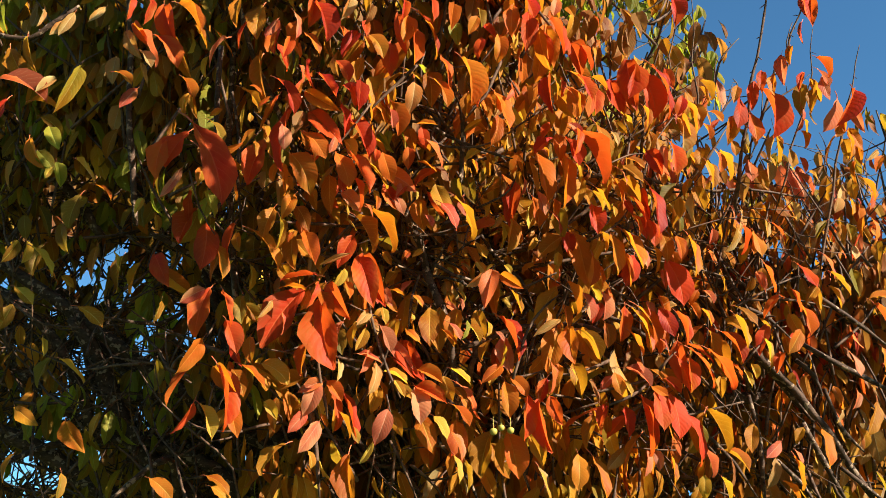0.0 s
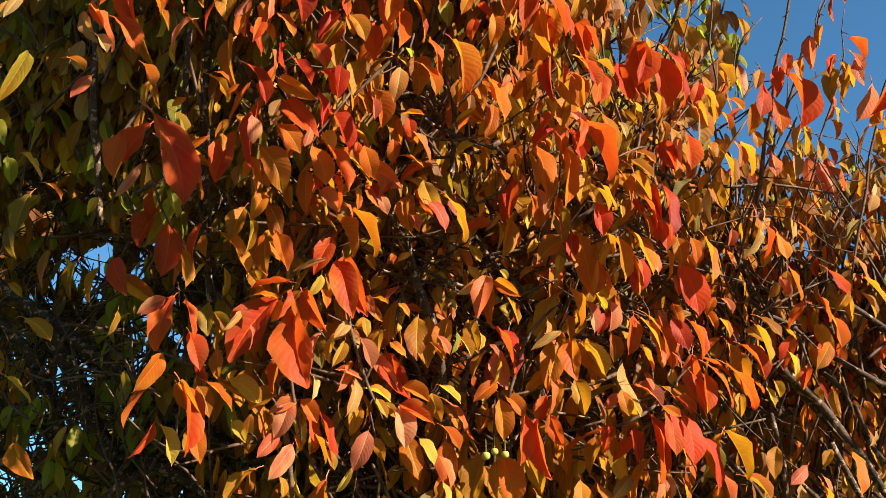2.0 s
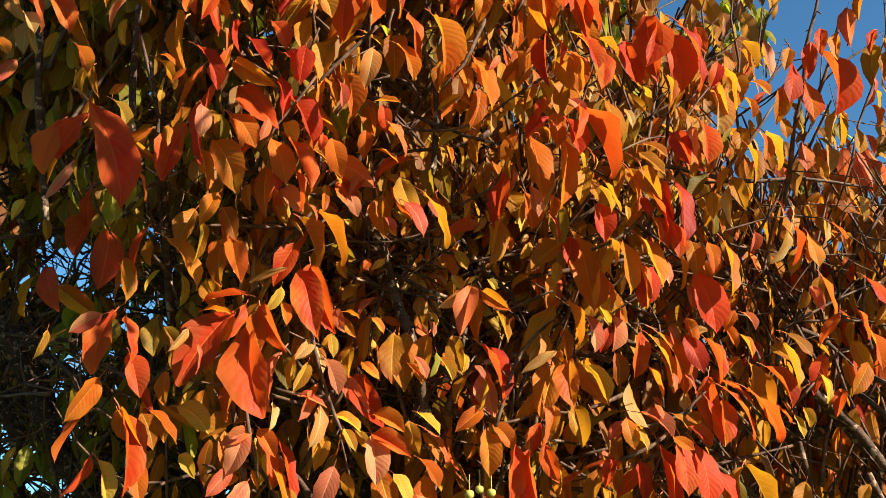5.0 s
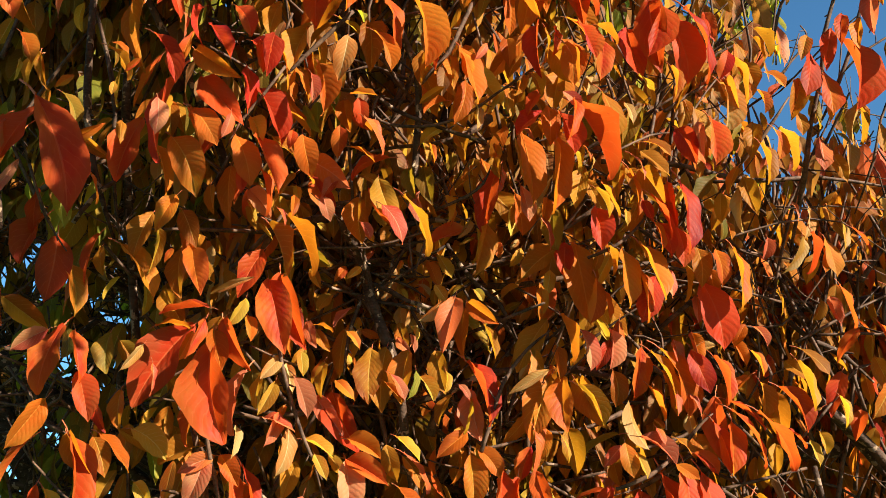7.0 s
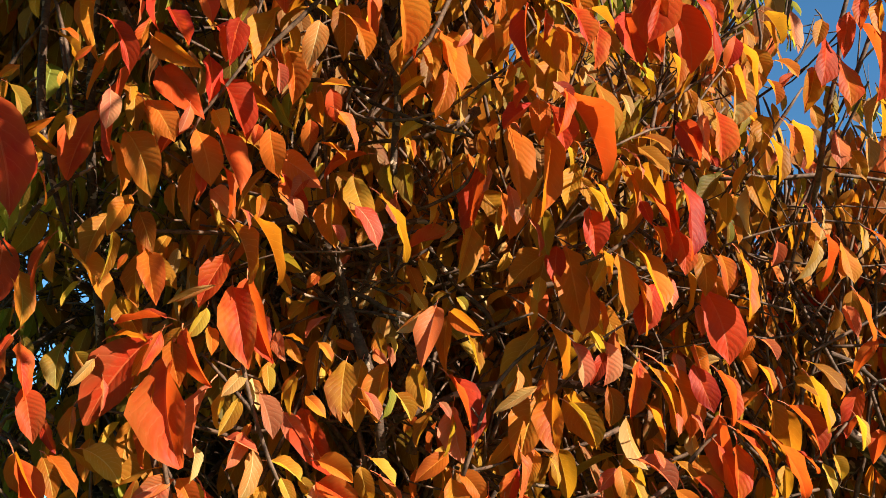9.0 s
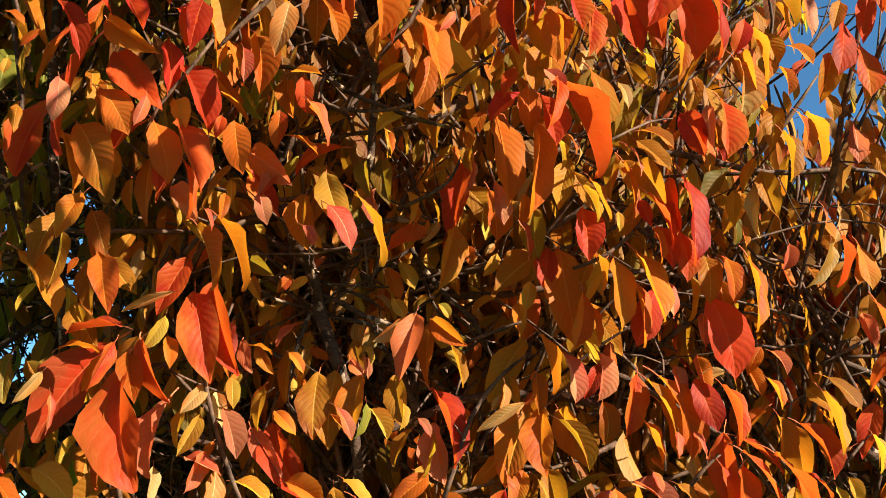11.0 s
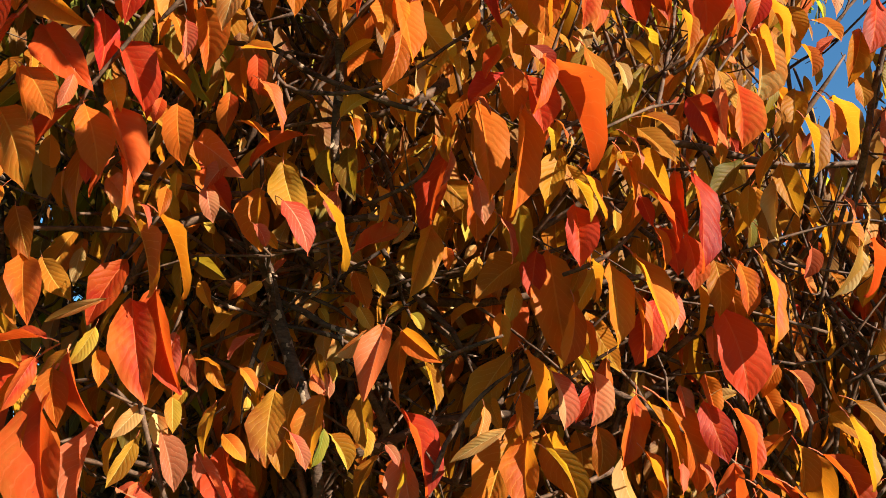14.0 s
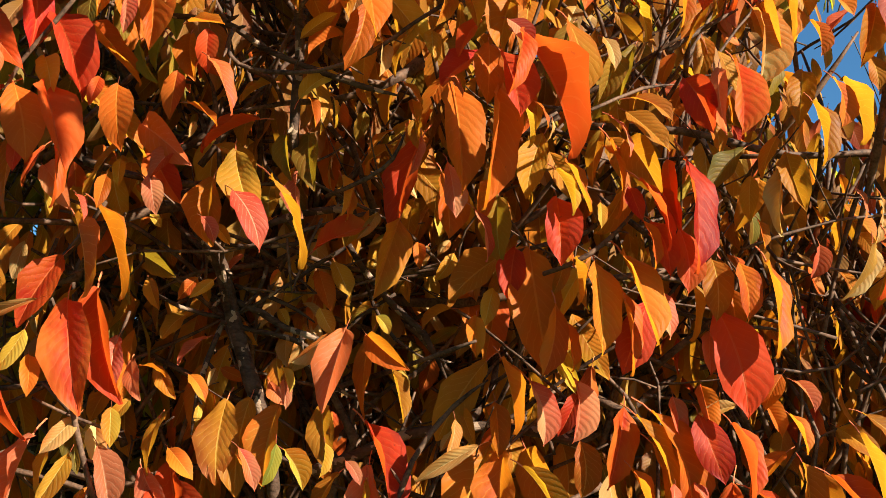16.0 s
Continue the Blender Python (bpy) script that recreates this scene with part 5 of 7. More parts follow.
leaf("amber", (-0.271, 1.559, 2.380), (-0.253, 1.552, 2.317), 0.028, 9)
leaf("amber", (-0.402, 1.584, 2.311), (-0.408, 1.581, 2.236), 0.029, 16)
leaf("red", (0.392, 1.600, 2.521), (0.407, 1.598, 2.459), 0.030, 24)
leaf("amber", (-0.114, 1.537, 2.653), (-0.132, 1.524, 2.566), 0.026, 30)
leaf("olive", (-0.572, 1.552, 2.276), (-0.576, 1.550, 2.206), 0.029, 20)
leaf("orange", (0.108, 1.675, 2.112), (0.071, 1.668, 2.073), 0.025, -16)
leaf("olive", (-0.073, 1.519, 2.653), (-0.034, 1.517, 2.576), 0.028, -44)
leaf("amber", (0.112, 1.684, 2.085), (0.123, 1.680, 2.014), 0.030, -25)
leaf("red", (0.429, 1.565, 2.520), (0.435, 1.558, 2.440), 0.027, -46)
leaf("orange", (-0.257, 1.493, 2.585), (-0.188, 1.485, 2.536), 0.028, 43)
leaf("red", (-0.369, 1.468, 2.728), (-0.380, 1.456, 2.653), 0.032, 32)
leaf("amber", (0.488, 1.635, 2.464), (0.510, 1.623, 2.402), 0.027, 18)
leaf("red", (-0.231, 1.469, 2.608), (-0.182, 1.458, 2.545), 0.028, -30)
leaf("amber", (0.365, 1.687, 2.203), (0.379, 1.683, 2.135), 0.028, -43)
leaf("olive", (-0.650, 1.512, 2.378), (-0.652, 1.510, 2.308), 0.030, 23)
leaf("pink", (-0.317, 1.473, 2.732), (-0.324, 1.472, 2.651), 0.032, 25)
leaf("red", (0.625, 1.741, 2.215), (0.584, 1.732, 2.149), 0.027, 33)
leaf("red", (0.588, 1.603, 2.645), (0.578, 1.603, 2.558), 0.027, -54)
leaf("amber", (0.245, 1.732, 1.963), (0.238, 1.718, 1.894), 0.030, -27)
leaf("orange", (-0.206, 1.633, 2.072), (-0.174, 1.627, 2.032), 0.023, -21)
leaf("amber", (-0.164, 1.600, 2.379), (-0.124, 1.585, 2.292), 0.023, -60)
leaf("amber", (0.491, 1.761, 2.047), (0.479, 1.759, 1.965), 0.030, 56)
leaf("amber", (-0.617, 1.541, 2.291), (-0.614, 1.538, 2.223), 0.029, 19)
leaf("red", (-0.104, 1.517, 2.713), (-0.109, 1.511, 2.627), 0.032, 21)
leaf("pink", (-0.218, 1.647, 2.002), (-0.249, 1.642, 1.940), 0.030, -41)
leaf("red", (-0.243, 1.437, 2.746), (-0.221, 1.433, 2.655), 0.032, -44)
leaf("red", (0.429, 1.681, 2.133), (0.446, 1.677, 2.062), 0.023, -47)
leaf("orange", (0.573, 1.613, 2.604), (0.550, 1.604, 2.534), 0.028, -3)
leaf("tan", (0.174, 1.752, 1.944), (0.199, 1.748, 1.879), 0.032, -41)
leaf("red", (0.226, 1.535, 2.512), (0.250, 1.522, 2.439), 0.027, -43)
leaf("green", (-0.430, 1.540, 2.401), (-0.397, 1.527, 2.339), 0.027, -19)
leaf("amber", (0.548, 1.746, 2.230), (0.585, 1.737, 2.199), 0.023, 21)
leaf("red", (-0.091, 1.503, 2.772), (-0.071, 1.495, 2.668), 0.025, 19)
leaf("amber", (0.282, 1.521, 2.535), (0.294, 1.510, 2.454), 0.025, -52)
leaf("tan", (0.450, 1.573, 2.577), (0.448, 1.572, 2.500), 0.028, -45)
leaf("amber", (0.835, 1.791, 2.077), (0.803, 1.784, 2.002), 0.032, -35)
leaf("pink", (-0.776, 1.396, 2.547), (-0.691, 1.394, 2.495), 0.024, -40)
leaf("red", (0.288, 1.516, 2.609), (0.289, 1.514, 2.538), 0.027, -33)
leaf("red", (0.456, 1.709, 2.167), (0.504, 1.704, 2.126), 0.027, -53)
leaf("pink", (-0.403, 1.448, 2.672), (-0.437, 1.447, 2.601), 0.031, 35)
leaf("red", (0.291, 1.748, 2.052), (0.224, 1.745, 2.005), 0.030, 46)
leaf("orange", (0.362, 1.743, 2.000), (0.333, 1.728, 1.923), 0.029, 45)
leaf("amber", (0.158, 1.734, 1.997), (0.176, 1.726, 1.937), 0.028, 5)
leaf("orange", (0.170, 1.639, 2.442), (0.184, 1.638, 2.372), 0.029, -45)
leaf("pink", (-0.211, 1.627, 2.069), (-0.253, 1.621, 2.038), 0.023, -14)
leaf("orange", (0.226, 1.672, 2.231), (0.230, 1.670, 2.179), 0.024, -10)
leaf("green", (-0.696, 1.443, 2.478), (-0.664, 1.438, 2.427), 0.027, -5)
leaf("olive", (-0.370, 1.623, 2.229), (-0.364, 1.615, 2.171), 0.026, 25)
leaf("amber", (-0.736, 1.625, 1.939), (-0.748, 1.617, 1.888), 0.024, 24)
leaf("amber", (0.265, 1.597, 2.462), (0.261, 1.593, 2.395), 0.025, 17)
leaf("orange", (-0.048, 1.656, 2.098), (-0.004, 1.649, 2.069), 0.024, -17)
leaf("red", (0.336, 1.717, 2.047), (0.335, 1.712, 1.986), 0.028, -6)
leaf("amber", (-0.115, 1.673, 2.070), (-0.123, 1.670, 2.016), 0.025, -11)
leaf("red", (0.199, 1.737, 2.073), (0.224, 1.735, 2.018), 0.028, 30)
leaf("amber", (-0.156, 1.524, 2.682), (-0.161, 1.522, 2.625), 0.026, 25)
leaf("red", (0.360, 1.602, 2.382), (0.365, 1.593, 2.325), 0.025, -3)
leaf("amber", (0.535, 1.612, 2.528), (0.546, 1.605, 2.458), 0.028, -43)
leaf("orange", (0.231, 1.644, 2.266), (0.249, 1.641, 2.197), 0.024, -50)
leaf("orange", (0.474, 1.588, 2.625), (0.485, 1.584, 2.549), 0.027, -46)
leaf("amber", (0.285, 1.583, 2.432), (0.314, 1.576, 2.375), 0.026, -32)
leaf("olive", (-0.681, 1.524, 2.327), (-0.645, 1.516, 2.269), 0.030, 22)
leaf("red", (-0.164, 1.479, 2.710), (-0.183, 1.468, 2.636), 0.030, -11)
leaf("amber", (0.336, 1.568, 2.471), (0.375, 1.565, 2.434), 0.025, -6)
leaf("orange", (0.441, 1.637, 2.357), (0.440, 1.632, 2.300), 0.025, -14)
leaf("olive", (0.044, 1.617, 2.471), (0.052, 1.604, 2.404), 0.027, 27)
leaf("red", (-0.005, 1.616, 2.485), (-0.056, 1.610, 2.447), 0.030, 41)
leaf("amber", (0.315, 1.689, 2.104), (0.330, 1.683, 2.056), 0.023, -19)
leaf("green", (-0.814, 1.409, 2.724), (-0.772, 1.403, 2.653), 0.028, 21)
leaf("pink", (0.195, 1.661, 2.114), (0.191, 1.659, 2.056), 0.025, -47)
leaf("red", (0.246, 1.515, 2.520), (0.235, 1.502, 2.452), 0.024, -31)
leaf("pink", (0.419, 1.582, 2.522), (0.423, 1.578, 2.454), 0.026, 42)
leaf("red", (-0.166, 1.541, 2.432), (-0.152, 1.535, 2.361), 0.024, -52)
leaf("orange", (-0.356, 1.602, 2.092), (-0.302, 1.596, 2.043), 0.021, -46)
leaf("orange", (0.134, 1.501, 2.789), (0.122, 1.500, 2.711), 0.029, 23)
leaf("amber", (0.107, 1.745, 1.995), (0.119, 1.736, 1.929), 0.028, 35)
leaf("yellow", (-0.653, 1.551, 2.086), (-0.592, 1.550, 2.043), 0.024, -49)
leaf("red", (0.375, 1.597, 2.439), (0.384, 1.591, 2.370), 0.024, 44)
leaf("orange", (0.657, 1.782, 1.970), (0.665, 1.773, 1.899), 0.027, -45)
leaf("amber", (0.506, 1.628, 2.545), (0.491, 1.623, 2.483), 0.026, 20)
leaf("amber", (0.020, 1.587, 2.415), (0.049, 1.587, 2.326), 0.018, -45)
leaf("red", (0.628, 1.615, 2.690), (0.625, 1.612, 2.616), 0.024, 21)
leaf("amber", (-0.764, 1.434, 2.664), (-0.718, 1.431, 2.580), 0.021, 23)
leaf("amber", (-0.148, 1.531, 2.605), (-0.131, 1.527, 2.540), 0.026, -32)
leaf("red", (-0.221, 1.556, 2.229), (-0.231, 1.549, 2.168), 0.022, -49)
leaf("red", (-0.528, 1.426, 2.662), (-0.488, 1.419, 2.585), 0.027, -40)
leaf("red", (0.437, 1.684, 2.221), (0.448, 1.670, 2.151), 0.021, -48)
leaf("amber", (0.502, 1.594, 2.495), (0.506, 1.593, 2.432), 0.026, -43)
leaf("pink", (-0.191, 1.579, 2.419), (-0.161, 1.569, 2.364), 0.024, 7)
leaf("orange", (0.019, 1.471, 2.770), (0.027, 1.456, 2.686), 0.028, -20)
leaf("red", (0.662, 1.754, 2.283), (0.633, 1.748, 2.223), 0.024, 24)
leaf("olive", (0.728, 1.627, 2.694), (0.717, 1.618, 2.611), 0.030, 29)
leaf("yellow", (-0.643, 1.456, 2.420), (-0.587, 1.446, 2.364), 0.026, -47)
leaf("red", (-0.250, 1.479, 2.642), (-0.247, 1.469, 2.560), 0.022, 51)
leaf("pink", (-0.126, 1.650, 2.277), (-0.122, 1.642, 2.220), 0.024, 18)
leaf("orange", (0.442, 1.679, 2.345), (0.448, 1.672, 2.297), 0.022, 9)
leaf("pink", (-0.032, 1.536, 2.506), (-0.004, 1.534, 2.448), 0.024, -32)
leaf("yellow", (0.487, 1.784, 1.935), (0.487, 1.776, 1.885), 0.023, 2)
leaf("amber", (-0.141, 1.464, 2.692), (-0.119, 1.460, 2.633), 0.028, -20)
leaf("red", (0.080, 1.531, 2.623), (0.052, 1.526, 2.570), 0.024, 22)
leaf("tan", (-0.588, 1.442, 2.682), (-0.560, 1.442, 2.607), 0.028, 43)
leaf("orange", (-0.488, 1.412, 2.723), (-0.437, 1.396, 2.642), 0.026, -53)
leaf("amber", (0.303, 1.688, 2.201), (0.297, 1.685, 2.149), 0.024, -24)
leaf("red", (-0.250, 1.448, 2.773), (-0.259, 1.443, 2.694), 0.030, -37)
leaf("amber", (-0.506, 1.654, 1.904), (-0.462, 1.652, 1.866), 0.026, -31)
leaf("olive", (0.313, 1.734, 2.123), (0.260, 1.733, 2.086), 0.024, 48)
leaf("red", (0.384, 1.607, 2.379), (0.389, 1.600, 2.316), 0.024, -39)
leaf("red", (0.593, 1.699, 2.408), (0.577, 1.689, 2.340), 0.026, -46)
leaf("orange", (0.298, 1.601, 2.401), (0.298, 1.595, 2.336), 0.024, 47)
leaf("orange", (0.489, 1.708, 2.200), (0.457, 1.700, 2.151), 0.025, 32)
leaf("orange", (0.323, 1.590, 2.455), (0.326, 1.589, 2.380), 0.020, -59)
leaf("orange", (0.613, 1.707, 2.402), (0.628, 1.706, 2.338), 0.025, -42)
leaf("red", (-0.437, 1.627, 2.032), (-0.466, 1.624, 1.970), 0.022, -58)
leaf("yellow", (-0.159, 1.632, 2.182), (-0.171, 1.630, 2.127), 0.024, 48)
leaf("amber", (0.554, 1.694, 2.236), (0.590, 1.689, 2.196), 0.024, -48)
leaf("amber", (-0.470, 1.494, 2.580), (-0.477, 1.485, 2.520), 0.026, 21)
leaf("red", (0.451, 1.511, 2.811), (0.440, 1.500, 2.739), 0.030, -15)
leaf("pink", (-0.132, 1.628, 2.126), (-0.146, 1.622, 2.078), 0.023, -36)
leaf("olive", (-0.706, 1.528, 2.287), (-0.712, 1.518, 2.225), 0.025, 28)
leaf("pink", (-0.117, 1.622, 2.173), (-0.090, 1.618, 2.116), 0.022, -46)
leaf("amber", (0.375, 1.597, 2.659), (0.366, 1.594, 2.600), 0.027, 24)
leaf("red", (-0.200, 1.663, 2.057), (-0.182, 1.653, 1.992), 0.026, -48)
leaf("orange", (-0.408, 1.650, 1.908), (-0.368, 1.638, 1.864), 0.025, -30)
leaf("tan", (0.627, 1.799, 1.970), (0.589, 1.787, 1.915), 0.026, -27)
leaf("amber", (0.675, 1.702, 2.191), (0.645, 1.698, 2.138), 0.028, -23)
leaf("amber", (0.187, 1.703, 2.140), (0.149, 1.698, 2.104), 0.023, -27)
leaf("olive", (-0.688, 1.591, 2.099), (-0.688, 1.580, 2.042), 0.024, 23)
leaf("pink", (-0.240, 1.638, 2.018), (-0.268, 1.632, 1.974), 0.024, -30)
leaf("orange", (0.461, 1.590, 2.593), (0.468, 1.580, 2.526), 0.024, 34)
leaf("yellow", (-0.706, 1.486, 2.266), (-0.653, 1.482, 2.206), 0.021, -53)
leaf("orange", (0.347, 1.675, 2.177), (0.368, 1.672, 2.130), 0.023, -35)
leaf("amber", (0.588, 1.779, 2.030), (0.584, 1.773, 1.971), 0.027, 27)
leaf("orange", (-0.067, 1.572, 2.551), (-0.054, 1.566, 2.498), 0.024, 20)
leaf("yellow", (-0.627, 1.524, 2.171), (-0.577, 1.521, 2.131), 0.025, -48)
leaf("amber", (-0.387, 1.455, 2.773), (-0.378, 1.441, 2.693), 0.026, 25)
leaf("olive", (0.020, 1.616, 2.468), (0.030, 1.612, 2.417), 0.023, 24)
leaf("red", (0.347, 1.576, 2.411), (0.368, 1.574, 2.346), 0.019, -52)
leaf("amber", (0.079, 1.568, 2.621), (0.086, 1.556, 2.558), 0.023, 12)
leaf("red", (0.050, 1.654, 2.366), (0.104, 1.652, 2.394), 0.023, -40)
leaf("orange", (0.104, 1.499, 2.719), (0.088, 1.497, 2.651), 0.025, -19)
leaf("amber", (0.531, 1.763, 2.118), (0.527, 1.759, 2.074), 0.020, 22)
leaf("olive", (0.330, 1.572, 2.531), (0.311, 1.567, 2.477), 0.022, -19)
leaf("orange", (0.413, 1.692, 2.256), (0.425, 1.683, 2.210), 0.022, 6)
leaf("orange", (0.158, 1.547, 2.635), (0.158, 1.544, 2.585), 0.022, 10)
leaf("tan", (0.486, 1.638, 2.454), (0.490, 1.630, 2.381), 0.020, 57)
leaf("amber", (0.403, 1.663, 2.348), (0.400, 1.660, 2.289), 0.024, -46)
leaf("orange", (0.213, 1.695, 2.122), (0.200, 1.692, 2.080), 0.021, 4)
leaf("orange", (-0.067, 1.555, 2.503), (-0.067, 1.553, 2.452), 0.022, -9)
leaf("orange", (-0.070, 1.480, 2.750), (-0.070, 1.477, 2.674), 0.027, -36)
leaf("pink", (-0.154, 1.626, 2.119), (-0.108, 1.622, 2.103), 0.021, -17)
leaf("orange", (-0.581, 1.450, 2.706), (-0.546, 1.444, 2.628), 0.021, 29)
leaf("pink", (0.389, 1.745, 1.974), (0.386, 1.741, 1.931), 0.020, 4)
leaf("tan", (0.673, 1.650, 2.594), (0.639, 1.648, 2.519), 0.020, 61)
leaf("amber", (0.136, 1.707, 2.439), (0.128, 1.704, 2.382), 0.026, 23)
leaf("red", (0.250, 1.494, 2.623), (0.277, 1.491, 2.561), 0.020, -44)
leaf("green", (-0.723, 1.474, 2.447), (-0.688, 1.472, 2.401), 0.025, 23)
leaf("red", (0.811, 1.595, 2.660), (0.750, 1.581, 2.573), 0.021, -34)
leaf("yellow", (-0.018, 1.677, 2.019), (0.003, 1.671, 1.972), 0.024, -23)
leaf("red", (-0.172, 1.500, 2.604), (-0.174, 1.496, 2.549), 0.021, -14)
leaf("amber", (0.317, 1.605, 2.471), (0.319, 1.603, 2.412), 0.020, 24)
leaf("amber", (0.045, 1.545, 2.615), (0.037, 1.540, 2.554), 0.022, 29)
leaf("tan", (0.653, 1.668, 2.532), (0.649, 1.656, 2.472), 0.022, -12)
leaf("pink", (0.333, 1.684, 2.111), (0.378, 1.681, 2.071), 0.018, -42)
leaf("yellow", (0.013, 1.670, 2.105), (0.054, 1.658, 2.071), 0.023, -44)
leaf("pink", (0.614, 1.677, 2.545), (0.615, 1.664, 2.479), 0.025, -37)
leaf("pink", (0.387, 1.688, 2.244), (0.393, 1.685, 2.203), 0.019, 2)
leaf("amber", (-0.249, 1.595, 2.433), (-0.245, 1.593, 2.384), 0.023, 23)
leaf("red", (-0.576, 1.411, 2.743), (-0.559, 1.401, 2.658), 0.024, -49)
leaf("pink", (-0.417, 1.545, 2.211), (-0.455, 1.542, 2.175), 0.023, -31)
leaf("orange", (0.106, 1.659, 2.287), (0.149, 1.649, 2.253), 0.023, 36)
leaf("orange", (-0.111, 1.546, 2.618), (-0.104, 1.543, 2.557), 0.023, 30)
leaf("orange", (-0.258, 1.496, 2.499), (-0.226, 1.492, 2.432), 0.018, -46)
leaf("pink", (0.022, 1.698, 2.088), (0.055, 1.694, 2.033), 0.024, -54)
leaf("amber", (0.294, 1.554, 2.634), (0.323, 1.542, 2.588), 0.023, 32)
leaf("orange", (0.411, 1.733, 1.972), (0.417, 1.730, 1.904), 0.021, -51)
leaf("amber", (0.420, 1.601, 2.605), (0.397, 1.593, 2.542), 0.020, 26)
leaf("olive", (0.808, 1.734, 2.330), (0.812, 1.733, 2.269), 0.024, 21)
leaf("yellow", (-0.108, 1.664, 2.098), (-0.064, 1.660, 2.071), 0.023, -40)
leaf("red", (0.210, 1.582, 2.537), (0.172, 1.576, 2.500), 0.023, 32)
leaf("amber", (-0.729, 1.585, 2.011), (-0.682, 1.576, 1.970), 0.022, 36)
leaf("red", (0.649, 1.752, 2.164), (0.631, 1.750, 2.121), 0.022, 20)
leaf("orange", (-0.260, 1.458, 2.727), (-0.270, 1.456, 2.652), 0.024, 47)
leaf("olive", (0.806, 1.709, 2.417), (0.805, 1.706, 2.353), 0.023, 17)
leaf("red", (0.402, 1.683, 2.091), (0.430, 1.680, 2.059), 0.020, -28)
leaf("amber", (0.503, 1.709, 2.192), (0.499, 1.707, 2.142), 0.023, -38)
leaf("red", (0.744, 1.551, 2.851), (0.741, 1.548, 2.776), 0.027, 32)
leaf("pink", (-0.292, 1.476, 2.503), (-0.285, 1.466, 2.443), 0.021, -43)
leaf("red", (-0.200, 1.466, 2.635), (-0.182, 1.454, 2.577), 0.022, -24)
leaf("red", (0.261, 1.504, 2.696), (0.285, 1.500, 2.628), 0.024, -47)
leaf("pink", (0.296, 1.664, 2.253), (0.292, 1.657, 2.195), 0.020, -52)
leaf("pink", (0.255, 1.651, 2.249), (0.263, 1.642, 2.187), 0.018, -47)
leaf("amber", (-0.079, 1.533, 2.653), (-0.110, 1.531, 2.612), 0.023, 31)
leaf("olive", (0.291, 1.587, 2.572), (0.277, 1.583, 2.525), 0.022, 29)
leaf("amber", (-0.460, 1.443, 2.694), (-0.417, 1.430, 2.630), 0.024, -34)
leaf("red", (0.688, 1.704, 2.329), (0.720, 1.692, 2.267), 0.022, -48)
leaf("amber", (0.603, 1.641, 2.605), (0.607, 1.630, 2.544), 0.024, -35)
leaf("pink", (0.788, 1.616, 2.654), (0.742, 1.610, 2.568), 0.021, -57)
leaf("olive", (0.347, 1.589, 2.549), (0.343, 1.585, 2.485), 0.019, 28)
leaf("amber", (0.670, 1.733, 2.235), (0.687, 1.725, 2.176), 0.025, 40)
leaf("amber", (0.129, 1.633, 2.591), (0.120, 1.631, 2.538), 0.025, 25)
leaf("orange", (0.278, 1.627, 2.313), (0.267, 1.621, 2.245), 0.017, -49)
leaf("pink", (0.363, 1.615, 2.323), (0.369, 1.612, 2.277), 0.020, -20)
leaf("orange", (-0.260, 1.444, 2.683), (-0.235, 1.441, 2.625), 0.023, -27)
leaf("red", (-0.041, 1.549, 2.543), (-0.025, 1.546, 2.492), 0.020, -17)
leaf("pink", (0.676, 1.581, 2.730), (0.684, 1.579, 2.658), 0.026, 38)
leaf("tan", (0.331, 1.744, 1.973), (0.298, 1.739, 1.931), 0.023, -27)
leaf("amber", (-0.280, 1.675, 1.968), (-0.318, 1.661, 1.910), 0.017, 63)
leaf("amber", (-0.127, 1.529, 2.579), (-0.113, 1.527, 2.528), 0.021, -22)
leaf("amber", (0.085, 1.686, 2.164), (0.065, 1.678, 2.120), 0.022, 42)
leaf("red", (0.226, 1.533, 2.641), (0.228, 1.521, 2.580), 0.022, -31)
leaf("amber", (0.128, 1.677, 2.261), (0.151, 1.671, 2.206), 0.019, -51)
leaf("pink", (0.614, 1.719, 2.318), (0.627, 1.715, 2.274), 0.021, 18)
leaf("yellow", (0.221, 1.673, 2.338), (0.217, 1.669, 2.298), 0.018, -11)
leaf("orange", (-0.051, 1.470, 2.751), (-0.029, 1.458, 2.640), 0.016, -47)
leaf("yellow", (-0.185, 1.537, 2.507), (-0.170, 1.527, 2.458), 0.021, -16)
leaf("orange", (0.687, 1.714, 2.245), (0.695, 1.703, 2.178), 0.022, -47)
leaf("pink", (0.313, 1.679, 2.268), (0.321, 1.676, 2.216), 0.021, 46)
leaf("amber", (0.520, 1.762, 1.977), (0.558, 1.749, 1.934), 0.021, -53)
leaf("olive", (-0.129, 1.675, 2.366), (-0.091, 1.674, 2.335), 0.023, 31)
leaf("red", (0.634, 1.588, 2.697), (0.629, 1.577, 2.637), 0.020, 18)
leaf("amber", (0.632, 1.691, 2.526), (0.637, 1.683, 2.471), 0.021, 28)
leaf("amber", (0.489, 1.589, 2.621), (0.505, 1.585, 2.573), 0.020, -20)
leaf("tan", (0.214, 1.637, 2.187), (0.162, 1.633, 2.154), 0.012, -9)
leaf("red", (0.435, 1.565, 2.686), (0.436, 1.563, 2.630), 0.020, 27)
leaf("orange", (-0.070, 1.666, 2.178), (-0.044, 1.662, 2.147), 0.018, 8)
leaf("yellow", (-0.729, 1.501, 2.198), (-0.678, 1.496, 2.160), 0.019, -45)
leaf("amber", (0.183, 1.573, 2.626), (0.165, 1.565, 2.581), 0.021, 34)
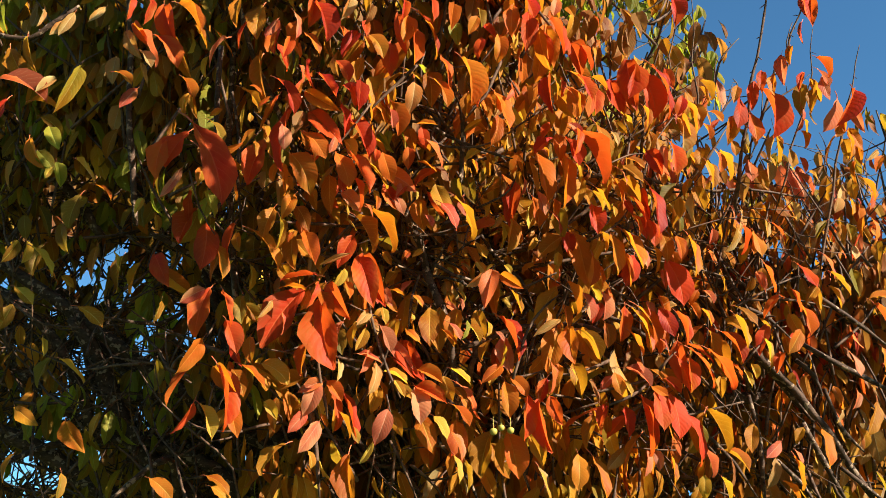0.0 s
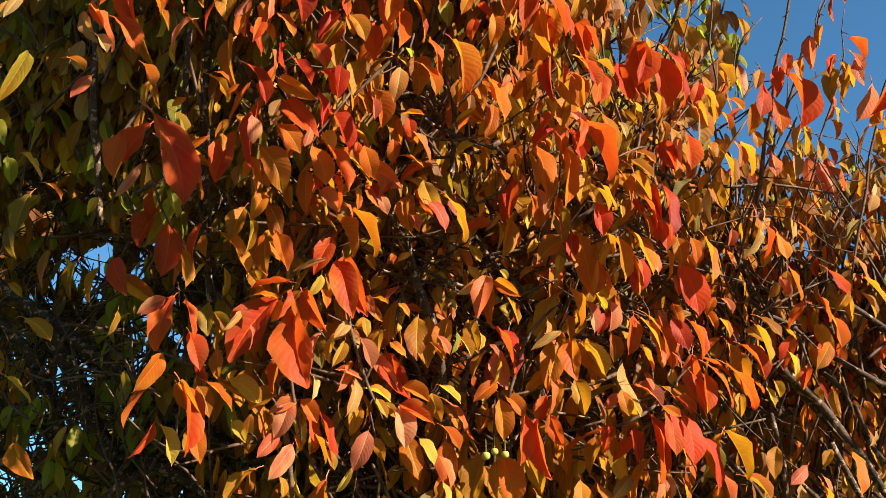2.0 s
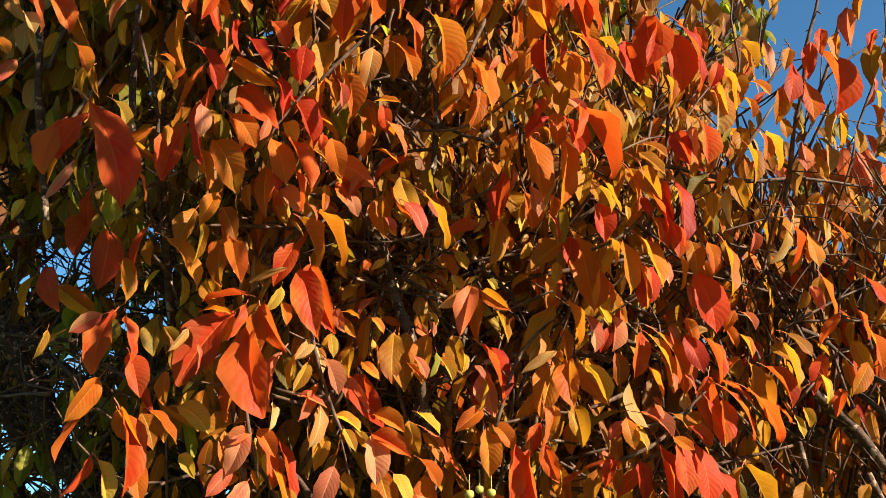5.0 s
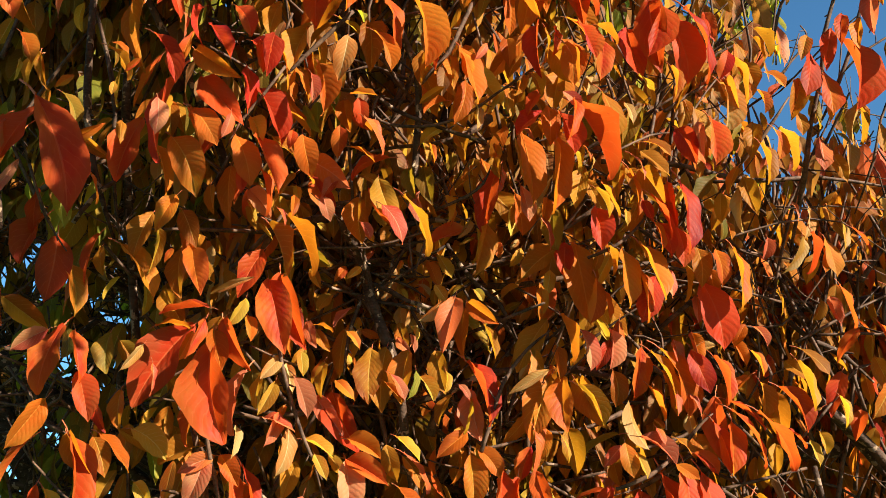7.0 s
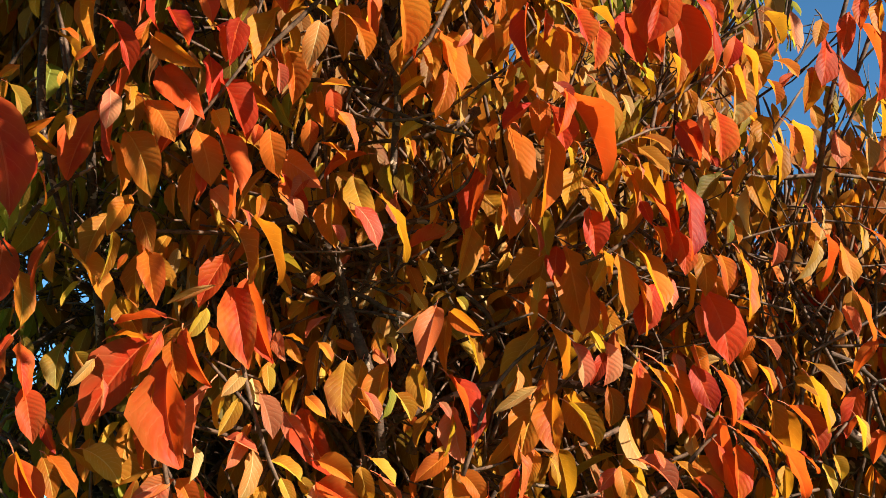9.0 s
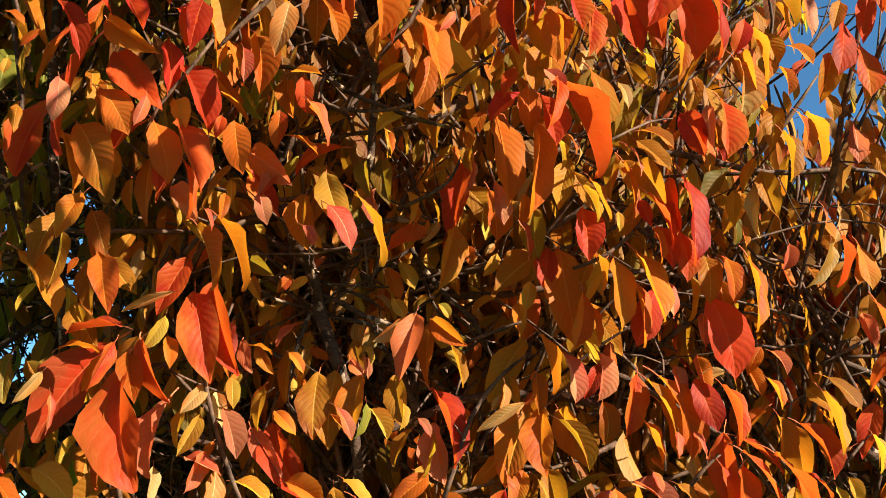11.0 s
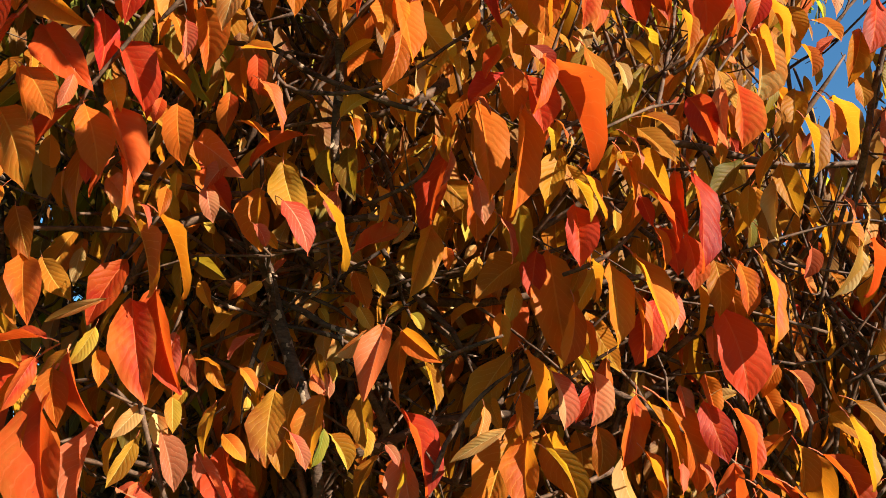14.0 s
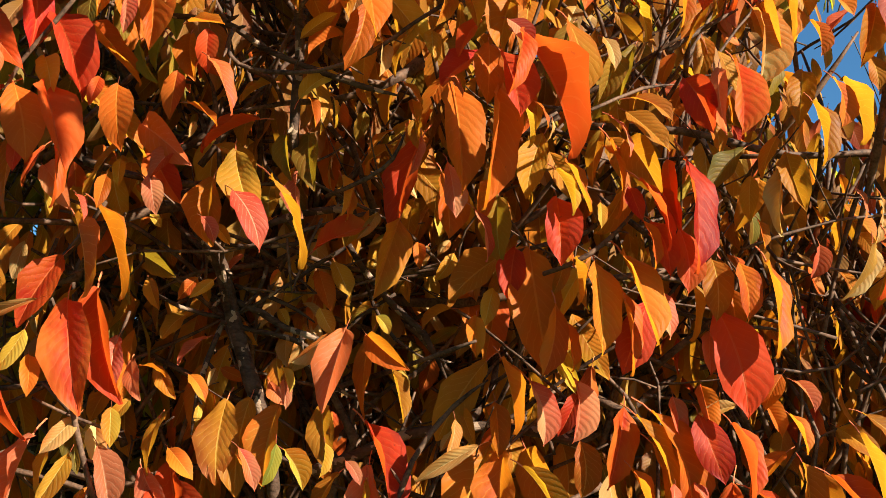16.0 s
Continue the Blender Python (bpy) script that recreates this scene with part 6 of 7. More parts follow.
leaf("amber", (-0.089, 1.684, 2.021), (-0.067, 1.680, 1.984), 0.019, 4)
leaf("green", (0.025, 1.516, 2.758), (0.030, 1.512, 2.702), 0.025, 23)
leaf("red", (0.672, 1.712, 2.279), (0.686, 1.706, 2.225), 0.025, -42)
leaf("red", (0.074, 1.513, 2.722), (0.074, 1.508, 2.666), 0.024, 9)
leaf("amber", (-0.425, 1.560, 2.486), (-0.363, 1.547, 2.454), 0.016, 22)
leaf("red", (0.468, 1.582, 2.634), (0.450, 1.575, 2.582), 0.020, -21)
leaf("green", (-0.086, 1.567, 2.547), (-0.078, 1.555, 2.480), 0.019, -46)
leaf("red", (0.079, 1.523, 2.762), (0.103, 1.518, 2.727), 0.018, 23)
leaf("yellow", (-0.318, 1.645, 2.037), (-0.295, 1.642, 2.001), 0.019, -5)
leaf("yellow", (-0.087, 1.644, 2.076), (-0.066, 1.641, 2.043), 0.018, -20)
leaf("olive", (0.450, 1.634, 2.467), (0.423, 1.623, 2.415), 0.019, 32)
leaf("amber", (0.482, 1.640, 2.482), (0.471, 1.629, 2.432), 0.021, 32)
leaf("orange", (0.379, 1.685, 2.077), (0.410, 1.678, 2.058), 0.018, -24)
leaf("pink", (0.178, 1.608, 2.440), (0.198, 1.605, 2.376), 0.016, -48)
leaf("red", (-0.031, 1.607, 2.435), (0.003, 1.603, 2.375), 0.014, 21)
leaf("orange", (0.207, 1.653, 2.306), (0.212, 1.650, 2.266), 0.018, 6)
leaf("orange", (-0.283, 1.465, 2.679), (-0.270, 1.458, 2.631), 0.021, -11)
leaf("red", (0.363, 1.599, 2.410), (0.377, 1.596, 2.367), 0.018, 19)
leaf("amber", (-0.381, 1.579, 2.335), (-0.376, 1.572, 2.288), 0.020, 31)
leaf("orange", (0.215, 1.626, 2.428), (0.211, 1.621, 2.382), 0.019, -12)
leaf("pink", (-0.069, 1.582, 2.440), (-0.084, 1.578, 2.401), 0.019, -2)
leaf("amber", (0.780, 1.640, 2.578), (0.750, 1.638, 2.500), 0.020, 54)
leaf("orange", (0.837, 1.733, 2.168), (0.823, 1.724, 2.118), 0.022, -20)
leaf("orange", (0.471, 1.711, 2.250), (0.486, 1.706, 2.212), 0.019, -10)
leaf("amber", (0.459, 1.651, 2.447), (0.464, 1.648, 2.398), 0.019, 22)
leaf("tan", (-0.134, 1.648, 2.195), (-0.122, 1.642, 2.154), 0.018, -6)
leaf("pink", (0.418, 1.670, 2.301), (0.421, 1.667, 2.259), 0.019, 7)
leaf("amber", (-0.088, 1.723, 2.321), (-0.114, 1.719, 2.291), 0.019, 34)
leaf("pink", (0.314, 1.712, 2.103), (0.291, 1.707, 2.072), 0.018, -0)
leaf("orange", (-0.419, 1.504, 2.454), (-0.362, 1.501, 2.473), 0.015, 63)
leaf("red", (0.206, 1.569, 2.566), (0.190, 1.566, 2.523), 0.020, 21)
leaf("red", (-0.386, 1.641, 2.139), (-0.369, 1.637, 2.091), 0.016, 27)
leaf("red", (0.525, 1.696, 2.128), (0.549, 1.692, 2.099), 0.018, -34)
leaf("amber", (0.746, 1.692, 2.306), (0.778, 1.688, 2.252), 0.019, -47)
leaf("amber", (0.209, 1.590, 2.617), (0.207, 1.585, 2.576), 0.018, 25)
leaf("tan", (0.599, 1.717, 2.455), (0.583, 1.712, 2.403), 0.022, -36)
leaf("amber", (0.008, 1.715, 2.274), (0.025, 1.713, 2.233), 0.021, 26)
leaf("pink", (0.402, 1.680, 2.168), (0.411, 1.672, 2.136), 0.015, -16)
leaf("orange", (0.017, 1.687, 2.042), (0.049, 1.682, 2.000), 0.020, -52)
leaf("amber", (0.383, 1.696, 2.112), (0.405, 1.691, 2.079), 0.018, -31)
leaf("amber", (0.739, 1.605, 2.667), (0.735, 1.601, 2.606), 0.022, 25)
leaf("orange", (0.486, 1.692, 2.268), (0.472, 1.686, 2.229), 0.018, 2)
leaf("orange", (0.048, 1.690, 2.358), (0.069, 1.683, 2.314), 0.021, -16)
leaf("olive", (-0.735, 1.494, 2.280), (-0.756, 1.489, 2.236), 0.020, -51)
leaf("tan", (-0.188, 1.626, 2.108), (-0.185, 1.619, 2.063), 0.018, -42)
leaf("orange", (0.283, 1.638, 2.301), (0.291, 1.634, 2.253), 0.018, -44)
leaf("pink", (-0.545, 1.426, 2.546), (-0.561, 1.419, 2.491), 0.020, -45)
leaf("yellow", (-0.140, 1.619, 2.165), (-0.153, 1.608, 2.114), 0.015, -43)
leaf("amber", (-0.182, 1.643, 2.016), (-0.159, 1.634, 1.968), 0.020, -47)
leaf("yellow", (-0.111, 1.624, 2.207), (-0.102, 1.621, 2.171), 0.017, -23)
leaf("amber", (0.582, 1.589, 2.662), (0.570, 1.581, 2.614), 0.020, 0)
leaf("olive", (0.069, 1.494, 2.774), (0.076, 1.486, 2.722), 0.022, -11)
leaf("pink", (-0.113, 1.656, 2.257), (-0.101, 1.648, 2.212), 0.020, 35)
leaf("red", (-0.282, 1.445, 2.671), (-0.284, 1.436, 2.608), 0.022, -37)
leaf("pink", (0.817, 1.622, 2.631), (0.816, 1.619, 2.563), 0.021, 55)
leaf("red", (-0.025, 1.455, 2.773), (-0.015, 1.453, 2.709), 0.021, -39)
leaf("yellow", (0.328, 1.690, 2.092), (0.343, 1.681, 2.056), 0.018, -35)
leaf("amber", (0.696, 1.819, 2.033), (0.680, 1.816, 1.996), 0.019, 18)
leaf("amber", (0.807, 1.661, 2.493), (0.812, 1.655, 2.440), 0.021, 19)
leaf("pink", (-0.088, 1.579, 2.411), (-0.067, 1.576, 2.369), 0.018, -25)
leaf("orange", (-0.238, 1.565, 2.216), (-0.249, 1.563, 2.174), 0.017, -44)
leaf("red", (0.154, 1.479, 2.792), (0.174, 1.472, 2.731), 0.022, -45)
leaf("orange", (0.234, 1.501, 2.596), (0.249, 1.495, 2.533), 0.014, -46)
leaf("red", (0.299, 1.722, 2.052), (0.284, 1.718, 2.009), 0.020, 20)
leaf("amber", (0.451, 1.604, 2.627), (0.431, 1.602, 2.589), 0.020, 20)
leaf("pink", (0.770, 1.729, 2.159), (0.783, 1.726, 2.107), 0.020, -54)
leaf("red", (0.654, 1.707, 2.417), (0.672, 1.706, 2.372), 0.019, -48)
leaf("amber", (0.210, 1.512, 2.627), (0.202, 1.510, 2.571), 0.017, -46)
leaf("orange", (0.350, 1.585, 2.377), (0.357, 1.582, 2.332), 0.018, -41)
leaf("pink", (0.232, 1.523, 2.536), (0.255, 1.516, 2.506), 0.016, -18)
leaf("olive", (-0.648, 1.624, 1.908), (-0.653, 1.619, 1.860), 0.017, -54)
leaf("pink", (0.487, 1.768, 1.979), (0.496, 1.764, 1.925), 0.018, -60)
leaf("yellow", (0.112, 1.679, 2.160), (0.110, 1.675, 2.103), 0.014, -52)
leaf("yellow", (0.019, 1.711, 1.956), (0.032, 1.707, 1.904), 0.018, -44)
leaf("tan", (-0.174, 1.440, 2.759), (-0.191, 1.428, 2.697), 0.021, -39)
leaf("amber", (0.852, 1.700, 2.376), (0.827, 1.689, 2.317), 0.022, 46)
leaf("pink", (0.203, 1.615, 2.397), (0.211, 1.604, 2.343), 0.017, -48)
leaf("orange", (-0.050, 1.523, 2.534), (-0.009, 1.515, 2.529), 0.018, -24)
leaf("amber", (0.742, 1.700, 2.280), (0.756, 1.698, 2.233), 0.022, -41)
leaf("orange", (-0.281, 1.488, 2.588), (-0.277, 1.479, 2.530), 0.017, 52)
leaf("orange", (-0.020, 1.498, 2.616), (-0.001, 1.485, 2.549), 0.015, -48)
leaf("amber", (0.638, 1.749, 2.473), (0.636, 1.740, 2.431), 0.018, 23)
leaf("orange", (0.807, 1.632, 2.592), (0.818, 1.629, 2.535), 0.021, 47)
leaf("orange", (-0.177, 1.590, 2.245), (-0.171, 1.580, 2.206), 0.017, -24)
leaf("red", (-0.538, 1.414, 2.737), (-0.540, 1.411, 2.665), 0.017, -52)
leaf("pink", (0.383, 1.664, 2.164), (0.385, 1.659, 2.133), 0.014, -17)
leaf("amber", (0.194, 1.684, 2.225), (0.206, 1.677, 2.188), 0.017, 16)
leaf("amber", (0.733, 1.729, 2.291), (0.703, 1.724, 2.250), 0.020, -6)
leaf("amber", (-0.729, 1.428, 2.523), (-0.678, 1.421, 2.500), 0.019, -51)
leaf("tan", (0.410, 1.731, 2.153), (0.421, 1.728, 2.114), 0.018, 36)
leaf("red", (-0.306, 1.465, 2.594), (-0.280, 1.456, 2.514), 0.011, -47)
leaf("yellow", (-0.424, 1.618, 2.025), (-0.387, 1.605, 1.956), 0.012, -55)
leaf("tan", (-0.303, 1.572, 2.199), (-0.327, 1.563, 2.162), 0.014, -40)
leaf("tan", (-0.681, 1.402, 2.552), (-0.708, 1.392, 2.516), 0.017, -28)
leaf("yellow", (-0.298, 1.549, 2.354), (-0.299, 1.543, 2.285), 0.011, -52)
leaf("yellow", (0.601, 1.695, 2.171), (0.603, 1.691, 2.128), 0.016, -48)
leaf("tan", (-0.133, 1.608, 2.196), (-0.153, 1.598, 2.159), 0.016, -41)
leaf("olive", (0.477, 1.592, 2.533), (0.464, 1.590, 2.488), 0.018, -34)
leaf("pink", (-0.465, 1.485, 2.420), (-0.500, 1.484, 2.357), 0.012, -47)
leaf("orange", (0.819, 1.641, 2.482), (0.830, 1.635, 2.430), 0.021, -50)
leaf("orange", (0.522, 1.597, 2.521), (0.521, 1.588, 2.469), 0.017, -51)
leaf("tan", (-0.662, 1.384, 2.680), (-0.671, 1.383, 2.614), 0.015, -53)
leaf("tan", (0.639, 1.709, 2.428), (0.642, 1.705, 2.378), 0.018, -43)
leaf("pink", (-0.278, 1.432, 2.720), (-0.280, 1.428, 2.658), 0.018, -54)
leaf("amber", (0.796, 1.806, 2.031), (0.793, 1.798, 1.986), 0.019, -26)
leaf("yellow", (0.043, 1.639, 2.178), (0.063, 1.631, 2.142), 0.017, -41)
leaf("orange", (0.378, 1.538, 2.582), (0.379, 1.531, 2.531), 0.017, -45)
leaf("amber", (0.688, 1.644, 2.555), (0.687, 1.640, 2.495), 0.019, -49)
leaf("amber", (0.804, 1.660, 2.583), (0.791, 1.655, 2.528), 0.019, 22)
leaf("pink", (0.013, 1.689, 1.992), (0.032, 1.684, 1.939), 0.015, -47)
leaf("green", (-0.126, 1.594, 2.556), (-0.100, 1.584, 2.500), 0.018, 49)
leaf("pink", (0.640, 1.792, 2.000), (0.604, 1.781, 1.956), 0.019, -46)
leaf("orange", (-0.473, 1.442, 2.582), (-0.442, 1.441, 2.529), 0.016, -50)
leaf("tan", (0.567, 1.664, 2.387), (0.534, 1.662, 2.331), 0.012, -50)
leaf("yellow", (0.572, 1.704, 2.125), (0.574, 1.696, 2.093), 0.015, -16)
leaf("yellow", (0.041, 1.579, 2.486), (0.083, 1.575, 2.506), 0.012, -2)
leaf("yellow", (0.560, 1.707, 2.115), (0.569, 1.698, 2.078), 0.017, -23)
leaf("yellow", (-0.179, 1.579, 2.265), (-0.203, 1.576, 2.229), 0.014, -46)
leaf("amber", (0.086, 1.638, 2.537), (0.096, 1.632, 2.503), 0.015, 26)
leaf("orange", (-0.255, 1.564, 2.365), (-0.248, 1.554, 2.319), 0.016, 38)
leaf("orange", (-0.295, 1.583, 2.228), (-0.246, 1.573, 2.220), 0.014, -38)
leaf("amber", (-0.044, 1.752, 2.318), (-0.017, 1.746, 2.296), 0.015, 24)
leaf("tan", (-0.170, 1.573, 2.291), (-0.217, 1.568, 2.251), 0.008, -23)
leaf("yellow", (0.336, 1.544, 2.574), (0.350, 1.542, 2.526), 0.015, -54)
leaf("yellow", (0.160, 1.583, 2.562), (0.172, 1.578, 2.523), 0.017, -1)
leaf("orange", (0.493, 1.704, 2.234), (0.505, 1.697, 2.197), 0.017, -40)
leaf("amber", (0.506, 1.579, 2.668), (0.524, 1.576, 2.616), 0.015, -54)
leaf("orange", (0.277, 1.494, 2.618), (0.304, 1.491, 2.586), 0.016, -39)
leaf("amber", (0.509, 1.596, 2.665), (0.521, 1.588, 2.610), 0.016, -57)
leaf("green", (-0.048, 1.529, 2.669), (-0.034, 1.521, 2.622), 0.017, -29)
leaf("orange", (0.512, 1.576, 2.595), (0.534, 1.567, 2.564), 0.017, -28)
leaf("amber", (0.193, 1.557, 2.584), (0.201, 1.548, 2.543), 0.017, -11)
leaf("amber", (0.116, 1.656, 2.493), (0.098, 1.649, 2.463), 0.015, 36)
leaf("orange", (-0.058, 1.660, 2.245), (-0.042, 1.657, 2.216), 0.015, -22)
leaf("tan", (0.115, 1.572, 2.545), (0.126, 1.560, 2.491), 0.016, -50)
leaf("amber", (0.293, 1.601, 2.347), (0.299, 1.593, 2.300), 0.015, -45)
leaf("tan", (-0.670, 1.384, 2.657), (-0.695, 1.380, 2.624), 0.018, -35)
leaf("yellow", (0.062, 1.692, 2.369), (0.088, 1.688, 2.329), 0.019, -41)
leaf("pink", (0.744, 1.705, 2.348), (0.756, 1.701, 2.292), 0.016, -55)
leaf("orange", (0.793, 1.614, 2.575), (0.784, 1.612, 2.510), 0.016, -53)
leaf("tan", (-0.138, 1.445, 2.749), (-0.149, 1.437, 2.691), 0.018, -41)
leaf("amber", (-0.218, 1.665, 2.020), (-0.208, 1.657, 1.990), 0.014, -11)
leaf("pink", (0.219, 1.482, 2.794), (0.215, 1.479, 2.736), 0.019, -40)
leaf("pink", (-0.059, 1.701, 2.290), (-0.084, 1.693, 2.260), 0.019, 36)
leaf("amber", (-0.340, 1.489, 2.476), (-0.330, 1.487, 2.439), 0.015, -22)
leaf("amber", (0.732, 1.727, 2.285), (0.736, 1.722, 2.237), 0.019, 46)
leaf("amber", (0.791, 1.712, 2.418), (0.769, 1.700, 2.364), 0.018, 28)
leaf("green", (-0.089, 1.564, 2.580), (-0.076, 1.562, 2.538), 0.017, -19)
# pink sliver that paints the sunlit part of the first big red leaf
leaf("pink", (-0.281, 1.554, 2.172), (-0.283, 1.551, 2.129), 0.012, -44)
leaf("orange", (0.832, 1.662, 2.406), (0.824, 1.659, 2.357), 0.019, -36)
leaf("yellow", (0.512, 1.767, 1.928), (0.521, 1.761, 1.882), 0.015, -46)
leaf("orange", (0.746, 1.591, 2.705), (0.764, 1.589, 2.660), 0.020, -40)
leaf("tan", (0.074, 1.649, 2.288), (0.038, 1.640, 2.258), 0.013, -53)
leaf("pink", (0.714, 1.618, 2.636), (0.688, 1.617, 2.577), 0.017, -55)
leaf("green", (-0.109, 1.603, 2.567), (-0.102, 1.595, 2.525), 0.017, 3)
leaf("red", (0.739, 1.567, 2.715), (0.753, 1.559, 2.657), 0.016, -51)
leaf("amber", (0.567, 1.628, 2.564), (0.570, 1.621, 2.520), 0.016, -30)
leaf("orange", (0.182, 1.541, 2.574), (0.175, 1.533, 2.526), 0.015, -47)
leaf("red", (0.825, 1.692, 2.397), (0.802, 1.685, 2.327), 0.013, 61)
leaf("amber", (0.790, 1.623, 2.613), (0.772, 1.620, 2.562), 0.020, -40)
leaf("tan", (0.315, 1.545, 2.531), (0.318, 1.537, 2.493), 0.015, -14)
leaf("orange", (0.630, 1.782, 1.924), (0.651, 1.778, 1.886), 0.015, -55)
leaf("pink", (0.757, 1.598, 2.690), (0.756, 1.596, 2.629), 0.017, 55)
leaf("orange", (0.098, 1.520, 2.598), (0.105, 1.515, 2.551), 0.015, -48)
leaf("orange", (0.822, 1.643, 2.559), (0.814, 1.636, 2.507), 0.019, 41)
leaf("yellow", (0.062, 1.650, 2.309), (0.084, 1.644, 2.283), 0.015, -16)
leaf("tan", (-0.553, 1.424, 2.627), (-0.518, 1.419, 2.581), 0.015, -53)
leaf("red", (-0.192, 1.529, 2.434), (-0.174, 1.526, 2.384), 0.012, -45)
leaf("amber", (-0.002, 1.684, 2.409), (-0.015, 1.678, 2.378), 0.015, 29)
leaf("olive", (0.187, 1.601, 2.568), (0.182, 1.597, 2.530), 0.017, 22)
leaf("amber", (0.141, 1.639, 2.497), (0.153, 1.633, 2.461), 0.016, 12)
leaf("amber", (0.055, 1.720, 2.325), (0.053, 1.717, 2.296), 0.013, 20)
leaf("olive", (-0.428, 1.490, 2.520), (-0.407, 1.484, 2.469), 0.013, -60)
leaf("pink", (0.038, 1.613, 2.430), (0.047, 1.610, 2.382), 0.013, 60)
leaf("orange", (0.844, 1.671, 2.473), (0.831, 1.661, 2.418), 0.018, -42)
leaf("orange", (-0.311, 1.456, 2.692), (-0.320, 1.449, 2.643), 0.018, 41)
leaf("amber", (0.048, 1.542, 2.663), (0.064, 1.532, 2.618), 0.015, -26)
leaf("amber", (0.137, 1.719, 2.194), (0.145, 1.713, 2.164), 0.014, -7)
leaf("red", (-0.074, 1.447, 2.759), (-0.079, 1.445, 2.710), 0.017, -30)
leaf("orange", (-0.049, 1.543, 2.465), (-0.011, 1.534, 2.437), 0.013, -46)
leaf("green", (0.042, 1.619, 2.181), (0.029, 1.616, 2.143), 0.012, -47)
leaf("red", (0.340, 1.590, 2.409), (0.347, 1.584, 2.373), 0.015, 27)
leaf("yellow", (-0.570, 1.506, 2.264), (-0.549, 1.500, 2.219), 0.014, -45)
leaf("olive", (0.766, 1.715, 2.426), (0.744, 1.705, 2.378), 0.017, 26)
leaf("orange", (-0.610, 1.470, 2.377), (-0.577, 1.462, 2.342), 0.016, -49)
leaf("yellow", (-0.490, 1.543, 2.189), (-0.492, 1.540, 2.137), 0.012, -55)
leaf("orange", (0.659, 1.588, 2.690), (0.650, 1.586, 2.638), 0.014, 52)
leaf("orange", (-0.065, 1.669, 2.341), (-0.079, 1.666, 2.316), 0.014, -24)
leaf("orange", (0.695, 1.577, 2.749), (0.689, 1.566, 2.695), 0.017, 28)
leaf("orange", (0.816, 1.653, 2.529), (0.812, 1.643, 2.473), 0.016, 46)
leaf("orange", (0.814, 1.702, 2.254), (0.864, 1.694, 2.249), 0.013, -36)
leaf("red", (-0.147, 1.473, 2.731), (-0.137, 1.464, 2.687), 0.017, 1)
leaf("orange", (-0.397, 1.533, 2.428), (-0.378, 1.523, 2.374), 0.011, -47)
leaf("orange", (0.337, 1.543, 2.471), (0.371, 1.538, 2.446), 0.012, -40)
leaf("yellow", (0.039, 1.724, 1.949), (0.052, 1.712, 1.885), 0.009, -55)
leaf("tan", (0.584, 1.718, 2.160), (0.561, 1.715, 2.125), 0.013, 51)
leaf("tan", (0.789, 1.666, 2.483), (0.774, 1.658, 2.429), 0.016, -52)
leaf("orange", (0.237, 1.499, 2.634), (0.262, 1.496, 2.598), 0.013, -45)
leaf("orange", (-0.123, 1.566, 2.404), (-0.124, 1.560, 2.370), 0.014, -20)
leaf("olive", (0.264, 1.577, 2.568), (0.254, 1.570, 2.529), 0.015, 28)
leaf("pink", (0.520, 1.666, 2.386), (0.507, 1.663, 2.352), 0.015, -30)
leaf("pink", (0.701, 1.666, 2.508), (0.722, 1.654, 2.454), 0.013, -52)
leaf("pink", (0.545, 1.601, 2.593), (0.524, 1.598, 2.556), 0.015, 38)
leaf("orange", (0.825, 1.681, 2.422), (0.819, 1.678, 2.373), 0.016, 54)
leaf("tan", (0.698, 1.714, 2.470), (0.704, 1.703, 2.409), 0.014, -59)
leaf("red", (0.729, 1.617, 2.713), (0.700, 1.605, 2.657), 0.015, 31)
leaf("tan", (0.192, 1.647, 2.211), (0.182, 1.642, 2.174), 0.013, -41)
leaf("amber", (-0.117, 1.675, 2.341), (-0.103, 1.671, 2.307), 0.015, 15)
leaf("orange", (0.074, 1.597, 2.565), (0.041, 1.592, 2.539), 0.014, 56)
leaf("pink", (0.322, 1.559, 2.462), (0.334, 1.550, 2.421), 0.013, -49)
leaf("orange", (0.089, 1.669, 2.420), (0.102, 1.665, 2.396), 0.012, -2)
leaf("tan", (0.798, 1.696, 2.373), (0.798, 1.687, 2.322), 0.015, -56)
leaf("yellow", (0.181, 1.690, 2.378), (0.158, 1.687, 2.351), 0.015, -25)
leaf("pink", (-0.198, 1.490, 2.488), (-0.206, 1.487, 2.450), 0.012, -54)
leaf("tan", (0.444, 1.698, 2.239), (0.408, 1.690, 2.222), 0.010, -3)
leaf("pink", (-0.265, 1.458, 2.618), (-0.244, 1.447, 2.562), 0.011, -45)
leaf("yellow", (-0.528, 1.486, 2.358), (-0.536, 1.479, 2.324), 0.014, -18)
leaf("yellow", (0.038, 1.572, 2.546), (0.074, 1.565, 2.569), 0.010, 18)
leaf("tan", (-0.609, 1.384, 2.692), (-0.625, 1.380, 2.644), 0.012, -54)
leaf("amber", (-0.009, 1.658, 2.547), (-0.038, 1.648, 2.517), 0.015, 43)
leaf("pink", (0.490, 1.670, 2.258), (0.505, 1.667, 2.230), 0.014, -42)
leaf("orange", (0.142, 1.607, 2.502), (0.153, 1.604, 2.475), 0.013, -18)
leaf("orange", (0.135, 1.600, 2.516), (0.151, 1.592, 2.483), 0.014, -14)
leaf("orange", (0.790, 1.649, 2.443), (0.790, 1.647, 2.400), 0.016, -44)
leaf("pink", (0.356, 1.682, 2.123), (0.367, 1.679, 2.100), 0.012, -21)
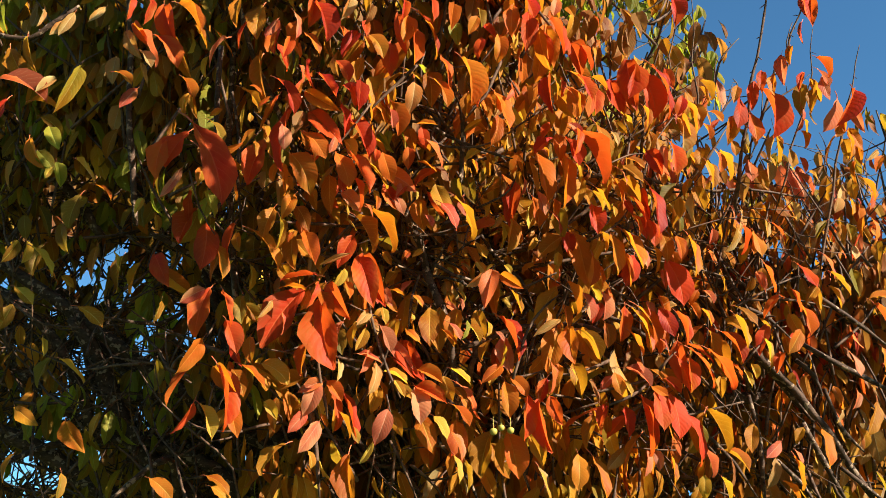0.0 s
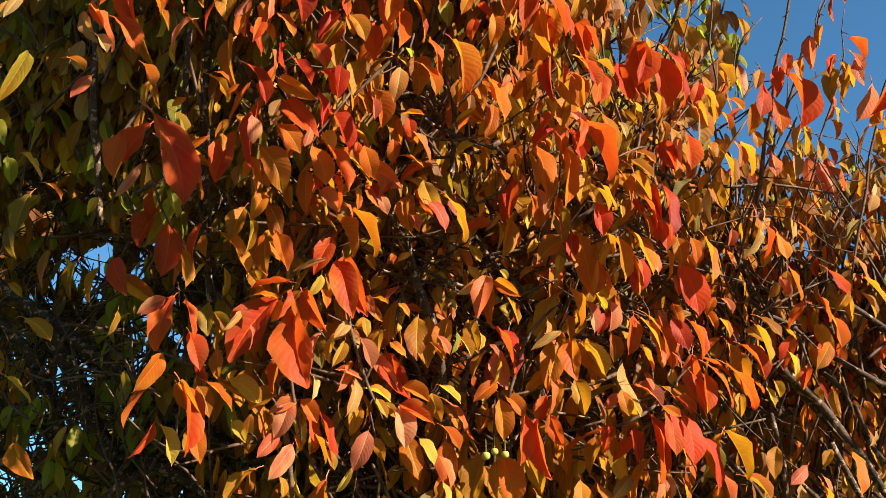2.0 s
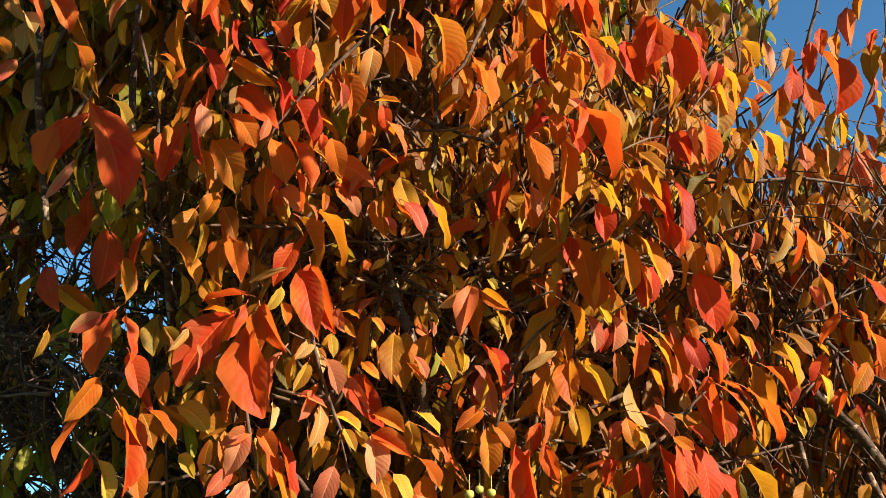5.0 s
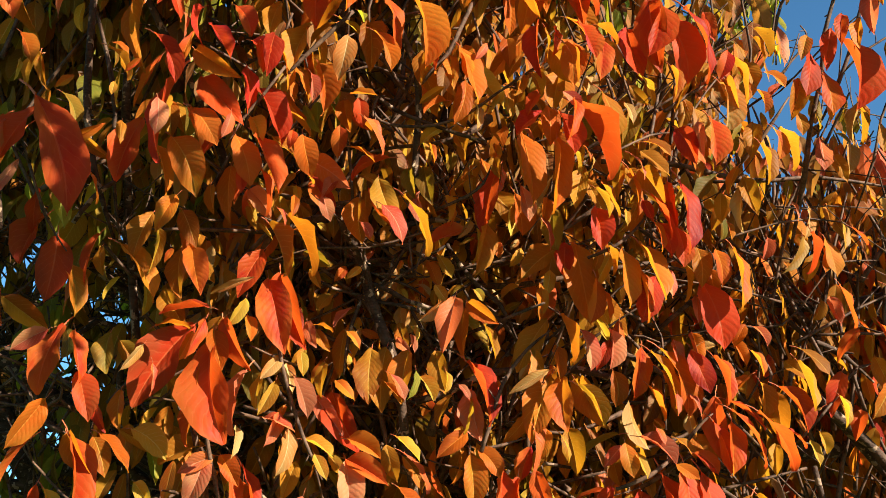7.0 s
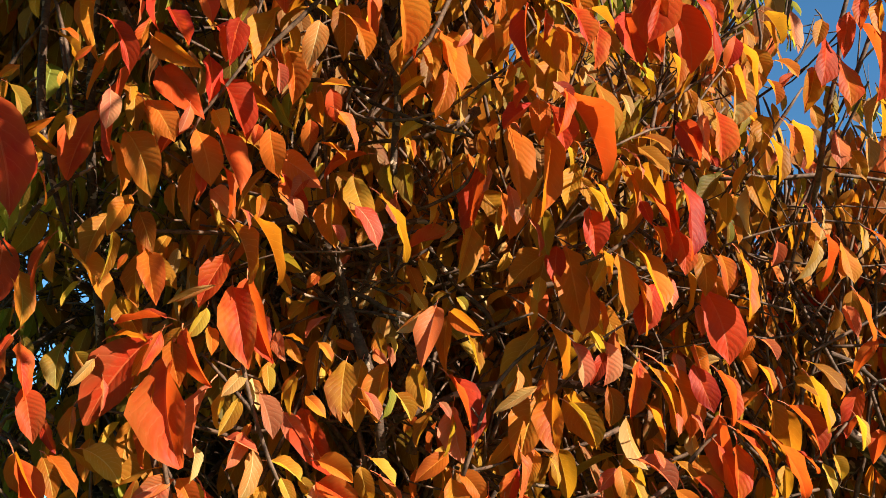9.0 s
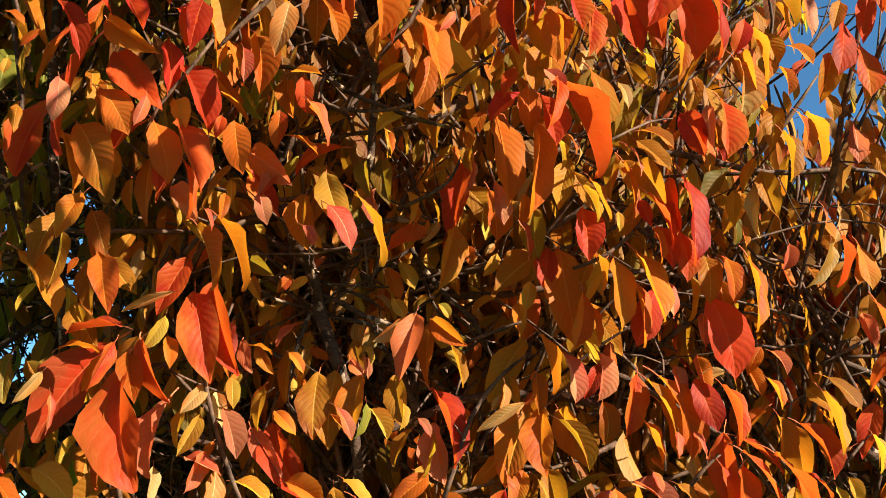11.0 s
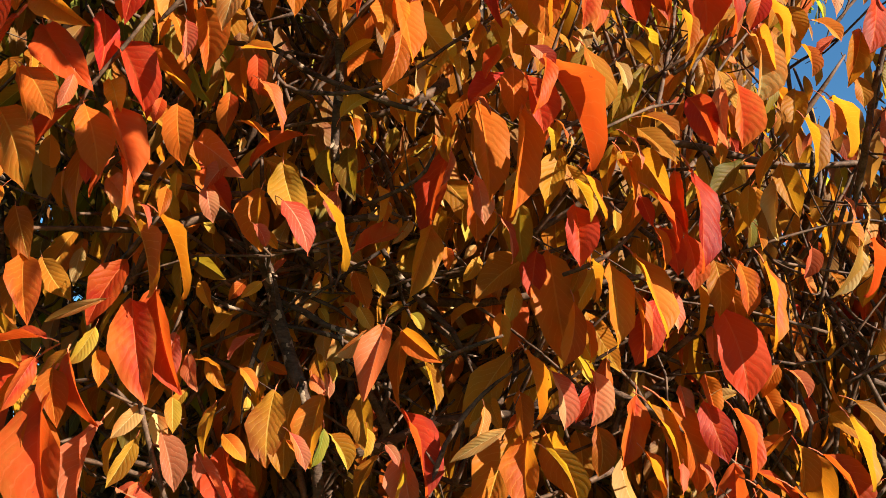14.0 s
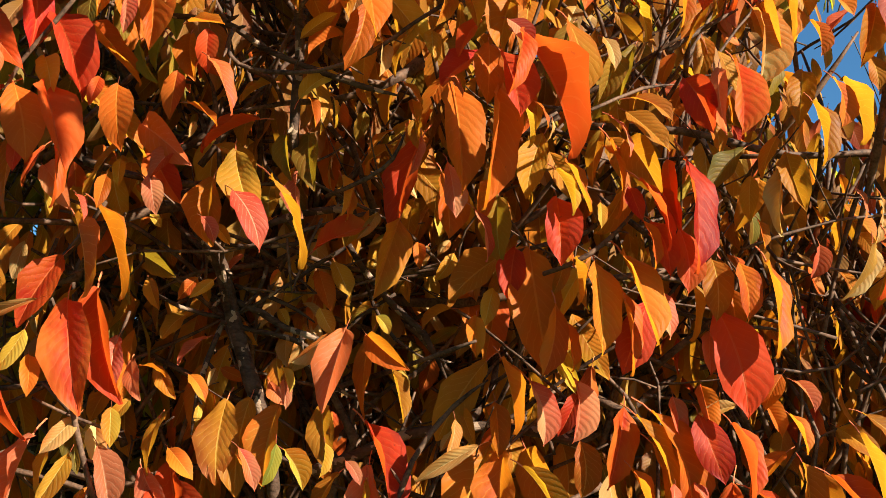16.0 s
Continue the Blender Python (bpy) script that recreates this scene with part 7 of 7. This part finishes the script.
leaf("amber", (-0.372, 1.481, 2.585), (-0.337, 1.472, 2.530), 0.009, -63)
leaf("pink", (0.722, 1.547, 2.851), (0.717, 1.545, 2.790), 0.014, 53)
leaf("orange", (0.462, 1.649, 2.403), (0.469, 1.642, 2.370), 0.014, -32)
leaf("yellow", (0.227, 1.666, 2.112), (0.234, 1.656, 2.071), 0.010, -50)
leaf("tan", (0.770, 1.655, 2.452), (0.755, 1.646, 2.405), 0.016, -40)
leaf("pink", (0.794, 1.778, 2.095), (0.776, 1.771, 2.056), 0.016, -39)
leaf("pink", (0.153, 1.601, 2.463), (0.147, 1.598, 2.415), 0.010, -52)
leaf("yellow", (0.114, 1.658, 2.305), (0.125, 1.654, 2.284), 0.011, -16)
leaf("pink", (0.570, 1.698, 2.455), (0.572, 1.694, 2.422), 0.014, -16)
leaf("yellow", (0.252, 1.656, 2.173), (0.280, 1.648, 2.115), 0.006, -44)
leaf("yellow", (0.073, 1.644, 2.439), (0.081, 1.634, 2.391), 0.012, -62)
leaf("amber", (0.720, 1.628, 2.609), (0.718, 1.623, 2.563), 0.017, -40)
leaf("pink", (0.008, 1.620, 2.177), (0.030, 1.610, 2.139), 0.010, -52)
leaf("yellow", (-0.722, 1.496, 2.281), (-0.727, 1.493, 2.238), 0.012, -62)
leaf("orange", (0.507, 1.599, 2.581), (0.513, 1.597, 2.543), 0.013, -46)
leaf("orange", (0.800, 1.623, 2.619), (0.790, 1.615, 2.571), 0.016, 36)
leaf("orange", (-0.587, 1.417, 2.576), (-0.555, 1.408, 2.543), 0.015, -40)
leaf("orange", (0.052, 1.579, 2.488), (0.065, 1.571, 2.454), 0.013, -24)
leaf("yellow", (0.248, 1.566, 2.473), (0.252, 1.563, 2.433), 0.012, -53)
leaf("pink", (0.657, 1.775, 1.980), (0.667, 1.770, 1.949), 0.015, -36)
leaf("olive", (0.567, 1.698, 2.488), (0.557, 1.692, 2.453), 0.014, 24)
leaf("yellow", (-0.680, 1.533, 2.118), (-0.666, 1.526, 2.078), 0.012, -47)
leaf("yellow", (0.275, 1.566, 2.415), (0.290, 1.559, 2.370), 0.009, -53)
leaf("pink", (-0.101, 1.501, 2.553), (-0.090, 1.499, 2.504), 0.009, -46)
leaf("orange", (-0.131, 1.646, 2.139), (-0.138, 1.639, 2.117), 0.011, 11)
leaf("red", (0.721, 1.563, 2.798), (0.719, 1.557, 2.742), 0.014, 59)
leaf("orange", (0.085, 1.649, 2.425), (0.085, 1.646, 2.389), 0.014, -40)
leaf("yellow", (-0.042, 1.648, 2.333), (-0.064, 1.641, 2.316), 0.013, -16)
leaf("yellow", (-0.166, 1.644, 1.995), (-0.148, 1.640, 1.960), 0.012, -46)
leaf("orange", (0.609, 1.707, 2.391), (0.604, 1.698, 2.345), 0.011, -49)
leaf("yellow", (-0.131, 1.605, 2.437), (-0.122, 1.598, 2.405), 0.012, -11)
leaf("orange", (-0.399, 1.459, 2.526), (-0.421, 1.455, 2.509), 0.010, -19)
leaf("pink", (0.096, 1.657, 2.172), (0.108, 1.654, 2.148), 0.012, -18)
leaf("yellow", (-0.124, 1.655, 1.968), (-0.156, 1.650, 1.933), 0.009, -32)
leaf("pink", (0.132, 1.525, 2.611), (0.112, 1.518, 2.584), 0.012, -28)
leaf("orange", (0.872, 1.651, 2.538), (0.853, 1.644, 2.497), 0.015, 28)
leaf("tan", (-0.718, 1.384, 2.687), (-0.726, 1.382, 2.645), 0.012, -50)
leaf("tan", (0.758, 1.771, 2.054), (0.741, 1.765, 2.023), 0.015, -32)
leaf("red", (-0.124, 1.526, 2.481), (-0.124, 1.522, 2.449), 0.012, -33)
leaf("orange", (-0.355, 1.456, 2.574), (-0.332, 1.450, 2.549), 0.012, -24)
leaf("yellow", (0.146, 1.578, 2.566), (0.136, 1.570, 2.516), 0.010, -43)
leaf("yellow", (-0.238, 1.657, 1.953), (-0.233, 1.652, 1.919), 0.012, -54)
leaf("pink", (0.029, 1.672, 2.245), (0.037, 1.667, 2.216), 0.013, -35)
leaf("yellow", (0.070, 1.595, 2.496), (0.082, 1.588, 2.457), 0.011, -52)
leaf("orange", (0.715, 1.639, 2.589), (0.715, 1.637, 2.545), 0.014, -57)
leaf("orange", (0.803, 1.651, 2.437), (0.799, 1.646, 2.394), 0.013, -55)
leaf("amber", (0.727, 1.576, 2.669), (0.723, 1.574, 2.624), 0.013, -45)
leaf("yellow", (0.080, 1.639, 2.185), (0.078, 1.634, 2.154), 0.011, -50)
leaf("pink", (-0.035, 1.577, 2.371), (-0.024, 1.575, 2.344), 0.012, -30)
leaf("amber", (0.178, 1.717, 2.329), (0.150, 1.713, 2.306), 0.012, 58)
leaf("tan", (0.852, 1.626, 2.537), (0.822, 1.617, 2.496), 0.012, -32)
leaf("orange", (-0.677, 1.496, 2.227), (-0.656, 1.491, 2.196), 0.012, -43)
leaf("orange", (-0.270, 1.541, 2.319), (-0.277, 1.538, 2.298), 0.010, -13)
leaf("pink", (-0.143, 1.557, 2.383), (-0.130, 1.553, 2.355), 0.012, -40)
leaf("yellow", (-0.191, 1.580, 2.403), (-0.181, 1.576, 2.365), 0.009, -46)
leaf("yellow", (0.314, 1.572, 2.387), (0.316, 1.567, 2.361), 0.010, -19)
leaf("yellow", (-0.677, 1.443, 2.396), (-0.680, 1.438, 2.368), 0.012, -18)
leaf("pink", (-0.032, 1.695, 2.374), (-0.048, 1.691, 2.353), 0.012, 8)
leaf("pink", (0.006, 1.707, 2.249), (0.027, 1.702, 2.226), 0.013, 40)
leaf("orange", (0.145, 1.689, 2.388), (0.151, 1.684, 2.359), 0.012, -15)
leaf("tan", (0.109, 1.654, 2.406), (0.088, 1.648, 2.378), 0.010, -34)
leaf("yellow", (-0.470, 1.450, 2.545), (-0.457, 1.443, 2.501), 0.009, -45)
leaf("olive", (0.099, 1.716, 2.328), (0.078, 1.713, 2.310), 0.012, 48)
leaf("yellow", (0.006, 1.715, 2.324), (0.017, 1.708, 2.301), 0.011, 4)
leaf("pink", (0.181, 1.555, 2.496), (0.196, 1.550, 2.475), 0.011, -34)
leaf("orange", (0.253, 1.550, 2.473), (0.265, 1.542, 2.443), 0.009, -45)
leaf("yellow", (0.027, 1.670, 2.256), (0.038, 1.663, 2.231), 0.011, -37)
leaf("orange", (-0.335, 1.463, 2.534), (-0.314, 1.459, 2.552), 0.007, 30)
leaf("orange", (-0.102, 1.649, 2.250), (-0.074, 1.644, 2.238), 0.010, -48)
leaf("amber", (0.127, 1.755, 2.368), (0.136, 1.748, 2.343), 0.012, 25)
leaf("yellow", (-0.350, 1.470, 2.523), (-0.344, 1.465, 2.497), 0.009, -48)
leaf("tan", (0.177, 1.685, 2.389), (0.168, 1.681, 2.369), 0.010, -15)
leaf("tan", (0.152, 1.711, 2.392), (0.148, 1.706, 2.367), 0.011, 33)
leaf("orange", (0.012, 1.675, 2.353), (0.005, 1.669, 2.336), 0.008, -23)
leaf("tan", (0.031, 1.703, 2.327), (0.050, 1.700, 2.308), 0.009, -51)
leaf("tan", (-0.047, 1.701, 2.259), (-0.051, 1.695, 2.240), 0.009, -19)
leaf("tan", (0.272, 1.554, 2.456), (0.265, 1.548, 2.433), 0.008, -46)
leaf("yellow", (-0.103, 1.626, 2.390), (-0.089, 1.622, 2.375), 0.008, -22)
leaf("tan", (-0.063, 1.604, 2.476), (-0.063, 1.600, 2.455), 0.008, -35)
leaf("yellow", (0.062, 1.662, 2.305), (0.069, 1.657, 2.288), 0.007, -21)
leaf("yellow", (-0.060, 1.702, 2.223), (-0.059, 1.696, 2.205), 0.007, -48)
for kk in sorted(outer):
    tagged(under_tree(outer[kk].build("foliage", [MASS[kk], STALK], None)), kk + " leaves hanging in bunches at the front of the crown", kind="stuff")


# ---------------------------------------------------------------- the tree behind
host = tagged(new("broadleaf_tree"), "tall tree with yellow-green drooping leaves behind the cherry tree", "tree")
host.location = (0.55, 5.0, 0)
limb("trunk", [(0.55, 5.0, -0.05), (0.57, 5.02, 1.5), (0.52, 4.98, 3.0), (0.60, 4.9, 4.4), (0.66, 4.85, 6.2)], [0.14, 0.11, 0.09, 0.06, 0.02], 12, 0.12, 900)
limb("bough", [(0.55, 4.97, 3.4), (0.85, 4.7, 4.1), (1.15, 4.5, 4.7), (1.30, 4.4, 5.3)], [0.04, 0.03, 0.02, 0.008], 8, 0.15, 901)
limb("bough", [(0.56, 4.95, 3.9), (0.30, 4.7, 4.6), (0.15, 4.6, 5.3), (0.10, 4.5, 6.0)], [0.04, 0.03, 0.02, 0.008], 8, 0.15, 902)
limb("bough", [(0.58, 4.92, 4.1), (0.75, 4.5, 4.7), (0.85, 4.3, 5.3), (0.95, 4.3, 5.9)], [0.035, 0.028, 0.018, 0.008], 8, 0.15, 903)

limb("bough", [(0.60, 4.9, 4.6), (0.45, 5.2, 5.3), (0.55, 5.5, 6.0), (0.60, 5.6, 6.5)], [0.035, 0.028, 0.018, 0.008], 8, 0.15, 904)
limb("bough", [(0.62, 4.88, 5.0), (0.85, 4.95, 5.6), (1.05, 4.95, 6.2), (1.10, 4.95, 6.7)], [0.03, 0.024, 0.016, 0.008], 8, 0.15, 905)
limb("bough", [(0.62, 4.88, 5.1), (0.40, 4.95, 5.7), (0.25, 4.95, 6.2), (0.20, 4.95, 6.7)], [0.03, 0.024, 0.016, 0.008], 8, 0.15, 906)


def thin_behind(p):
    for c, r in (((0.84, 4.15, 4.72), 0.36), ((1.30, 4.3, 4.50), 0.27), ((0.20, 4.5, 5.2), 0.5), ((0.95, 4.4, 5.5), 0.5), ((0.45, 4.6, 4.75), 0.34),
                 ((0.25, 4.95, 6.2), 0.6), ((1.05, 4.95, 6.25), 0.6), ((0.65, 4.9, 6.85), 0.6), ((0.65, 5.55, 6.1), 0.7)):
        if (p - Vector(c)).length < r * (0.8 + 0.5 * clump_noise(p, 4.0, 5.0)):
            return 1.0
    return 0.0


def hue_behind(p, rng):
    return rng.choice(("green", "green", "green", "olive"))


grow_mass("behind", 850, (-0.5, 3.7, 4.0), (1.8, 6.3, 7.5), thin_behind, 21, hue_behind, (0.075, 0.11), (6, 10))
